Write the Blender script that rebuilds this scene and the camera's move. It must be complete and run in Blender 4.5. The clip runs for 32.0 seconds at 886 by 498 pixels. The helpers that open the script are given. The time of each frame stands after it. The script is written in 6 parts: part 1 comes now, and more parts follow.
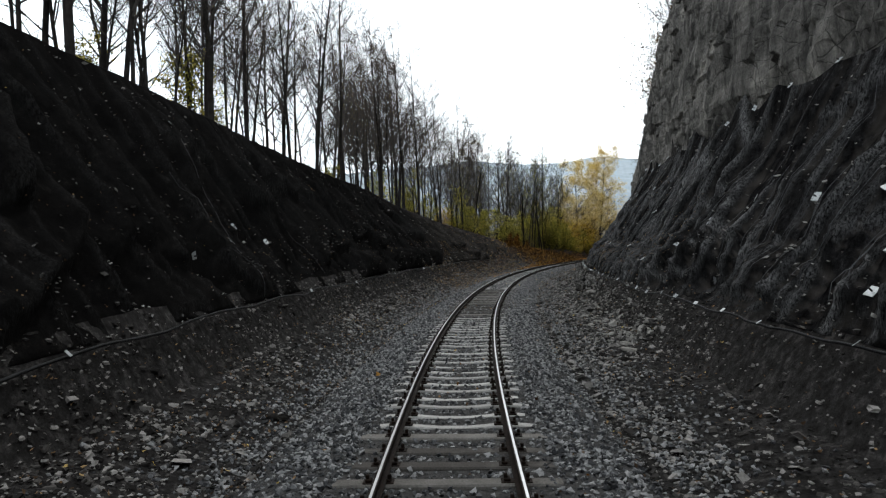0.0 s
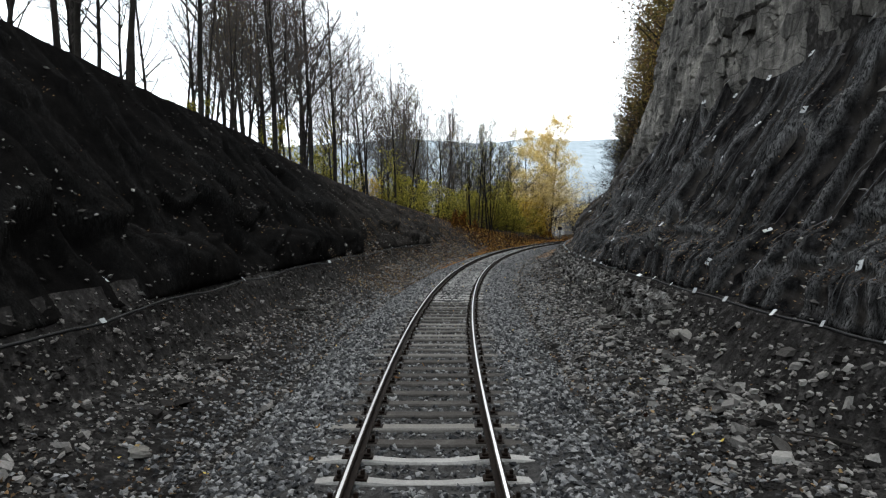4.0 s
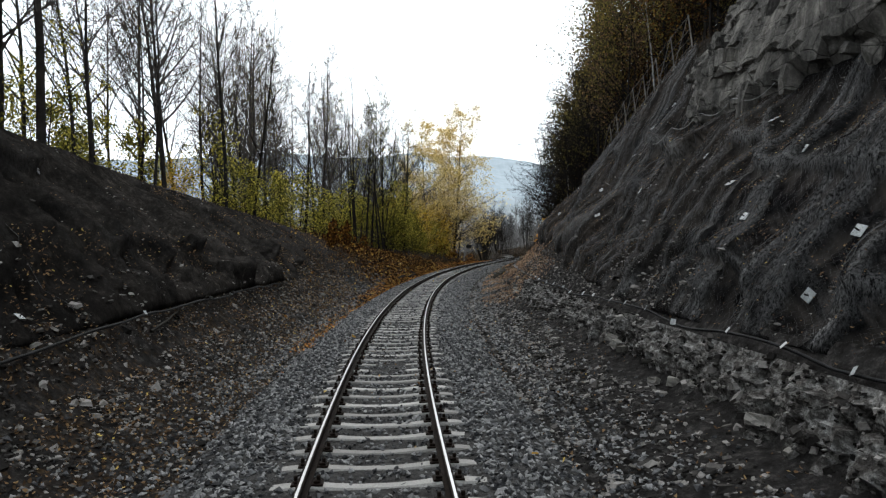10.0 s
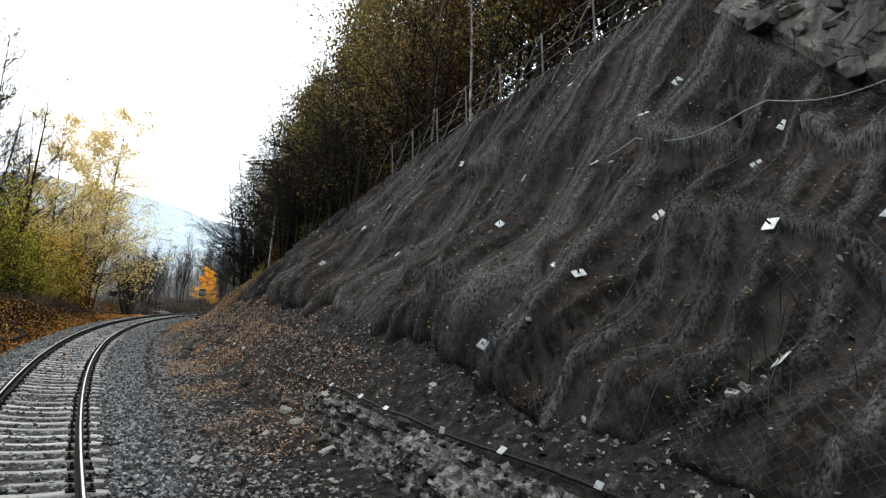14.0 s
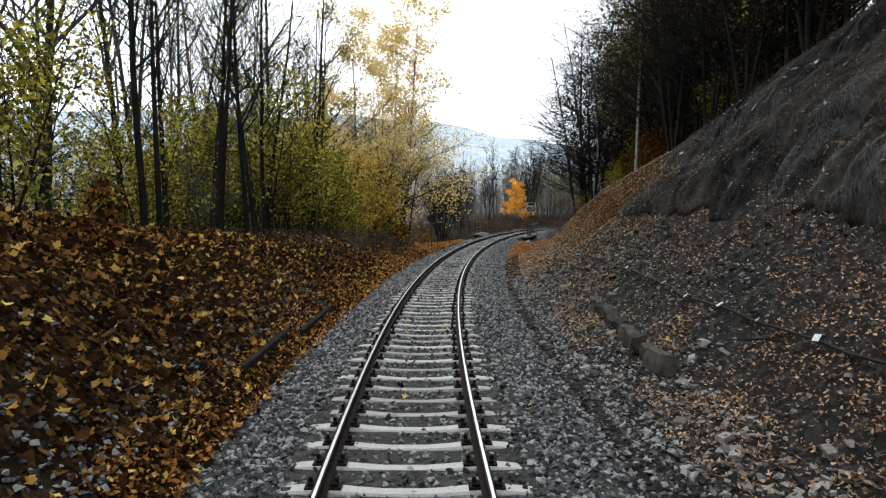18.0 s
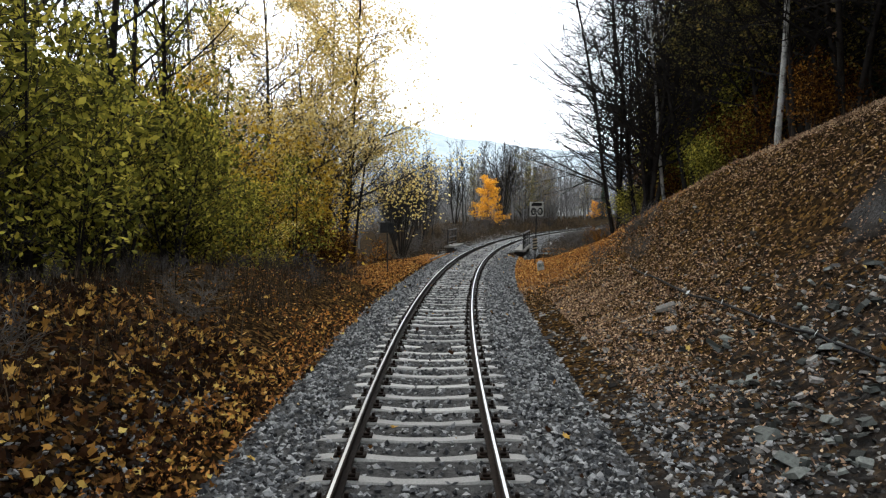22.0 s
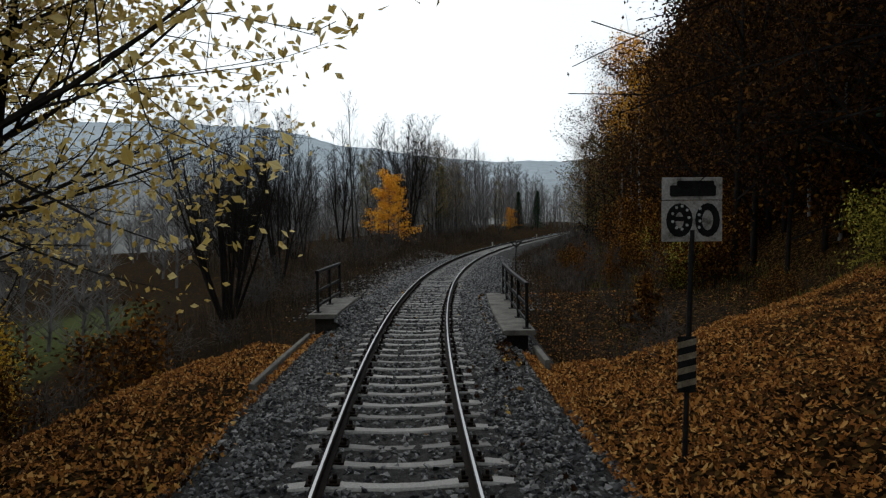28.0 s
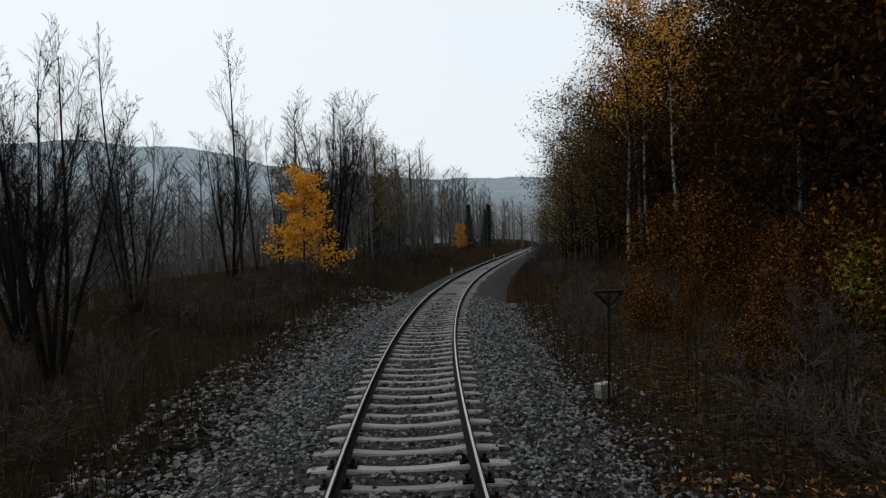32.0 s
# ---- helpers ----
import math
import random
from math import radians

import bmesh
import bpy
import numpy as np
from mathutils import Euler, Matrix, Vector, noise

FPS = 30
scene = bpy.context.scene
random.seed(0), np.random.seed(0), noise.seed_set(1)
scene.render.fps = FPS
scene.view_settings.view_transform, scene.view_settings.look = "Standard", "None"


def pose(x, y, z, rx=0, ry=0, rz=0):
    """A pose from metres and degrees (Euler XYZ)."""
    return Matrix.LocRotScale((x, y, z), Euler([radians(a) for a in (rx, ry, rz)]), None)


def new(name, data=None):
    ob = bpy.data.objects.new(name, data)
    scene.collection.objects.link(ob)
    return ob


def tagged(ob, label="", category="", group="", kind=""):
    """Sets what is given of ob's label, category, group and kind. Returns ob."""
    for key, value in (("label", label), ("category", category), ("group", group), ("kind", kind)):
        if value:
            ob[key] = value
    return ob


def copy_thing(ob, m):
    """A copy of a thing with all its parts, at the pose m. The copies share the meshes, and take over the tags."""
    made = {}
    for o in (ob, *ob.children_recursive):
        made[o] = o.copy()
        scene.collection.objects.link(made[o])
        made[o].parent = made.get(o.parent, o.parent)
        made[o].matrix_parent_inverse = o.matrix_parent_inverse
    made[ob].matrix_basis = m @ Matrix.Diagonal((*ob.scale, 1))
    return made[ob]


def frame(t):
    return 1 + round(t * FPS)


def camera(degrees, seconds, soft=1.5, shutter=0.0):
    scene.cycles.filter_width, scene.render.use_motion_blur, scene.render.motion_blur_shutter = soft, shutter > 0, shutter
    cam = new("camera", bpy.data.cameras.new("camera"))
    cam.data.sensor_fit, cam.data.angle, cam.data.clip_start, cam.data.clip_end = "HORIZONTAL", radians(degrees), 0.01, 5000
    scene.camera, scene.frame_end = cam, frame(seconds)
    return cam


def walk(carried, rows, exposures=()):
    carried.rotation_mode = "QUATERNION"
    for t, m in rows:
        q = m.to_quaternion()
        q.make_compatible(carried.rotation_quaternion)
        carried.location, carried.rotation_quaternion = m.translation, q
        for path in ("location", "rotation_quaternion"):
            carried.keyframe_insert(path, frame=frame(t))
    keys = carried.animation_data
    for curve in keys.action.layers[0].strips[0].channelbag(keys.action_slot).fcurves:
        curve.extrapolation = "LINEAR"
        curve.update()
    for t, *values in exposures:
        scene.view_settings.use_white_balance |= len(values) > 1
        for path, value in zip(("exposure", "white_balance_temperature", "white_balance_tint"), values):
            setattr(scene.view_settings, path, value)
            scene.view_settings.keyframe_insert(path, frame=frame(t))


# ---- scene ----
# ---------------------------------------------------------------- the line of the track
# curvature of the single track (1/m) at stations along it, bending to the right
CURVE_S = (-60, -20, 10, 40, 70, 100, 120, 140, 160, 180, 200, 230, 420)
CURVE_K = (0.0029, 0.00290, 0.00387, 0.00415, 0.00450, 0.00469, 0.00406, 0.00533, 0.00513, 0.00341, 0.00116, 0.00000, 0.0)
LINE_S = np.arange(-60.0, 420.01, 0.25)
_k = np.interp(LINE_S, CURVE_S, CURVE_K)
_th = np.cumsum(_k) * 0.25
_th -= np.interp(0, LINE_S, _th)
_x, _y = np.cumsum(np.sin(_th)) * 0.25, np.cumsum(np.cos(_th)) * 0.25
_x -= np.interp(0, LINE_S, _x)
_y -= np.interp(0, LINE_S, _y)


def turn_at(s):
    """Heading of the track, radians clockwise from +y."""
    return np.interp(s, LINE_S, _th)


def spot(s, u, z=0.0):
    """World place at s metres along the track, u metres to its right, z over the rails."""
    a = turn_at(s)
    return np.stack(np.broadcast_arrays(np.interp(s, LINE_S, _x) + u * np.cos(a), np.interp(s, LINE_S, _y) - u * np.sin(a), z), -1)


# ---------------------------------------------------------------- camera
EYE_UP, EYE_RIGHT = 2.40, 0.066
cam = camera(65.0, 32.0, soft=1.25)
# seconds, metres along the track, heading (clockwise), pitch, roll
RIDE = [
    (0, -0.06, 0.04, -0.31, 1.00), (0.5, 2.11, 1.92, -0.32, 0.08), (1, 4.27, 2.05, -0.91, 0.73), (1.5, 6.38, 3.66, -1.41, 0.01),
    (2, 8.47, 3.41, -2.61, 0.90), (2.5, 10.58, 3.89, -2.72, 1.65), (3, 12.68, 4.46, -1.97, 1.70), (3.5, 14.78, 4.86, -1.96, 0.68),
    (5.5, 23.18, 7.01, -2.55, 0.21), (6, 25.29, 7.34, -1.94, 0.47), (6.5, 27.39, 7.88, -1.66, 0.76), (7, 29.47, 9.13, -0.93, 0.45),
    (7.5, 31.55, 9.95, -0.50, 0.89), (8, 33.61, 11.53, -1.48, 0.18), (8.5, 35.65, 11.74, -1.38, 0.10), (9, 37.69, 12.83, -0.72, 0.45),
    (9.5, 39.74, 14.03, -0.90, 1.31), (10, 41.80, 15.50, -0.70, 0.65), (10.5, 43.88, 16.16, -1.11, 0.11), (11, 45.95, 15.79, -2.23, 1.13),
    (11.5, 48.01, 15.12, -2.13, 1.03), (12, 50.09, 14.76, -2.71, 0.62), (12.5, 52.22, 18.18, -3.16, -0.41), (12.7, 53.08, 24.32, -2.20, -2.75),
    (13, 54.40, 34.38, -0.88, -6.15), (13.5, 56.59, 47.74, 6.18, -7.08), (14, 58.77, 44.56, 5.63, -5.60), (14.1, 59.20, 42.81, 5.58, -4.41),
    (14.3, 60.06, 37.33, 3.39, -3.13), (14.5, 60.92, 30.90, 1.21, -2.03), (15, 63.09, 20.22, -3.91, -0.54), (15.5, 65.27, 20.00, -3.40, -1.00),
    (17.5, 74.02, 20.03, -3.52, -0.05), (18, 76.24, 21.32, -3.37, -0.44), (18.5, 78.47, 22.07, -3.37, -0.51), (19, 80.71, 22.73, -3.13, 0.95),
    (19.5, 82.94, 22.55, -3.64, 1.55), (20, 85.18, 23.88, -2.81, 0.75), (20.5, 87.40, 23.42, -3.54, 0.92), (21, 89.62, 23.79, -3.16, 0.76),
    (21.5, 91.84, 24.14, -3.06, -0.50), (22, 94.07, 24.96, -3.15, -0.18), (22.5, 96.29, 25.23, -3.05, 0.13), (23, 98.50, 25.62, -3.33, -0.52),
    (23.5, 100.72, 25.84, -2.60, 0.02), (24, 102.94, 26.68, -3.47, -0.32), (24.5, 105.22, 26.45, -2.86, -0.71), (26.5, 114.61, 30.73, -2.66, 0.28),
    (27, 116.95, 32.00, -2.71, 0.25), (27.5, 119.30, 33.87, -2.47, 0.13), (28, 121.71, 34.09, -2.32, 0.56), (28.5, 124.17, 35.02, -2.52, 0.56),
    (29, 126.65, 36.19, -2.30, 2.02), (29.5, 129.24, 35.71, -1.72, 1.27), (30, 131.77, 35.55, -2.03, 1.34), (30.5, 134.32, 35.17, -2.43, 1.32),
    (31, 136.65, 36.77, -2.76, 1.33), (31.5, 139.14, 37.37, -1.54, 1.01), (32, 141.74, 39.52, -0.84, 1.95),
]
PATH = []
for t, s, head, pitch, roll in RIDE:
    at = spot(s, EYE_RIGHT, EYE_UP)
    PATH.append((t, pose(at[0], at[1], at[2], 90 + pitch, roll, -head)))
walk(cam, PATH, exposures=[(0, -0.15), (2, 0.15), (5, 0.3), (8, 0.25), (10, 0.05), (12, 0.3), (13, 0.5), (13.5, 0.68), (14, 0.68), (15, 0.6), (18, 0.5), (20, 0.65), (23, 0.55), (24.5, 0.15), (26.5, -0.3), (27, -0.4), (28, -0.95), (29.5, -1.2), (32, -1.2)])

# ---------------------------------------------------------------- world and light
world = bpy.data.worlds.new("world")
scene.world = world
world.use_nodes = True
_n, _l = world.node_tree.nodes, world.node_tree.links
sky = _n.new("ShaderNodeTexSky")
sky.sky_type = "NISHITA"
sky.sun_disc = False
sky.sun_elevation, sky.sun_rotation = radians(48), radians(8)
sky.air_density, sky.dust_density = 1.0, 4.0
_grey = _n.new("ShaderNodeMixRGB")
_grey.inputs[0].default_value = 0.85
_grey.inputs[2].default_value = (13.2, 14.3, 15.1, 1)
_l.new(sky.outputs[0], _grey.inputs[1])
_l.new(_grey.outputs[0], _n["Background"].inputs[0])
_n["Background"].inputs[1].default_value = 0.16
sun = new("sun", bpy.data.lights.new("sun", "SUN"))
sun.data.energy, sun.data.angle, sun.data.color = 1.0, radians(40), (1.0, 0.975, 0.94)
sun.matrix_world = pose(0, 0, 60, -42, 0, -8)

# ---------------------------------------------------------------- materials


def node_mat(name, rough=0.9, metal=0.0, spec=0.06):
    m = bpy.data.materials.new(name)
    m.use_nodes = True
    nt = m.node_tree
    b = nt.nodes["Principled BSDF"]
    b.inputs["Roughness"].default_value = rough
    b.inputs["Metallic"].default_value = metal
    b.inputs["Specular IOR Level"].default_value = spec
    return m, nt, b


def tex_noise(nt, scale, detail=6.0, rough=0.6, vec=None):
    n = nt.nodes.new("ShaderNodeTexNoise")
    n.inputs["Scale"].default_value, n.inputs["Detail"].default_value, n.inputs["Roughness"].default_value = scale, detail, rough
    if vec is not None:
        nt.links.new(vec, n.inputs["Vector"])
    return n


def ramp(nt, fac, stops):
    r = nt.nodes.new("ShaderNodeValToRGB")
    while len(r.color_ramp.elements) < len(stops):
        r.color_ramp.elements.new(0.5)
    for e, (p, c) in zip(r.color_ramp.elements, stops):
        e.position, e.color = p, (*c, 1)
    nt.links.new(fac, r.inputs[0])
    return r


def mix(nt, fac, a, b, how="MIX"):
    n = nt.nodes.new("ShaderNodeMixRGB")
    n.blend_type = how
    for sock, v in zip(n.inputs, (fac, a, b)):
        if isinstance(v, (int, float)):
            sock.default_value = v
        elif isinstance(v, tuple):
            sock.default_value = (*v, 1)
        else:
            nt.links.new(v, sock)
    return n


def coords(nt, scale=None):
    c = nt.nodes.new("ShaderNodeTexCoord")
    g = nt.nodes.new("ShaderNodeNewGeometry")
    if scale is None:
        return g.outputs["Position"]
    mp = nt.nodes.new("ShaderNodeMapping")
    mp.inputs["Scale"].default_value = scale
    nt.links.new(g.outputs["Position"], mp.inputs["Vector"])
    return mp.outputs[0]


def bump(nt, b, height, strength=0.5, dist=0.02):
    n = nt.nodes.new("ShaderNodeBump")
    n.inputs["Strength"].default_value, n.inputs["Distance"].default_value = strength, dist
    nt.links.new(height, n.inputs["Height"])
    nt.links.new(n.outputs[0], b.inputs["Normal"])
    return n


WET = 0.62  # everything is damp: stone, earth and bark are darker than dry


def surface(name, stops, scale=3.0, fine=40.0, rough=0.9, metal=0.0, spec=0.03, relief=0.4, dist=0.02, per="", spread=0.5):
    """A natural surface: coarse colour variation, fine grain, relief; per: 'object' or 'island' varies piece by piece."""
    m, nt, b = node_mat(name, rough, metal, spec)
    v = coords(nt)
    n1, n2 = tex_noise(nt, scale, 5, 0.65, v), tex_noise(nt, fine, 4, 0.7, v)
    base = n1.outputs[0]
    if per:
        src = nt.nodes.new("ShaderNodeObjectInfo").outputs["Random"] if per == "object" else nt.nodes.new("ShaderNodeNewGeometry").outputs["Random Per Island"]
        mm = nt.nodes.new("ShaderNodeMath")
        mm.operation = "MULTIPLY_ADD"
        nt.links.new(src, mm.inputs[0])
        mm.inputs[1].default_value = spread * 2
        m2 = nt.nodes.new("ShaderNodeMath")
        m2.operation = "MULTIPLY_ADD"
        nt.links.new(n1.outputs[0], m2.inputs[0])
        m2.inputs[1].default_value = 1 - spread
        m2.inputs[2].default_value = -spread * 0.5
        nt.links.new(m2.outputs[0], mm.inputs[2])
        base = mm.outputs[0]
    r = ramp(nt, base, [(q, tuple(k * WET for k in c)) for q, c in stops])
    g = ramp(nt, n2.outputs[0], [(0.25, (0.55, 0.55, 0.55)), (0.75, (1.25, 1.25, 1.25))])
    c = mix(nt, 1.0, r.outputs[0], g.outputs[0], "MULTIPLY")
    nt.links.new(c.outputs[0], b.inputs["Base Color"])
    bump(nt, b, n2.outputs[0], relief, dist)
    return m


M_BALLAST = surface("ballast_stone", [(0.15, (0.026, 0.0265, 0.029)), (0.5, (0.113, 0.113, 0.117)), (0.75, (0.2, 0.199, 0.2)), (0.95, (0.33, 0.326, 0.32))], 2, 30, rough=0.66, spec=0.2, per="island", spread=0.8)
M_BED = surface("ballast_bed", [(0.3, (0.03, 0.029, 0.028)), (0.7, (0.12, 0.116, 0.112))], 9, 28, relief=1.0, dist=0.05)
M_RUBBLE = surface("rubble_stone", [(0.1, (0.022, 0.02, 0.0185)), (0.45, (0.07, 0.064, 0.059)), (0.7, (0.14, 0.13, 0.12)), (0.95, (0.32, 0.3, 0.28))], 2, 25, per="island", spread=0.8)
M_CONCRETE = surface("concrete_sleeper", [(0.25, (0.22, 0.21, 0.195)), (0.75, (0.45, 0.435, 0.405))], 1.5, 45, rough=0.65, spec=0.25, relief=0.25, dist=0.006, per="object", spread=0.35)
M_SLAB = surface("weathered_concrete", [(0.25, (0.1, 0.095, 0.085)), (0.5, (0.21, 0.2, 0.18)), (0.75, (0.32, 0.31, 0.28))], 2.5, 30, relief=0.3, dist=0.01)
M_TIMBER = surface("old_timber", [(0.25, (0.08, 0.073, 0.066)), (0.75, (0.24, 0.225, 0.205))], 3, 40, relief=0.5, dist=0.01, per="object", spread=0.3)
M_RAILHEAD, _nt, _b = node_mat("worn_rail_head", 0.34, 1.0, 0.5)
_nt.links.new(ramp(_nt, tex_noise(_nt, 14, 4).outputs[0], [(0.3, (0.24, 0.245, 0.25)), (0.7, (0.4, 0.405, 0.41))]).outputs[0], _b.inputs["Base Color"])
M_RUST = surface("rusty_steel", [(0.3, (0.008, 0.006, 0.005)), (0.7, (0.03, 0.02, 0.015))], 12, 60, 0.75, 0.2, relief=0.3, dist=0.004)
M_IRON = surface("dark_painted_iron", [(0.3, (0.018, 0.018, 0.02)), (0.7, (0.05, 0.047, 0.045))], 6, 50, 0.6, 0.3, relief=0.2, dist=0.003)
M_CABLE = surface("black_cable", [(0.3, (0.012, 0.012, 0.013)), (0.7, (0.03, 0.03, 0.03))], 8, 50, 0.55)
M_PLATE = surface("galvanised_plate", [(0.2, (0.35, 0.37, 0.37)), (0.8, (0.68, 0.7, 0.7))], 12, 40, 0.45, 0.25, relief=0.1, dist=0.003, per="object", spread=0.4)
M_POST = surface("weathered_galvanised_post", [(0.3, (0.2, 0.2, 0.2)), (0.7, (0.42, 0.42, 0.41))], 8, 40, 0.5, 0.3, relief=0.0)
M_MESH = surface("zinc_mesh_wire", [(0.3, (0.05, 0.05, 0.05)), (0.7, (0.15, 0.147, 0.145))], 2, 40, 0.5, 0.4, relief=0.0)
M_WIRE = surface("grey_wire", [(0.3, (0.04, 0.04, 0.042)), (0.7, (0.13, 0.13, 0.135))], 8, 40, 0.5, 0.6, relief=0.0)
M_ROCK, _nt, _b = node_mat("sandstone_cliff", 0.92, 0, 0.02)
_v = coords(_nt)
_wv = mix(_nt, 0.5, coords(_nt, (1.3, 1.3, 2.2)), tex_noise(_nt, 0.8, 5, 0.65, _v).outputs["Color"], "ADD")
_base = ramp(_nt, tex_noise(_nt, 0.55, 7, 0.7, _v).outputs[0], [(0.3, (0.042, 0.0403, 0.038)), (0.5, (0.112, 0.107, 0.1)), (0.72, (0.25, 0.236, 0.214))])
_run = ramp(_nt, tex_noise(_nt, 1.0, 6, 0.7, coords(_nt, (2.2, 2.2, .25))).outputs[0], [(0.35, (0.35, 0.35, 0.35)), (0.65, (1.35, 1.33, 1.3))])
_cr = _nt.nodes.new("ShaderNodeTexVoronoi")
_cr.feature = "DISTANCE_TO_EDGE"
_cr.inputs["Scale"].default_value = 0.85
_nt.links.new(_wv.outputs[0], _cr.inputs["Vector"])
_cline = ramp(_nt, _cr.outputs["Distance"], [(0.0, (0.4, 0.4, 0.4)), (0.025, (1, 1, 1))])
_fine = ramp(_nt, tex_noise(_nt, 14, 6, 0.75, _v).outputs[0], [(0.3, (0.6, 0.6, 0.6)), (0.7, (1.35, 1.35, 1.35))])
_c = mix(_nt, 1.0, _base.outputs[0], _run.outputs[0], "MULTIPLY")
_c = mix(_nt, 1.0, _c.outputs[0], _cline.outputs[0], "MULTIPLY")
_c = mix(_nt, 1.0, _c.outputs[0], _fine.outputs[0], "MULTIPLY")
_nt.links.new(_c.outputs[0], _b.inputs["Base Color"])
_hh = mix(_nt, 0.6, _cline.outputs[0], tex_noise(_nt, 7, 9, 0.8, _v).outputs[0])
bump(_nt, _b, _hh.outputs[0], 1.0, 0.14)
M_BARK = surface("grey_bark", [(0.3, (0.019, 0.0168, 0.0148)), (0.7, (0.062, 0.056, 0.05))], 3, 25, relief=0.6, dist=0.02)
M_DARKBARK = surface("dark_wet_bark", [(0.3, (0.012, 0.01, 0.009)), (0.7, (0.04, 0.034, 0.03))], 3, 25, relief=0.6, dist=0.02)
M_TWIG = surface("twig_bark", [(0.3, (0.075, 0.065, 0.059)), (0.7, (0.165, 0.148, 0.135))], 3, 25)
M_BIRCH = surface("birch_bark", [(0.38, (0.05, 0.047, 0.042)), (0.5, (0.45, 0.43, 0.4)), (0.8, (0.62, 0.6, 0.56))], 2.2, 30, relief=0.2)


def leaf_mat(name, stops):
    m, nt, b = node_mat(name, 0.75, 0, 0.03)
    g = nt.nodes.new("ShaderNodeNewGeometry")
    r = ramp(nt, g.outputs["Random Per Island"], stops)
    nt.links.new(r.outputs[0], b.inputs["Base Color"])
    tr = nt.nodes.new("ShaderNodeBsdfTranslucent")
    nt.links.new(r.outputs[0], tr.inputs[0])
    ms = nt.nodes.new("ShaderNodeMixShader")
    ms.inputs[0].default_value = 0.35
    nt.links.new(b.outputs[0], ms.inputs[1])
    nt.links.new(tr.outputs[0], ms.inputs[2])
    nt.links.new(ms.outputs[0], nt.nodes["Material Output"].inputs[0])
    return m


L_YELLOW = leaf_mat("yellow_leaves", [(0.0, (0.48, 0.33, 0.08)), (0.5, (0.65, 0.48, 0.15)), (1.0, (0.76, 0.62, 0.28))])
L_GREEN = leaf_mat("olive_green_leaves", [(0.0, (0.03, 0.034, 0.008)), (0.45, (0.155, 0.148, 0.025)), (0.8, (0.38, 0.33, 0.05)), (1.0, (0.62, 0.5, 0.09))])
L_ORANGE = leaf_mat("orange_leaves", [(0.0, (0.5, 0.19, 0.015)), (0.6, (0.75, 0.36, 0.03)), (1.0, (0.85, 0.5, 0.06))])
# russet and rust leaves carry the forest's shade in their colour
L_BROWN = leaf_mat("shade_russet_leaves", [(0.0, (0.008, 0.0045, 0.0026)), (0.5, (0.024, 0.0115, 0.0048)), (0.85, (0.07, 0.032, 0.0095)), (1.0, (0.19, 0.085, 0.02))])
L_RUST = leaf_mat("shade_rust_leaves", [(0.0, (0.014, 0.0055, 0.002)), (0.5, (0.05, 0.02, 0.0045)), (0.85, (0.17, 0.07, 0.013)), (1.0, (0.4, 0.2, 0.035))])
L_BEECH = leaf_mat("fallen_beech_leaves", [(0.0, (0.05, 0.021, 0.008)), (0.45, (0.23, 0.092, 0.024)), (0.8, (0.48, 0.215, 0.052)), (1.0, (0.62, 0.38, 0.13))])
L_TAN = leaf_mat("fallen_tan_leaves", [(0.0, (0.07, 0.043, 0.028)), (0.45, (0.21, 0.128, 0.082)), (0.8, (0.38, 0.25, 0.16)), (1.0, (0.55, 0.4, 0.24))])
L_GOLD = leaf_mat("golden_leaves", [(0.0, (0.3, 0.17, 0.015)), (0.5, (0.5, 0.31, 0.03)), (1.0, (0.65, 0.45, 0.07))])
L_DUN = leaf_mat("dun_leaves", [(0.0, (0.06, 0.043, 0.03)), (0.6, (0.14, 0.09, 0.056)), (1.0, (0.26, 0.155, 0.065))])
L_OLIVE = leaf_mat("dark_olive_leaves", [(0.0, (0.045, 0.04, 0.016)), (0.5, (0.115, 0.097, 0.032)), (0.85, (0.2, 0.16, 0.045)), (1.0, (0.3, 0.2, 0.045))])
L_NEEDLE = leaf_mat("spruce_needles", [(0.0, (0.012, 0.02, 0.012)), (1.0, (0.04, 0.06, 0.035))])
L_LITTER = leaf_mat("fallen_leaves", [(0.0, (0.03, 0.019, 0.012)), (0.5, (0.1, 0.062, 0.034)), (0.85, (0.23, 0.145, 0.075)), (0.97, (0.36, 0.25, 0.12)), (1.0, (0.6, 0.45, 0.1))])

# over half near black: shaded gaps between leaves put into the colour
L_MAPLE = leaf_mat("fallen_maple_leaves", [(0.0, (0.006, 0.0035, 0.0025)), (0.55, (0.03, 0.013, 0.006)), (0.74, (0.12, 0.055, 0.015)), (0.88, (0.3, 0.155, 0.036)), (0.97, (0.5, 0.32, 0.08)), (1.0, (0.68, 0.52, 0.16))])

# the ground: soil and rubble, dry grass, leaf litter, meadow, by cover attributes of the sheet
M_GROUND, _nt, _b = node_mat("ground_cover", 0.95, 0, 0.0)
_v = coords(_nt)
_soil = ramp(_nt, tex_noise(_nt, 5, 8, 0.75, _v).outputs[0], [(0.3, (0.008, 0.0074, 0.007)), (0.52, (0.026, 0.0242, 0.0232)), (0.74, (0.09, 0.084, 0.079))])
_leafn = _nt.nodes.new("ShaderNodeTexVoronoi")
_leafn.inputs["Scale"].default_value = 15
_nt.links.new(_v, _leafn.inputs["Vector"])
_lsep = _nt.nodes.new("ShaderNodeSeparateColor")
_nt.links.new(_leafn.outputs["Color"], _lsep.inputs[0])
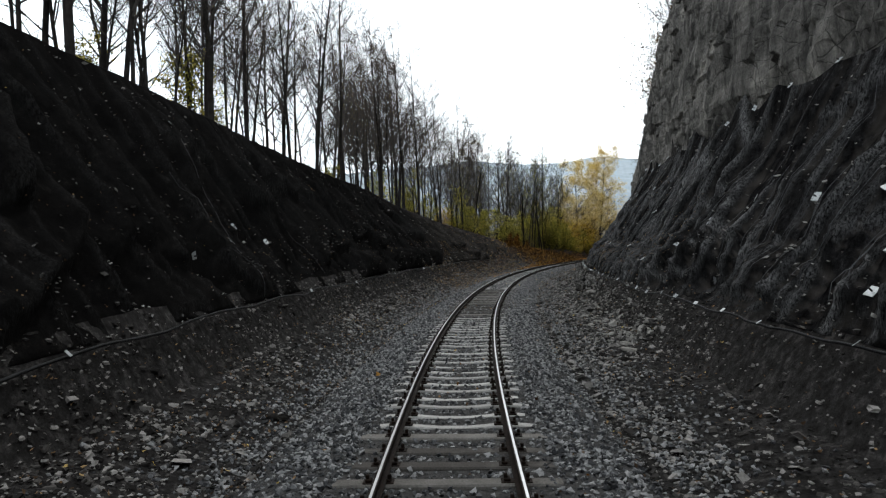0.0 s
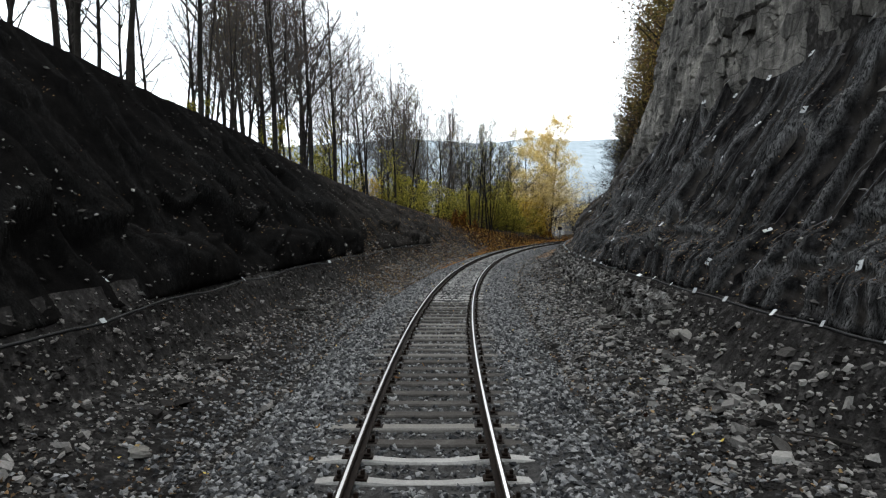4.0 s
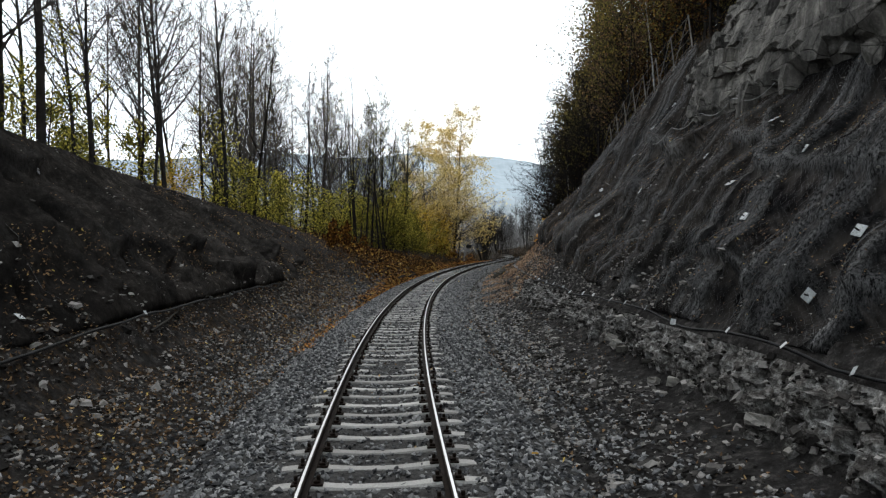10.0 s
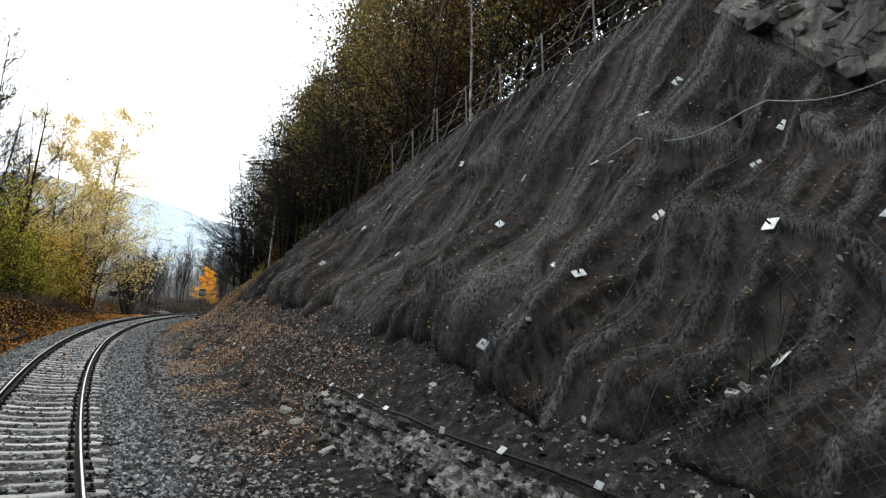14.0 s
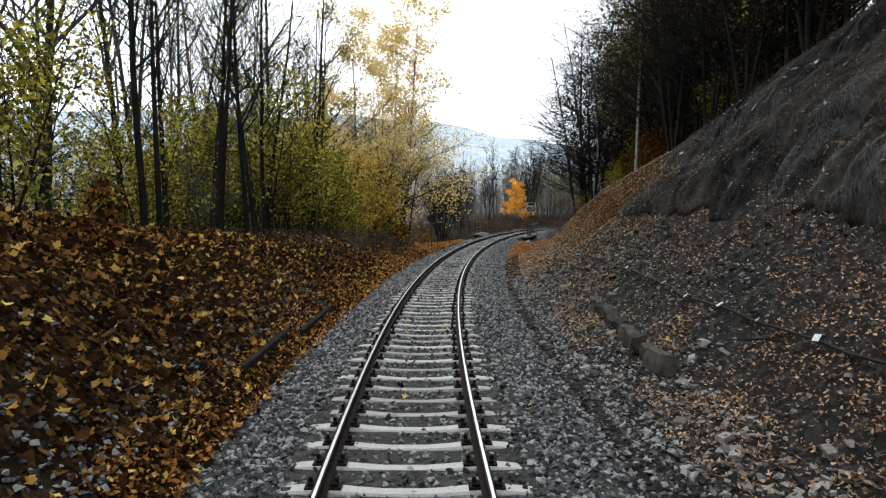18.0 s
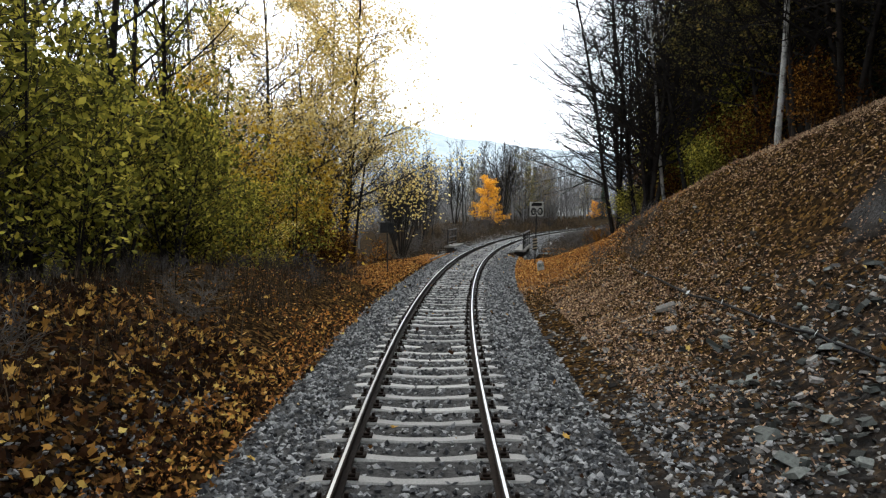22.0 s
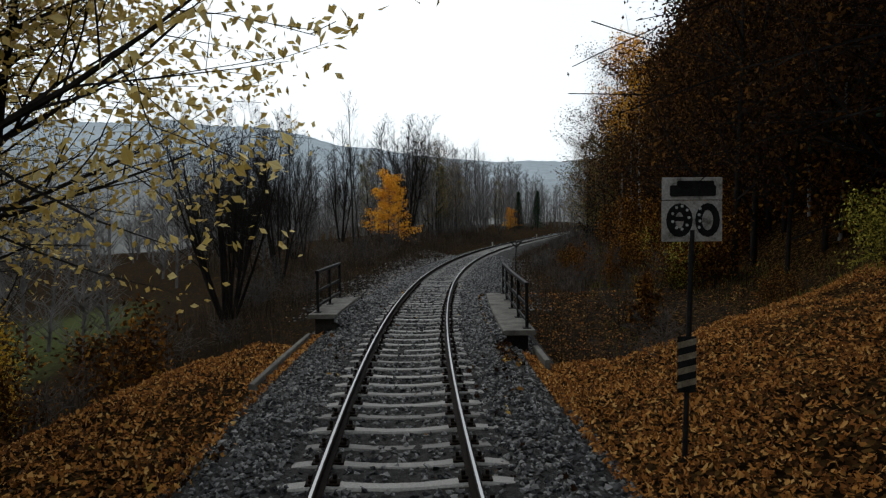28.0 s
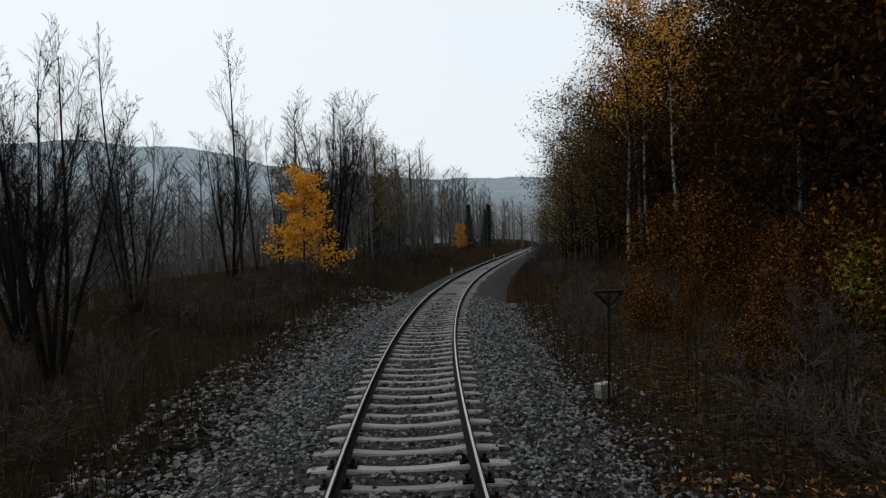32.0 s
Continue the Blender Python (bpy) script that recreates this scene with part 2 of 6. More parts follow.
# kept near black, the shade beneath the fallen leaves painted in
_leaf = ramp(_nt, _lsep.outputs[0], [(0.0, (0.006, 0.004, 0.003)), (0.5, (0.02, 0.012, 0.006)), (0.82, (0.055, 0.03, 0.012)), (1.0, (0.15, 0.085, 0.025))])
_grass = ramp(_nt, tex_noise(_nt, 14, 6, 0.7, _v).outputs[0], [(0.3, (0.007, 0.0056, 0.0042)), (0.7, (0.027, 0.021, 0.015))])
_mead = ramp(_nt, tex_noise(_nt, 3, 6, 0.7, _v).outputs[0], [(0.3, (0.03, 0.038, 0.014)), (0.7, (0.075, 0.085, 0.035))])
_c = _soil.outputs[0]
_edge = tex_noise(_nt, 2.2, 5, 0.7, _v)
for _a, _lay in (("drygrass", _grass), ("leaf", _leaf), ("meadow", _mead)):
    _at = _nt.nodes.new("ShaderNodeAttribute")
    _at.attribute_name = _a
    _m = _nt.nodes.new("ShaderNodeMath")
    _m.operation = "MULTIPLY_ADD"
    _nt.links.new(_at.outputs["Fac"], _m.inputs[0])
    _m.inputs[1].default_value = 2.4
    _m2 = _nt.nodes.new("ShaderNodeMath")
    _m2.operation = "MULTIPLY_ADD"
    _nt.links.new(_edge.outputs[0], _m2.inputs[0])
    _m2.inputs[1].default_value = 2.0
    _m2.inputs[2].default_value = -1.7
    _nt.links.new(_m2.outputs[0], _m.inputs[2])
    _m.use_clamp = True
    _c = mix(_nt, _m.outputs[0], _c, _lay.outputs[0]).outputs[0]
_nt.links.new(_c, _b.inputs["Base Color"])
bump(_nt, _b, tex_noise(_nt, 16, 8, 0.8, _v).outputs[0], 0.9, 0.08)

# wire netting over dark earth: fine mesh grain, soil and dead stalks showing through
M_NET, _nt, _b = node_mat("netted_earth", 0.9, 0, 0.0)
_v = coords(_nt)
_brown = ramp(_nt, tex_noise(_nt, 0.35, 6, 0.7, _v).outputs[0], [(0.38, (0, 0, 0)), (0.62, (0.75, 0.75, 0.75))])
_earth = ramp(_nt, tex_noise(_nt, 7, 7, 0.75, _v).outputs[0], [(0.32, (0.011, 0.009, 0.0075)), (0.55, (0.04, 0.0325, 0.027)), (0.72, (0.115, 0.093, 0.075))])
_e = ramp(_nt, tex_noise(_nt, 3.0, 9, 0.75, _v).outputs[0], [(0.35, (0.003, 0.003, 0.0033)), (0.55, (0.012, 0.0117, 0.0122)), (0.68, (0.036, 0.035, 0.0355)), (0.8, (0.1, 0.095, 0.09))])
_st = ramp(_nt, tex_noise(_nt, 1.0, 7, 0.75, coords(_nt, (9, 9, 1.4))).outputs[0], [(0.36, (0.35, 0.35, 0.35)), (0.6, (1.0, 1.0, 1.0)), (0.72, (2.6, 2.5, 2.4))])
_g = ramp(_nt, tex_noise(_nt, 60, 5, 0.8, _v).outputs[0], [(0.3, (0.4, 0.4, 0.4)), (0.7, (1.6, 1.6, 1.6))])
_c = mix(_nt, 1.0, _e.outputs[0], _st.outputs[0], "MULTIPLY")
_c = mix(_nt, 1.0, _c.outputs[0], _g.outputs[0], "MULTIPLY")
_at = _nt.nodes.new("ShaderNodeAttribute")
_at.attribute_name = "earth"
_bm = mix(_nt, 1.0, _brown.outputs[0], _at.outputs["Color"], "MULTIPLY")
_c = mix(_nt, _bm.outputs[0], _c.outputs[0], _earth.outputs[0])
# pale along the ridges: bunched wire, and painted highlights of the folds
_at = _nt.nodes.new("ShaderNodeAttribute")
_at.attribute_name = "wire"
_wn = ramp(_nt, tex_noise(_nt, 4.0, 7, 0.8, coords(_nt, (6, 6, 2))).outputs[0], [(0.42, (0, 0, 0)), (0.66, (1, 1, 1))])
_wm = mix(_nt, 1.0, _wn.outputs[0], _at.outputs["Color"], "MULTIPLY")
_c = mix(_nt, _wm.outputs[0], _c.outputs[0], (0.27, 0.267, 0.265))
# fold ridges paler: dust, with the folds' highlights put into the colour
_dust_highlight = ramp(_nt, _nt.nodes.new("ShaderNodeNewGeometry").outputs["Pointiness"], [(0.5, (0, 0, 0)), (0.56, (0.5, 0.5, 0.5))])
_c = mix(_nt, _dust_highlight.outputs[0], _c.outputs[0], (0.088, 0.077, 0.068))
_nt.links.new(_c.outputs[0], _b.inputs["Base Color"])
bump(_nt, _b, tex_noise(_nt, 20, 8, 0.8, _v).outputs[0], 0.9, 0.07)
# the left side has its own, blacker netting material
M_NETLEFT, _nt, _b = node_mat("left_black_netting", 0.9, 0, 0.0)
_v = coords(_nt)
_e = ramp(_nt, tex_noise(_nt, 3.5, 9, 0.75, _v).outputs[0], [(0.36, (0.003, 0.0028, 0.0028)), (0.58, (0.006, 0.0056, 0.0055)), (0.7, (0.017, 0.0155, 0.014)), (0.82, (0.09, 0.08, 0.07))])
_g = ramp(_nt, tex_noise(_nt, 55, 5, 0.8, _v).outputs[0], [(0.3, (0.4, 0.4, 0.4)), (0.7, (1.6, 1.6, 1.6))])
_c = mix(_nt, 1.0, _e.outputs[0], _g.outputs[0], "MULTIPLY")
_at = _nt.nodes.new("ShaderNodeAttribute")
_at.attribute_name = "earth"
_lt = ramp(_nt, tex_noise(_nt, 6, 8, 0.78, _v).outputs[0], [(0.34, (0.009, 0.008, 0.007)), (0.56, (0.034, 0.03, 0.027)), (0.74, (0.12, 0.102, 0.085))])
_lp = ramp(_nt, tex_noise(_nt, 0.7, 6, 0.7, _v).outputs[0], [(0.32, (0, 0, 0)), (0.55, (0.9, 0.9, 0.9))])
_c = mix(_nt, mix(_nt, 1.0, _lp.outputs[0], _at.outputs["Color"], "MULTIPLY").outputs[0], _c.outputs[0], _lt.outputs[0])
# fainter ridge highlights painted here as well, with the bunched wire
_at = _nt.nodes.new("ShaderNodeAttribute")
_at.attribute_name = "wire"
_wn = ramp(_nt, tex_noise(_nt, 4.0, 7, 0.8, coords(_nt, (6, 6, 2))).outputs[0], [(0.45, (0, 0, 0)), (0.68, (.8, .8, .8))])
_wm = mix(_nt, 1.0, _wn.outputs[0], _at.outputs["Color"], "MULTIPLY")
_c = mix(_nt, _wm.outputs[0], _c.outputs[0], (0.085, 0.083, 0.081))
_nt.links.new(_c.outputs[0], _b.inputs["Base Color"])
bump(_nt, _b, tex_noise(_nt, 20, 8, 0.8, _v).outputs[0], 0.8, 0.05)

# mist put into the hill's colour: pale blue high up, darker low down
M_HILL, _nt, _b = node_mat("hazed_wooded_hill", 1.0, 0, 0.0)
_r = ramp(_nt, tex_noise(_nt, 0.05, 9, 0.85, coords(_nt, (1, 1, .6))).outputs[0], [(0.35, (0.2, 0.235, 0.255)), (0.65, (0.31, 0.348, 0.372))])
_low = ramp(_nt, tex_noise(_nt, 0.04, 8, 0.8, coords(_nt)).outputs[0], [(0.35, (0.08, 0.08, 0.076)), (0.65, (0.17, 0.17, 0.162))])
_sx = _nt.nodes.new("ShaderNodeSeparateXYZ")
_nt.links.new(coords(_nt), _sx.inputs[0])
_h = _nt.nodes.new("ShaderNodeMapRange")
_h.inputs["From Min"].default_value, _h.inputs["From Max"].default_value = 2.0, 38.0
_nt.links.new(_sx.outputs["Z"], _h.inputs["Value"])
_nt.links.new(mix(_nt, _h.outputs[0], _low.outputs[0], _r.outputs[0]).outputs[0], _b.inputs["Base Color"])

# ---------------------------------------------------------------- building helpers


def mesh_of(name, verts, faces, mat, smooth=False):
    me = bpy.data.meshes.new(name)
    me.from_pydata(np.asarray(verts, dtype=float).reshape(-1, 3).tolist() if not isinstance(verts, list) else verts, [], faces.tolist() if isinstance(faces, np.ndarray) else faces)
    for m in (mat if isinstance(mat, (list, tuple)) else [mat]):
        me.materials.append(m)
    if smooth:
        me.polygons.foreach_set("use_smooth", [True] * len(me.polygons))
    me.update()
    return me


def piece(name, verts, faces, mat, parent=None, label="", smooth=False):
    ob = new(name, mesh_of(name, verts, faces, mat, smooth))
    if parent is not None:
        ob.parent = parent
    if label:
        tagged(ob, label)
    return ob


def part(name, bm, material, parent=None, label="", smooth=False):
    me = bpy.data.meshes.new(name)
    bm.to_mesh(me)
    bm.free()
    for m in (material if isinstance(material, (list, tuple)) else [material]):
        me.materials.append(m)
    if smooth:
        me.polygons.foreach_set("use_smooth", [True] * len(me.polygons))
    ob = new(name, me)
    if parent is not None:
        ob.parent = parent
    if label:
        tagged(ob, label)
    return ob


def box_bm(x0, x1, y0, y1, z0, z1, bevel=0.0, bm=None):
    b = bmesh.new()
    bmesh.ops.create_cube(b, size=1.0, matrix=Matrix.LocRotScale(((x0 + x1) / 2, (y0 + y1) / 2, (z0 + z1) / 2), None, (x1 - x0, y1 - y0, z1 - z0)))
    if bevel:
        bmesh.ops.bevel(b, geom=list(b.edges), offset=bevel, segments=1, affect="EDGES")
    return b


def cyl_bm(p, q, r0, r1, n=10):
    b = bmesh.new()
    p, q = Vector(p), Vector(q)
    d = q - p
    m = Matrix.Translation((p + q) / 2) @ d.to_track_quat("Z", "Y").to_matrix().to_4x4()
    bmesh.ops.create_cone(b, cap_ends=True, segments=n, radius1=r0, radius2=r1, depth=d.length, matrix=m)
    return b


def grid_faces(ni, nj):
    i, j = np.meshgrid(np.arange(ni - 1), np.arange(nj - 1), indexing="ij")
    a = (i * nj + j).ravel()
    return np.stack([a, a + nj, a + nj + 1, a + 1], 1)


def ride_pose(s, u, z, turn=0.0):
    """Pose standing at (s, u, z), its +y along the track."""
    p = spot(s, u, z)
    return pose(p[0], p[1], p[2], 0, 0, -math.degrees(float(turn_at(s))) + turn)




def fbm(x, y, octaves=4, seed=0):
    """Cheap value noise on arrays, about -1 to 1."""
    out, amp, tot = 0.0, 1.0, 0.0
    for o in range(octaves):
        xi, yi = np.floor(x), np.floor(y)
        fx, fy = x - xi, y - yi
        fx, fy = fx * fx * (3 - 2 * fx), fy * fy * (3 - 2 * fy)

        def h(a, b):
            v = np.sin(a * 127.1 + b * 311.7 + (seed + o) * 74.7) * 43758.5453
            return (v - np.floor(v)) * 2 - 1
        out = out + amp * ((h(xi, yi) * (1 - fx) + h(xi + 1, yi) * fx) * (1 - fy) + (h(xi, yi + 1) * (1 - fx) + h(xi + 1, yi + 1) * fx) * fy)
        tot += amp
        amp *= 0.5
        x, y = x * 2.03 + 17.3, y * 2.03 + 9.1
    return out / tot


# ---------------------------------------------------------------- ground profiles across the track
# station: u, z pairs from the foot of the ballast outwards
LEFT = {
    -60: (-3.3, -.35, -4.5, .1, -5.0, 1.0, -6.45, 3.2, -9.2, 7.2, -16, 7.8, -60, 6),
    20: (-3.3, -.35, -4.5, .1, -5.0, 1.0, -6.45, 3.2, -9.2, 7.1, -16, 7.4, -60, 5),
    45: (-3.3, -.3, -4.5, .2, -4.9, .95, -6.3, 3.2, -9.0, 6.2, -16, 6.4, -60, 4),
    52: (-3.3, -.3, -4.4, .3, -4.8, .95, -6.1, 2.9, -9.0, 5.55, -16, 5.7, -60, 3),
    65: (-3.2, -.3, -4.4, .4, -4.8, .9, -6.0, 2.5, -8.6, 4.5, -15, 4.6, -60, 1),
    75: (-2.8, -.2, -3.6, .3, -4.2, .8, -5.5, 2.2, -7.6, 3.6, -14, 3.4, -60, -1),
    82: (-2.5, -.15, -2.8, .1, -3.2, .5, -4.3, 1.6, -5.8, 2.5, -12, 2.0, -60, -3),
    90: (-2.4, -.15, -2.7, .1, -3.1, .45, -4.0, 1.35, -5.2, 1.75, -12, 1.3, -60, -4),
    100: (-2.4, -.15, -2.8, .1, -3.3, .4, -4.2, .8, -5.5, 1.1, -12, .9, -60, -5),
    112: (-2.5, -.25, -2.9, .0, -3.4, .2, -5.0, .8, -6.3, 1.0, -12, -.2, -60, -6),
    122: (-2.6, -.4, -3.0, -.4, -3.4, -.33, -5.0, -.25, -7.0, -.9, -14, -3.5, -60, -6.5),
    133: (-2.7, -.5, -3.1, -.48, -3.6, -.4, -5.0, -.55, -8.0, -2.0, -14, -4.2, -60, -7),
    137.6: (-2.7, -.5, -3.1, -.48, -3.6, -.45, -5.0, -.85, -8.0, -2.5, -14, -4.2, -60, -7),
    140: (-2.9, -1.8, -3.2, -2.1, -3.6, -2.4, -5.0, -2.8, -8.0, -3.3, -14, -4.2, -60, -7),
    147: (-2.7, -.6, -3.1, -.65, -3.6, -.7, -6.0, -1.0, -9.0, -1.6, -14, -3.2, -60, -7),
    160: (-2.7, -.5, -3.1, -.5, -3.6, -.5, -6.0, -.5, -9.0, -.8, -14, -1.6, -60, -6),
    175: (-2.7, -.45, -3.1, -.4, -3.6, -.3, -6.0, .2, -9.0, .5, -14, .4, -60, -4),
    185: (-2.7, -.45, -3.1, -.4, -3.6, -.2, -6.0, .4, -9.0, .8, -14, .9, -60, -3),
    420: (-2.7, -.4, -3.1, -.3, -3.6, -.1, -6.0, .5, -9.0, 1.0, -14, 1.5, -60, 0),
}
RIGHT = {
    -60: (3.0, -.3, 4.5, .0, 5.15, 1.0, 6.3, 2.6, 8.5, 5.9, 9.9, 17, 16, 20, 70, 60),
    25: (3.0, -.3, 4.5, .0, 5.15, 1.0, 6.3, 2.5, 8.55, 5.9, 9.9, 17, 16, 20, 70, 60),
    45: (3.2, -.3, 4.6, .0, 5.3, .95, 6.8, 2.5, 8.9, 5.9, 10.4, 15, 17, 18, 70, 60),
    57: (3.2, -.3, 4.6, .0, 5.3, .85, 7.1, 2.9, 9.4, 5.8, 10.4, 12.5, 17, 16, 70, 60),
    64: (3.2, -.3, 4.6, .1, 5.4, .8, 7.3, 2.9, 9.6, 6.0, 10.9, 9.8, 18, 14.5, 70, 60),
    70: (3.2, -.3, 4.5, .1, 5.3, .8, 8.7, 4.3, 11.6, 10.2, 13.4, 11.0, 19, 14, 70, 58),
    85: (3.2, -.25, 4.2, .0, 5.1, .75, 8.5, 4.1, 11.2, 8.5, 13.2, 9.2, 19, 13, 70, 58),
    97: (3.2, -.2, 4.2, .0, 5.3, .8, 8.2, 3.7, 10.6, 6.9, 12.8, 7.9, 19, 12, 70, 58),
    106: (3.2, -.2, 4.2, .1, 5.3, .7, 6.9, 2.0, 8.8, 4.5, 12, 6.5, 19, 11, 70, 58),
    113: (3.0, -.2, 4.0, .2, 5.1, .95, 6.2, 2.3, 7.6, 3.6, 12, 5.5, 19, 10, 70, 58),
    120: (2.9, -.3, 4.0, .0, 5.0, .6, 6.0, 1.7, 7.2, 2.5, 12, 4.5, 19, 9, 70, 58),
    128: (2.7, -.45, 4.2, -.05, 5.4, .6, 7.0, 1.15, 9.0, 1.9, 12, 3.4, 19, 8, 70, 58),
    135.5: (2.7, -.55, 4.2, -.42, 5.4, -.1, 7.0, .3, 9.0, .8, 12, 2.4, 19, 7, 70, 58),
    138: (2.75, -1.2, 4.2, -1.5, 5.4, -.9, 7.0, -.1, 9.0, .4, 12, 1.8, 19, 7, 70, 58),
    142.5: (2.9, -2.0, 4.2, -2.6, 5.4, -2.6, 7.0, -2.1, 9.0, -1.2, 12, .6, 19, 6, 70, 58),
    149: (2.8, -.6, 4.2, -.6, 6.0, -.5, 8.0, -.5, 10.0, -.4, 13, .5, 19, 5, 70, 58),
    170: (2.8, -.5, 4.2, -.5, 6.0, -.4, 8.5, -.4, 10.0, -.2, 14, 1.5, 20, 6, 70, 58),
    420: (2.8, -.5, 4.2, -.5, 6.0, -.4, 8.5, -.4, 10.0, .0, 14, 2.5, 20, 7, 70, 58),
}


def station(table, s):
    ks = sorted(table)
    rows = np.array([table[k] for k in ks])
    return np.stack([np.interp(s, ks, rows[:, i]) for i in range(rows.shape[1])], -1)


def profile(s, u):
    """Smooth height of the ground at (s, u), without the ballast."""
    s, u = np.broadcast_arrays(np.asarray(s, float), np.asarray(u, float))
    sh = s.shape
    s, u = s.ravel(), u.ravel()
    z = np.full(s.shape, -0.45)
    for table, sign in ((LEFT, -1), (RIGHT, 1)):
        st = station(table, s)
        us, zs = np.abs(st[:, 0::2]), st[:, 1::2]
        us = np.concatenate([np.full((len(s), 1), 1.9), us], 1)
        zs = np.concatenate([np.full((len(s), 1), -0.55), zs], 1)
        a = np.abs(u)
        side = (np.sign(u) == sign) & (a > 1.9)
        zz = zs[:, 0].copy()
        for i in range(us.shape[1] - 1):
            f = np.clip((a - us[:, i]) / (us[:, i + 1] - us[:, i]), 0, 1)
            zz = np.where(a >= us[:, i], zs[:, i] * (1 - f) + zs[:, i + 1] * f, zz)
        z = np.where(side, zz, z)
    return z.reshape(sh)


def ground_z(s, u):
    s, u = np.asarray(s, float), np.asarray(u, float)
    a = np.abs(u)
    rough = np.clip((a - 2.2) / 2.0, 0, 1)
    far = np.clip((a - 12) / 15, 0, 1)
    return profile(s, u) + rough * (0.10 * fbm(s * 0.9, u * 0.9, 4, 3) + 0.05 * fbm(s * 3.1, u * 3.1, 3, 5)) + far * 1.2 * fbm(s * 0.07, u * 0.07, 3, 9)


# ---------------------------------------------------------------- ground sheet
gu = np.concatenate([[-2600, -900, -420, -240, -150, -100], np.arange(-60, -14, 2.5), np.arange(-14, -2, .25), np.arange(-2, 2.01, .5), np.arange(2.25, 14.1, .25), np.arange(16, 60, 2.5), [72, 100, 150]])
gs = np.concatenate([np.arange(-60, -6, 3.0), np.arange(-6, 175, .4), np.arange(176, 260, 1.5), np.arange(262, 421, 6.0)])
S2, U2 = np.meshgrid(gs, gu, indexing="ij")
Z2 = ground_z(S2, np.clip(U2, -60, 70))
Z2 = Z2 + np.where(U2 > 70, (U2 - 70) * 0.35, 0)
NET_L, NET_R = 76.0, 106.0


def net_foot(s):
    """Share of the slope, from its toe up, that the right netting leaves bare."""
    return np.interp(s, (56, 67, 77, 97, 106), (0, .08, .2, .23, .42))


st_l, st_r = station(LEFT, S2), station(RIGHT, S2)
_w0 = net_foot(S2)
_ur = st_r[..., 4] + (st_r[..., 6] - st_r[..., 4]) * np.clip(_w0 * 2, 0, 1)
under = ((U2 < st_l[..., 4] - .3) & (U2 > st_l[..., 8]) & (S2 < NET_L - 1)) | ((U2 > _ur + .7 * np.clip(_w0 / .05, .3, 1)) & (U2 < st_r[..., 8]) & (S2 < NET_R - 1))
Z2 = Z2 - np.where(under, 1.5, 0)
gme = mesh_of("ground", spot(S2.ravel(), U2.ravel(), Z2.ravel()), grid_faces(len(gs), len(gu)), M_GROUND, True)


def cover(name, values):
    a = gme.attributes.new(name, "FLOAT", "POINT")
    a.data.foreach_set("value", np.clip(values, 0, 1).ravel().astype(np.float32))


def band(x, a, b, soft):
    return np.clip((x - a) / soft + .5, 0, 1) * np.clip((b - x) / soft + .5, 0, 1)


aU = np.abs(U2)
leafc = (0.9 * band(S2, 80, 130, 9) + .35 * band(S2, 44, 72, 8)) * (U2 < -2.2)
leafc += (U2 > 2.2) * (0.05 * band(S2, -60, 66, 8) + 0.05 * band(S2, 70, 108, 10) + 1.0 * np.clip((S2 - 92) / 22, 0, 1) * band(S2, 90, 137.5 + (U2 - 4) * .4, 2) + .6 * band(S2, 137.5, 420, 3))
leafc += (U2 < -2.2) * .4 * band(S2, 130, 420, 6)
leafc += np.where(S2 < 110, .12, .5) * (U2 > 12)
cover("leaf", leafc * (aU > 2.0))
cover("drygrass", (np.where((U2 > 0) & (S2 < 168), .2, .8) * (S2 > 125) + .2 * band(S2, -60, 82, 8) * (U2 < -2.4) + 0.5 * (U2 > 10) + .5 * (U2 < -9)) * (aU > 2.3))
cover("meadow", 1.0 * band(U2, -60, -15, 5) * band(S2, 120, 158, 10))
ground = tagged(new("ground", gme), "earth, rubble and fallen leaves beside the railway", "ground", kind="structure")

# ---------------------------------------------------------------- ballast, sleepers, rails
TRACK_END = 300.0
bu = np.array([-3.1, -2.7, -2.3, -1.95, -1.7, -1.2, -.6, 0, .6, 1.2, 1.7, 1.95, 2.3, 2.7, 3.1])
bz = np.array([-.75, -.56, -.4, -.255, -.195, -.192, -.215, -.225, -.215, -.192, -.195, -.255, -.4, -.56, -.75])
bs = np.concatenate([np.arange(-30, 175, .5), np.arange(175, TRACK_END + 1, 2)])
BS, BU = np.meshgrid(bs, bu, indexing="ij")
BZ = np.broadcast_to(bz, BS.shape) + .02 * fbm(BS * 2, BU * 2, 3, 2)
piece("track_bed", spot(BS.ravel(), BU.ravel(), BZ.ravel()), grid_faces(len(bs), len(bu)), M_BED, smooth=True)
bed = tagged(bpy.data.objects["track_bed"], "grey crushed stone ballast bed under the track", "track bed", kind="structure")


def bed_z(u):
    return np.interp(u, bu, bz)


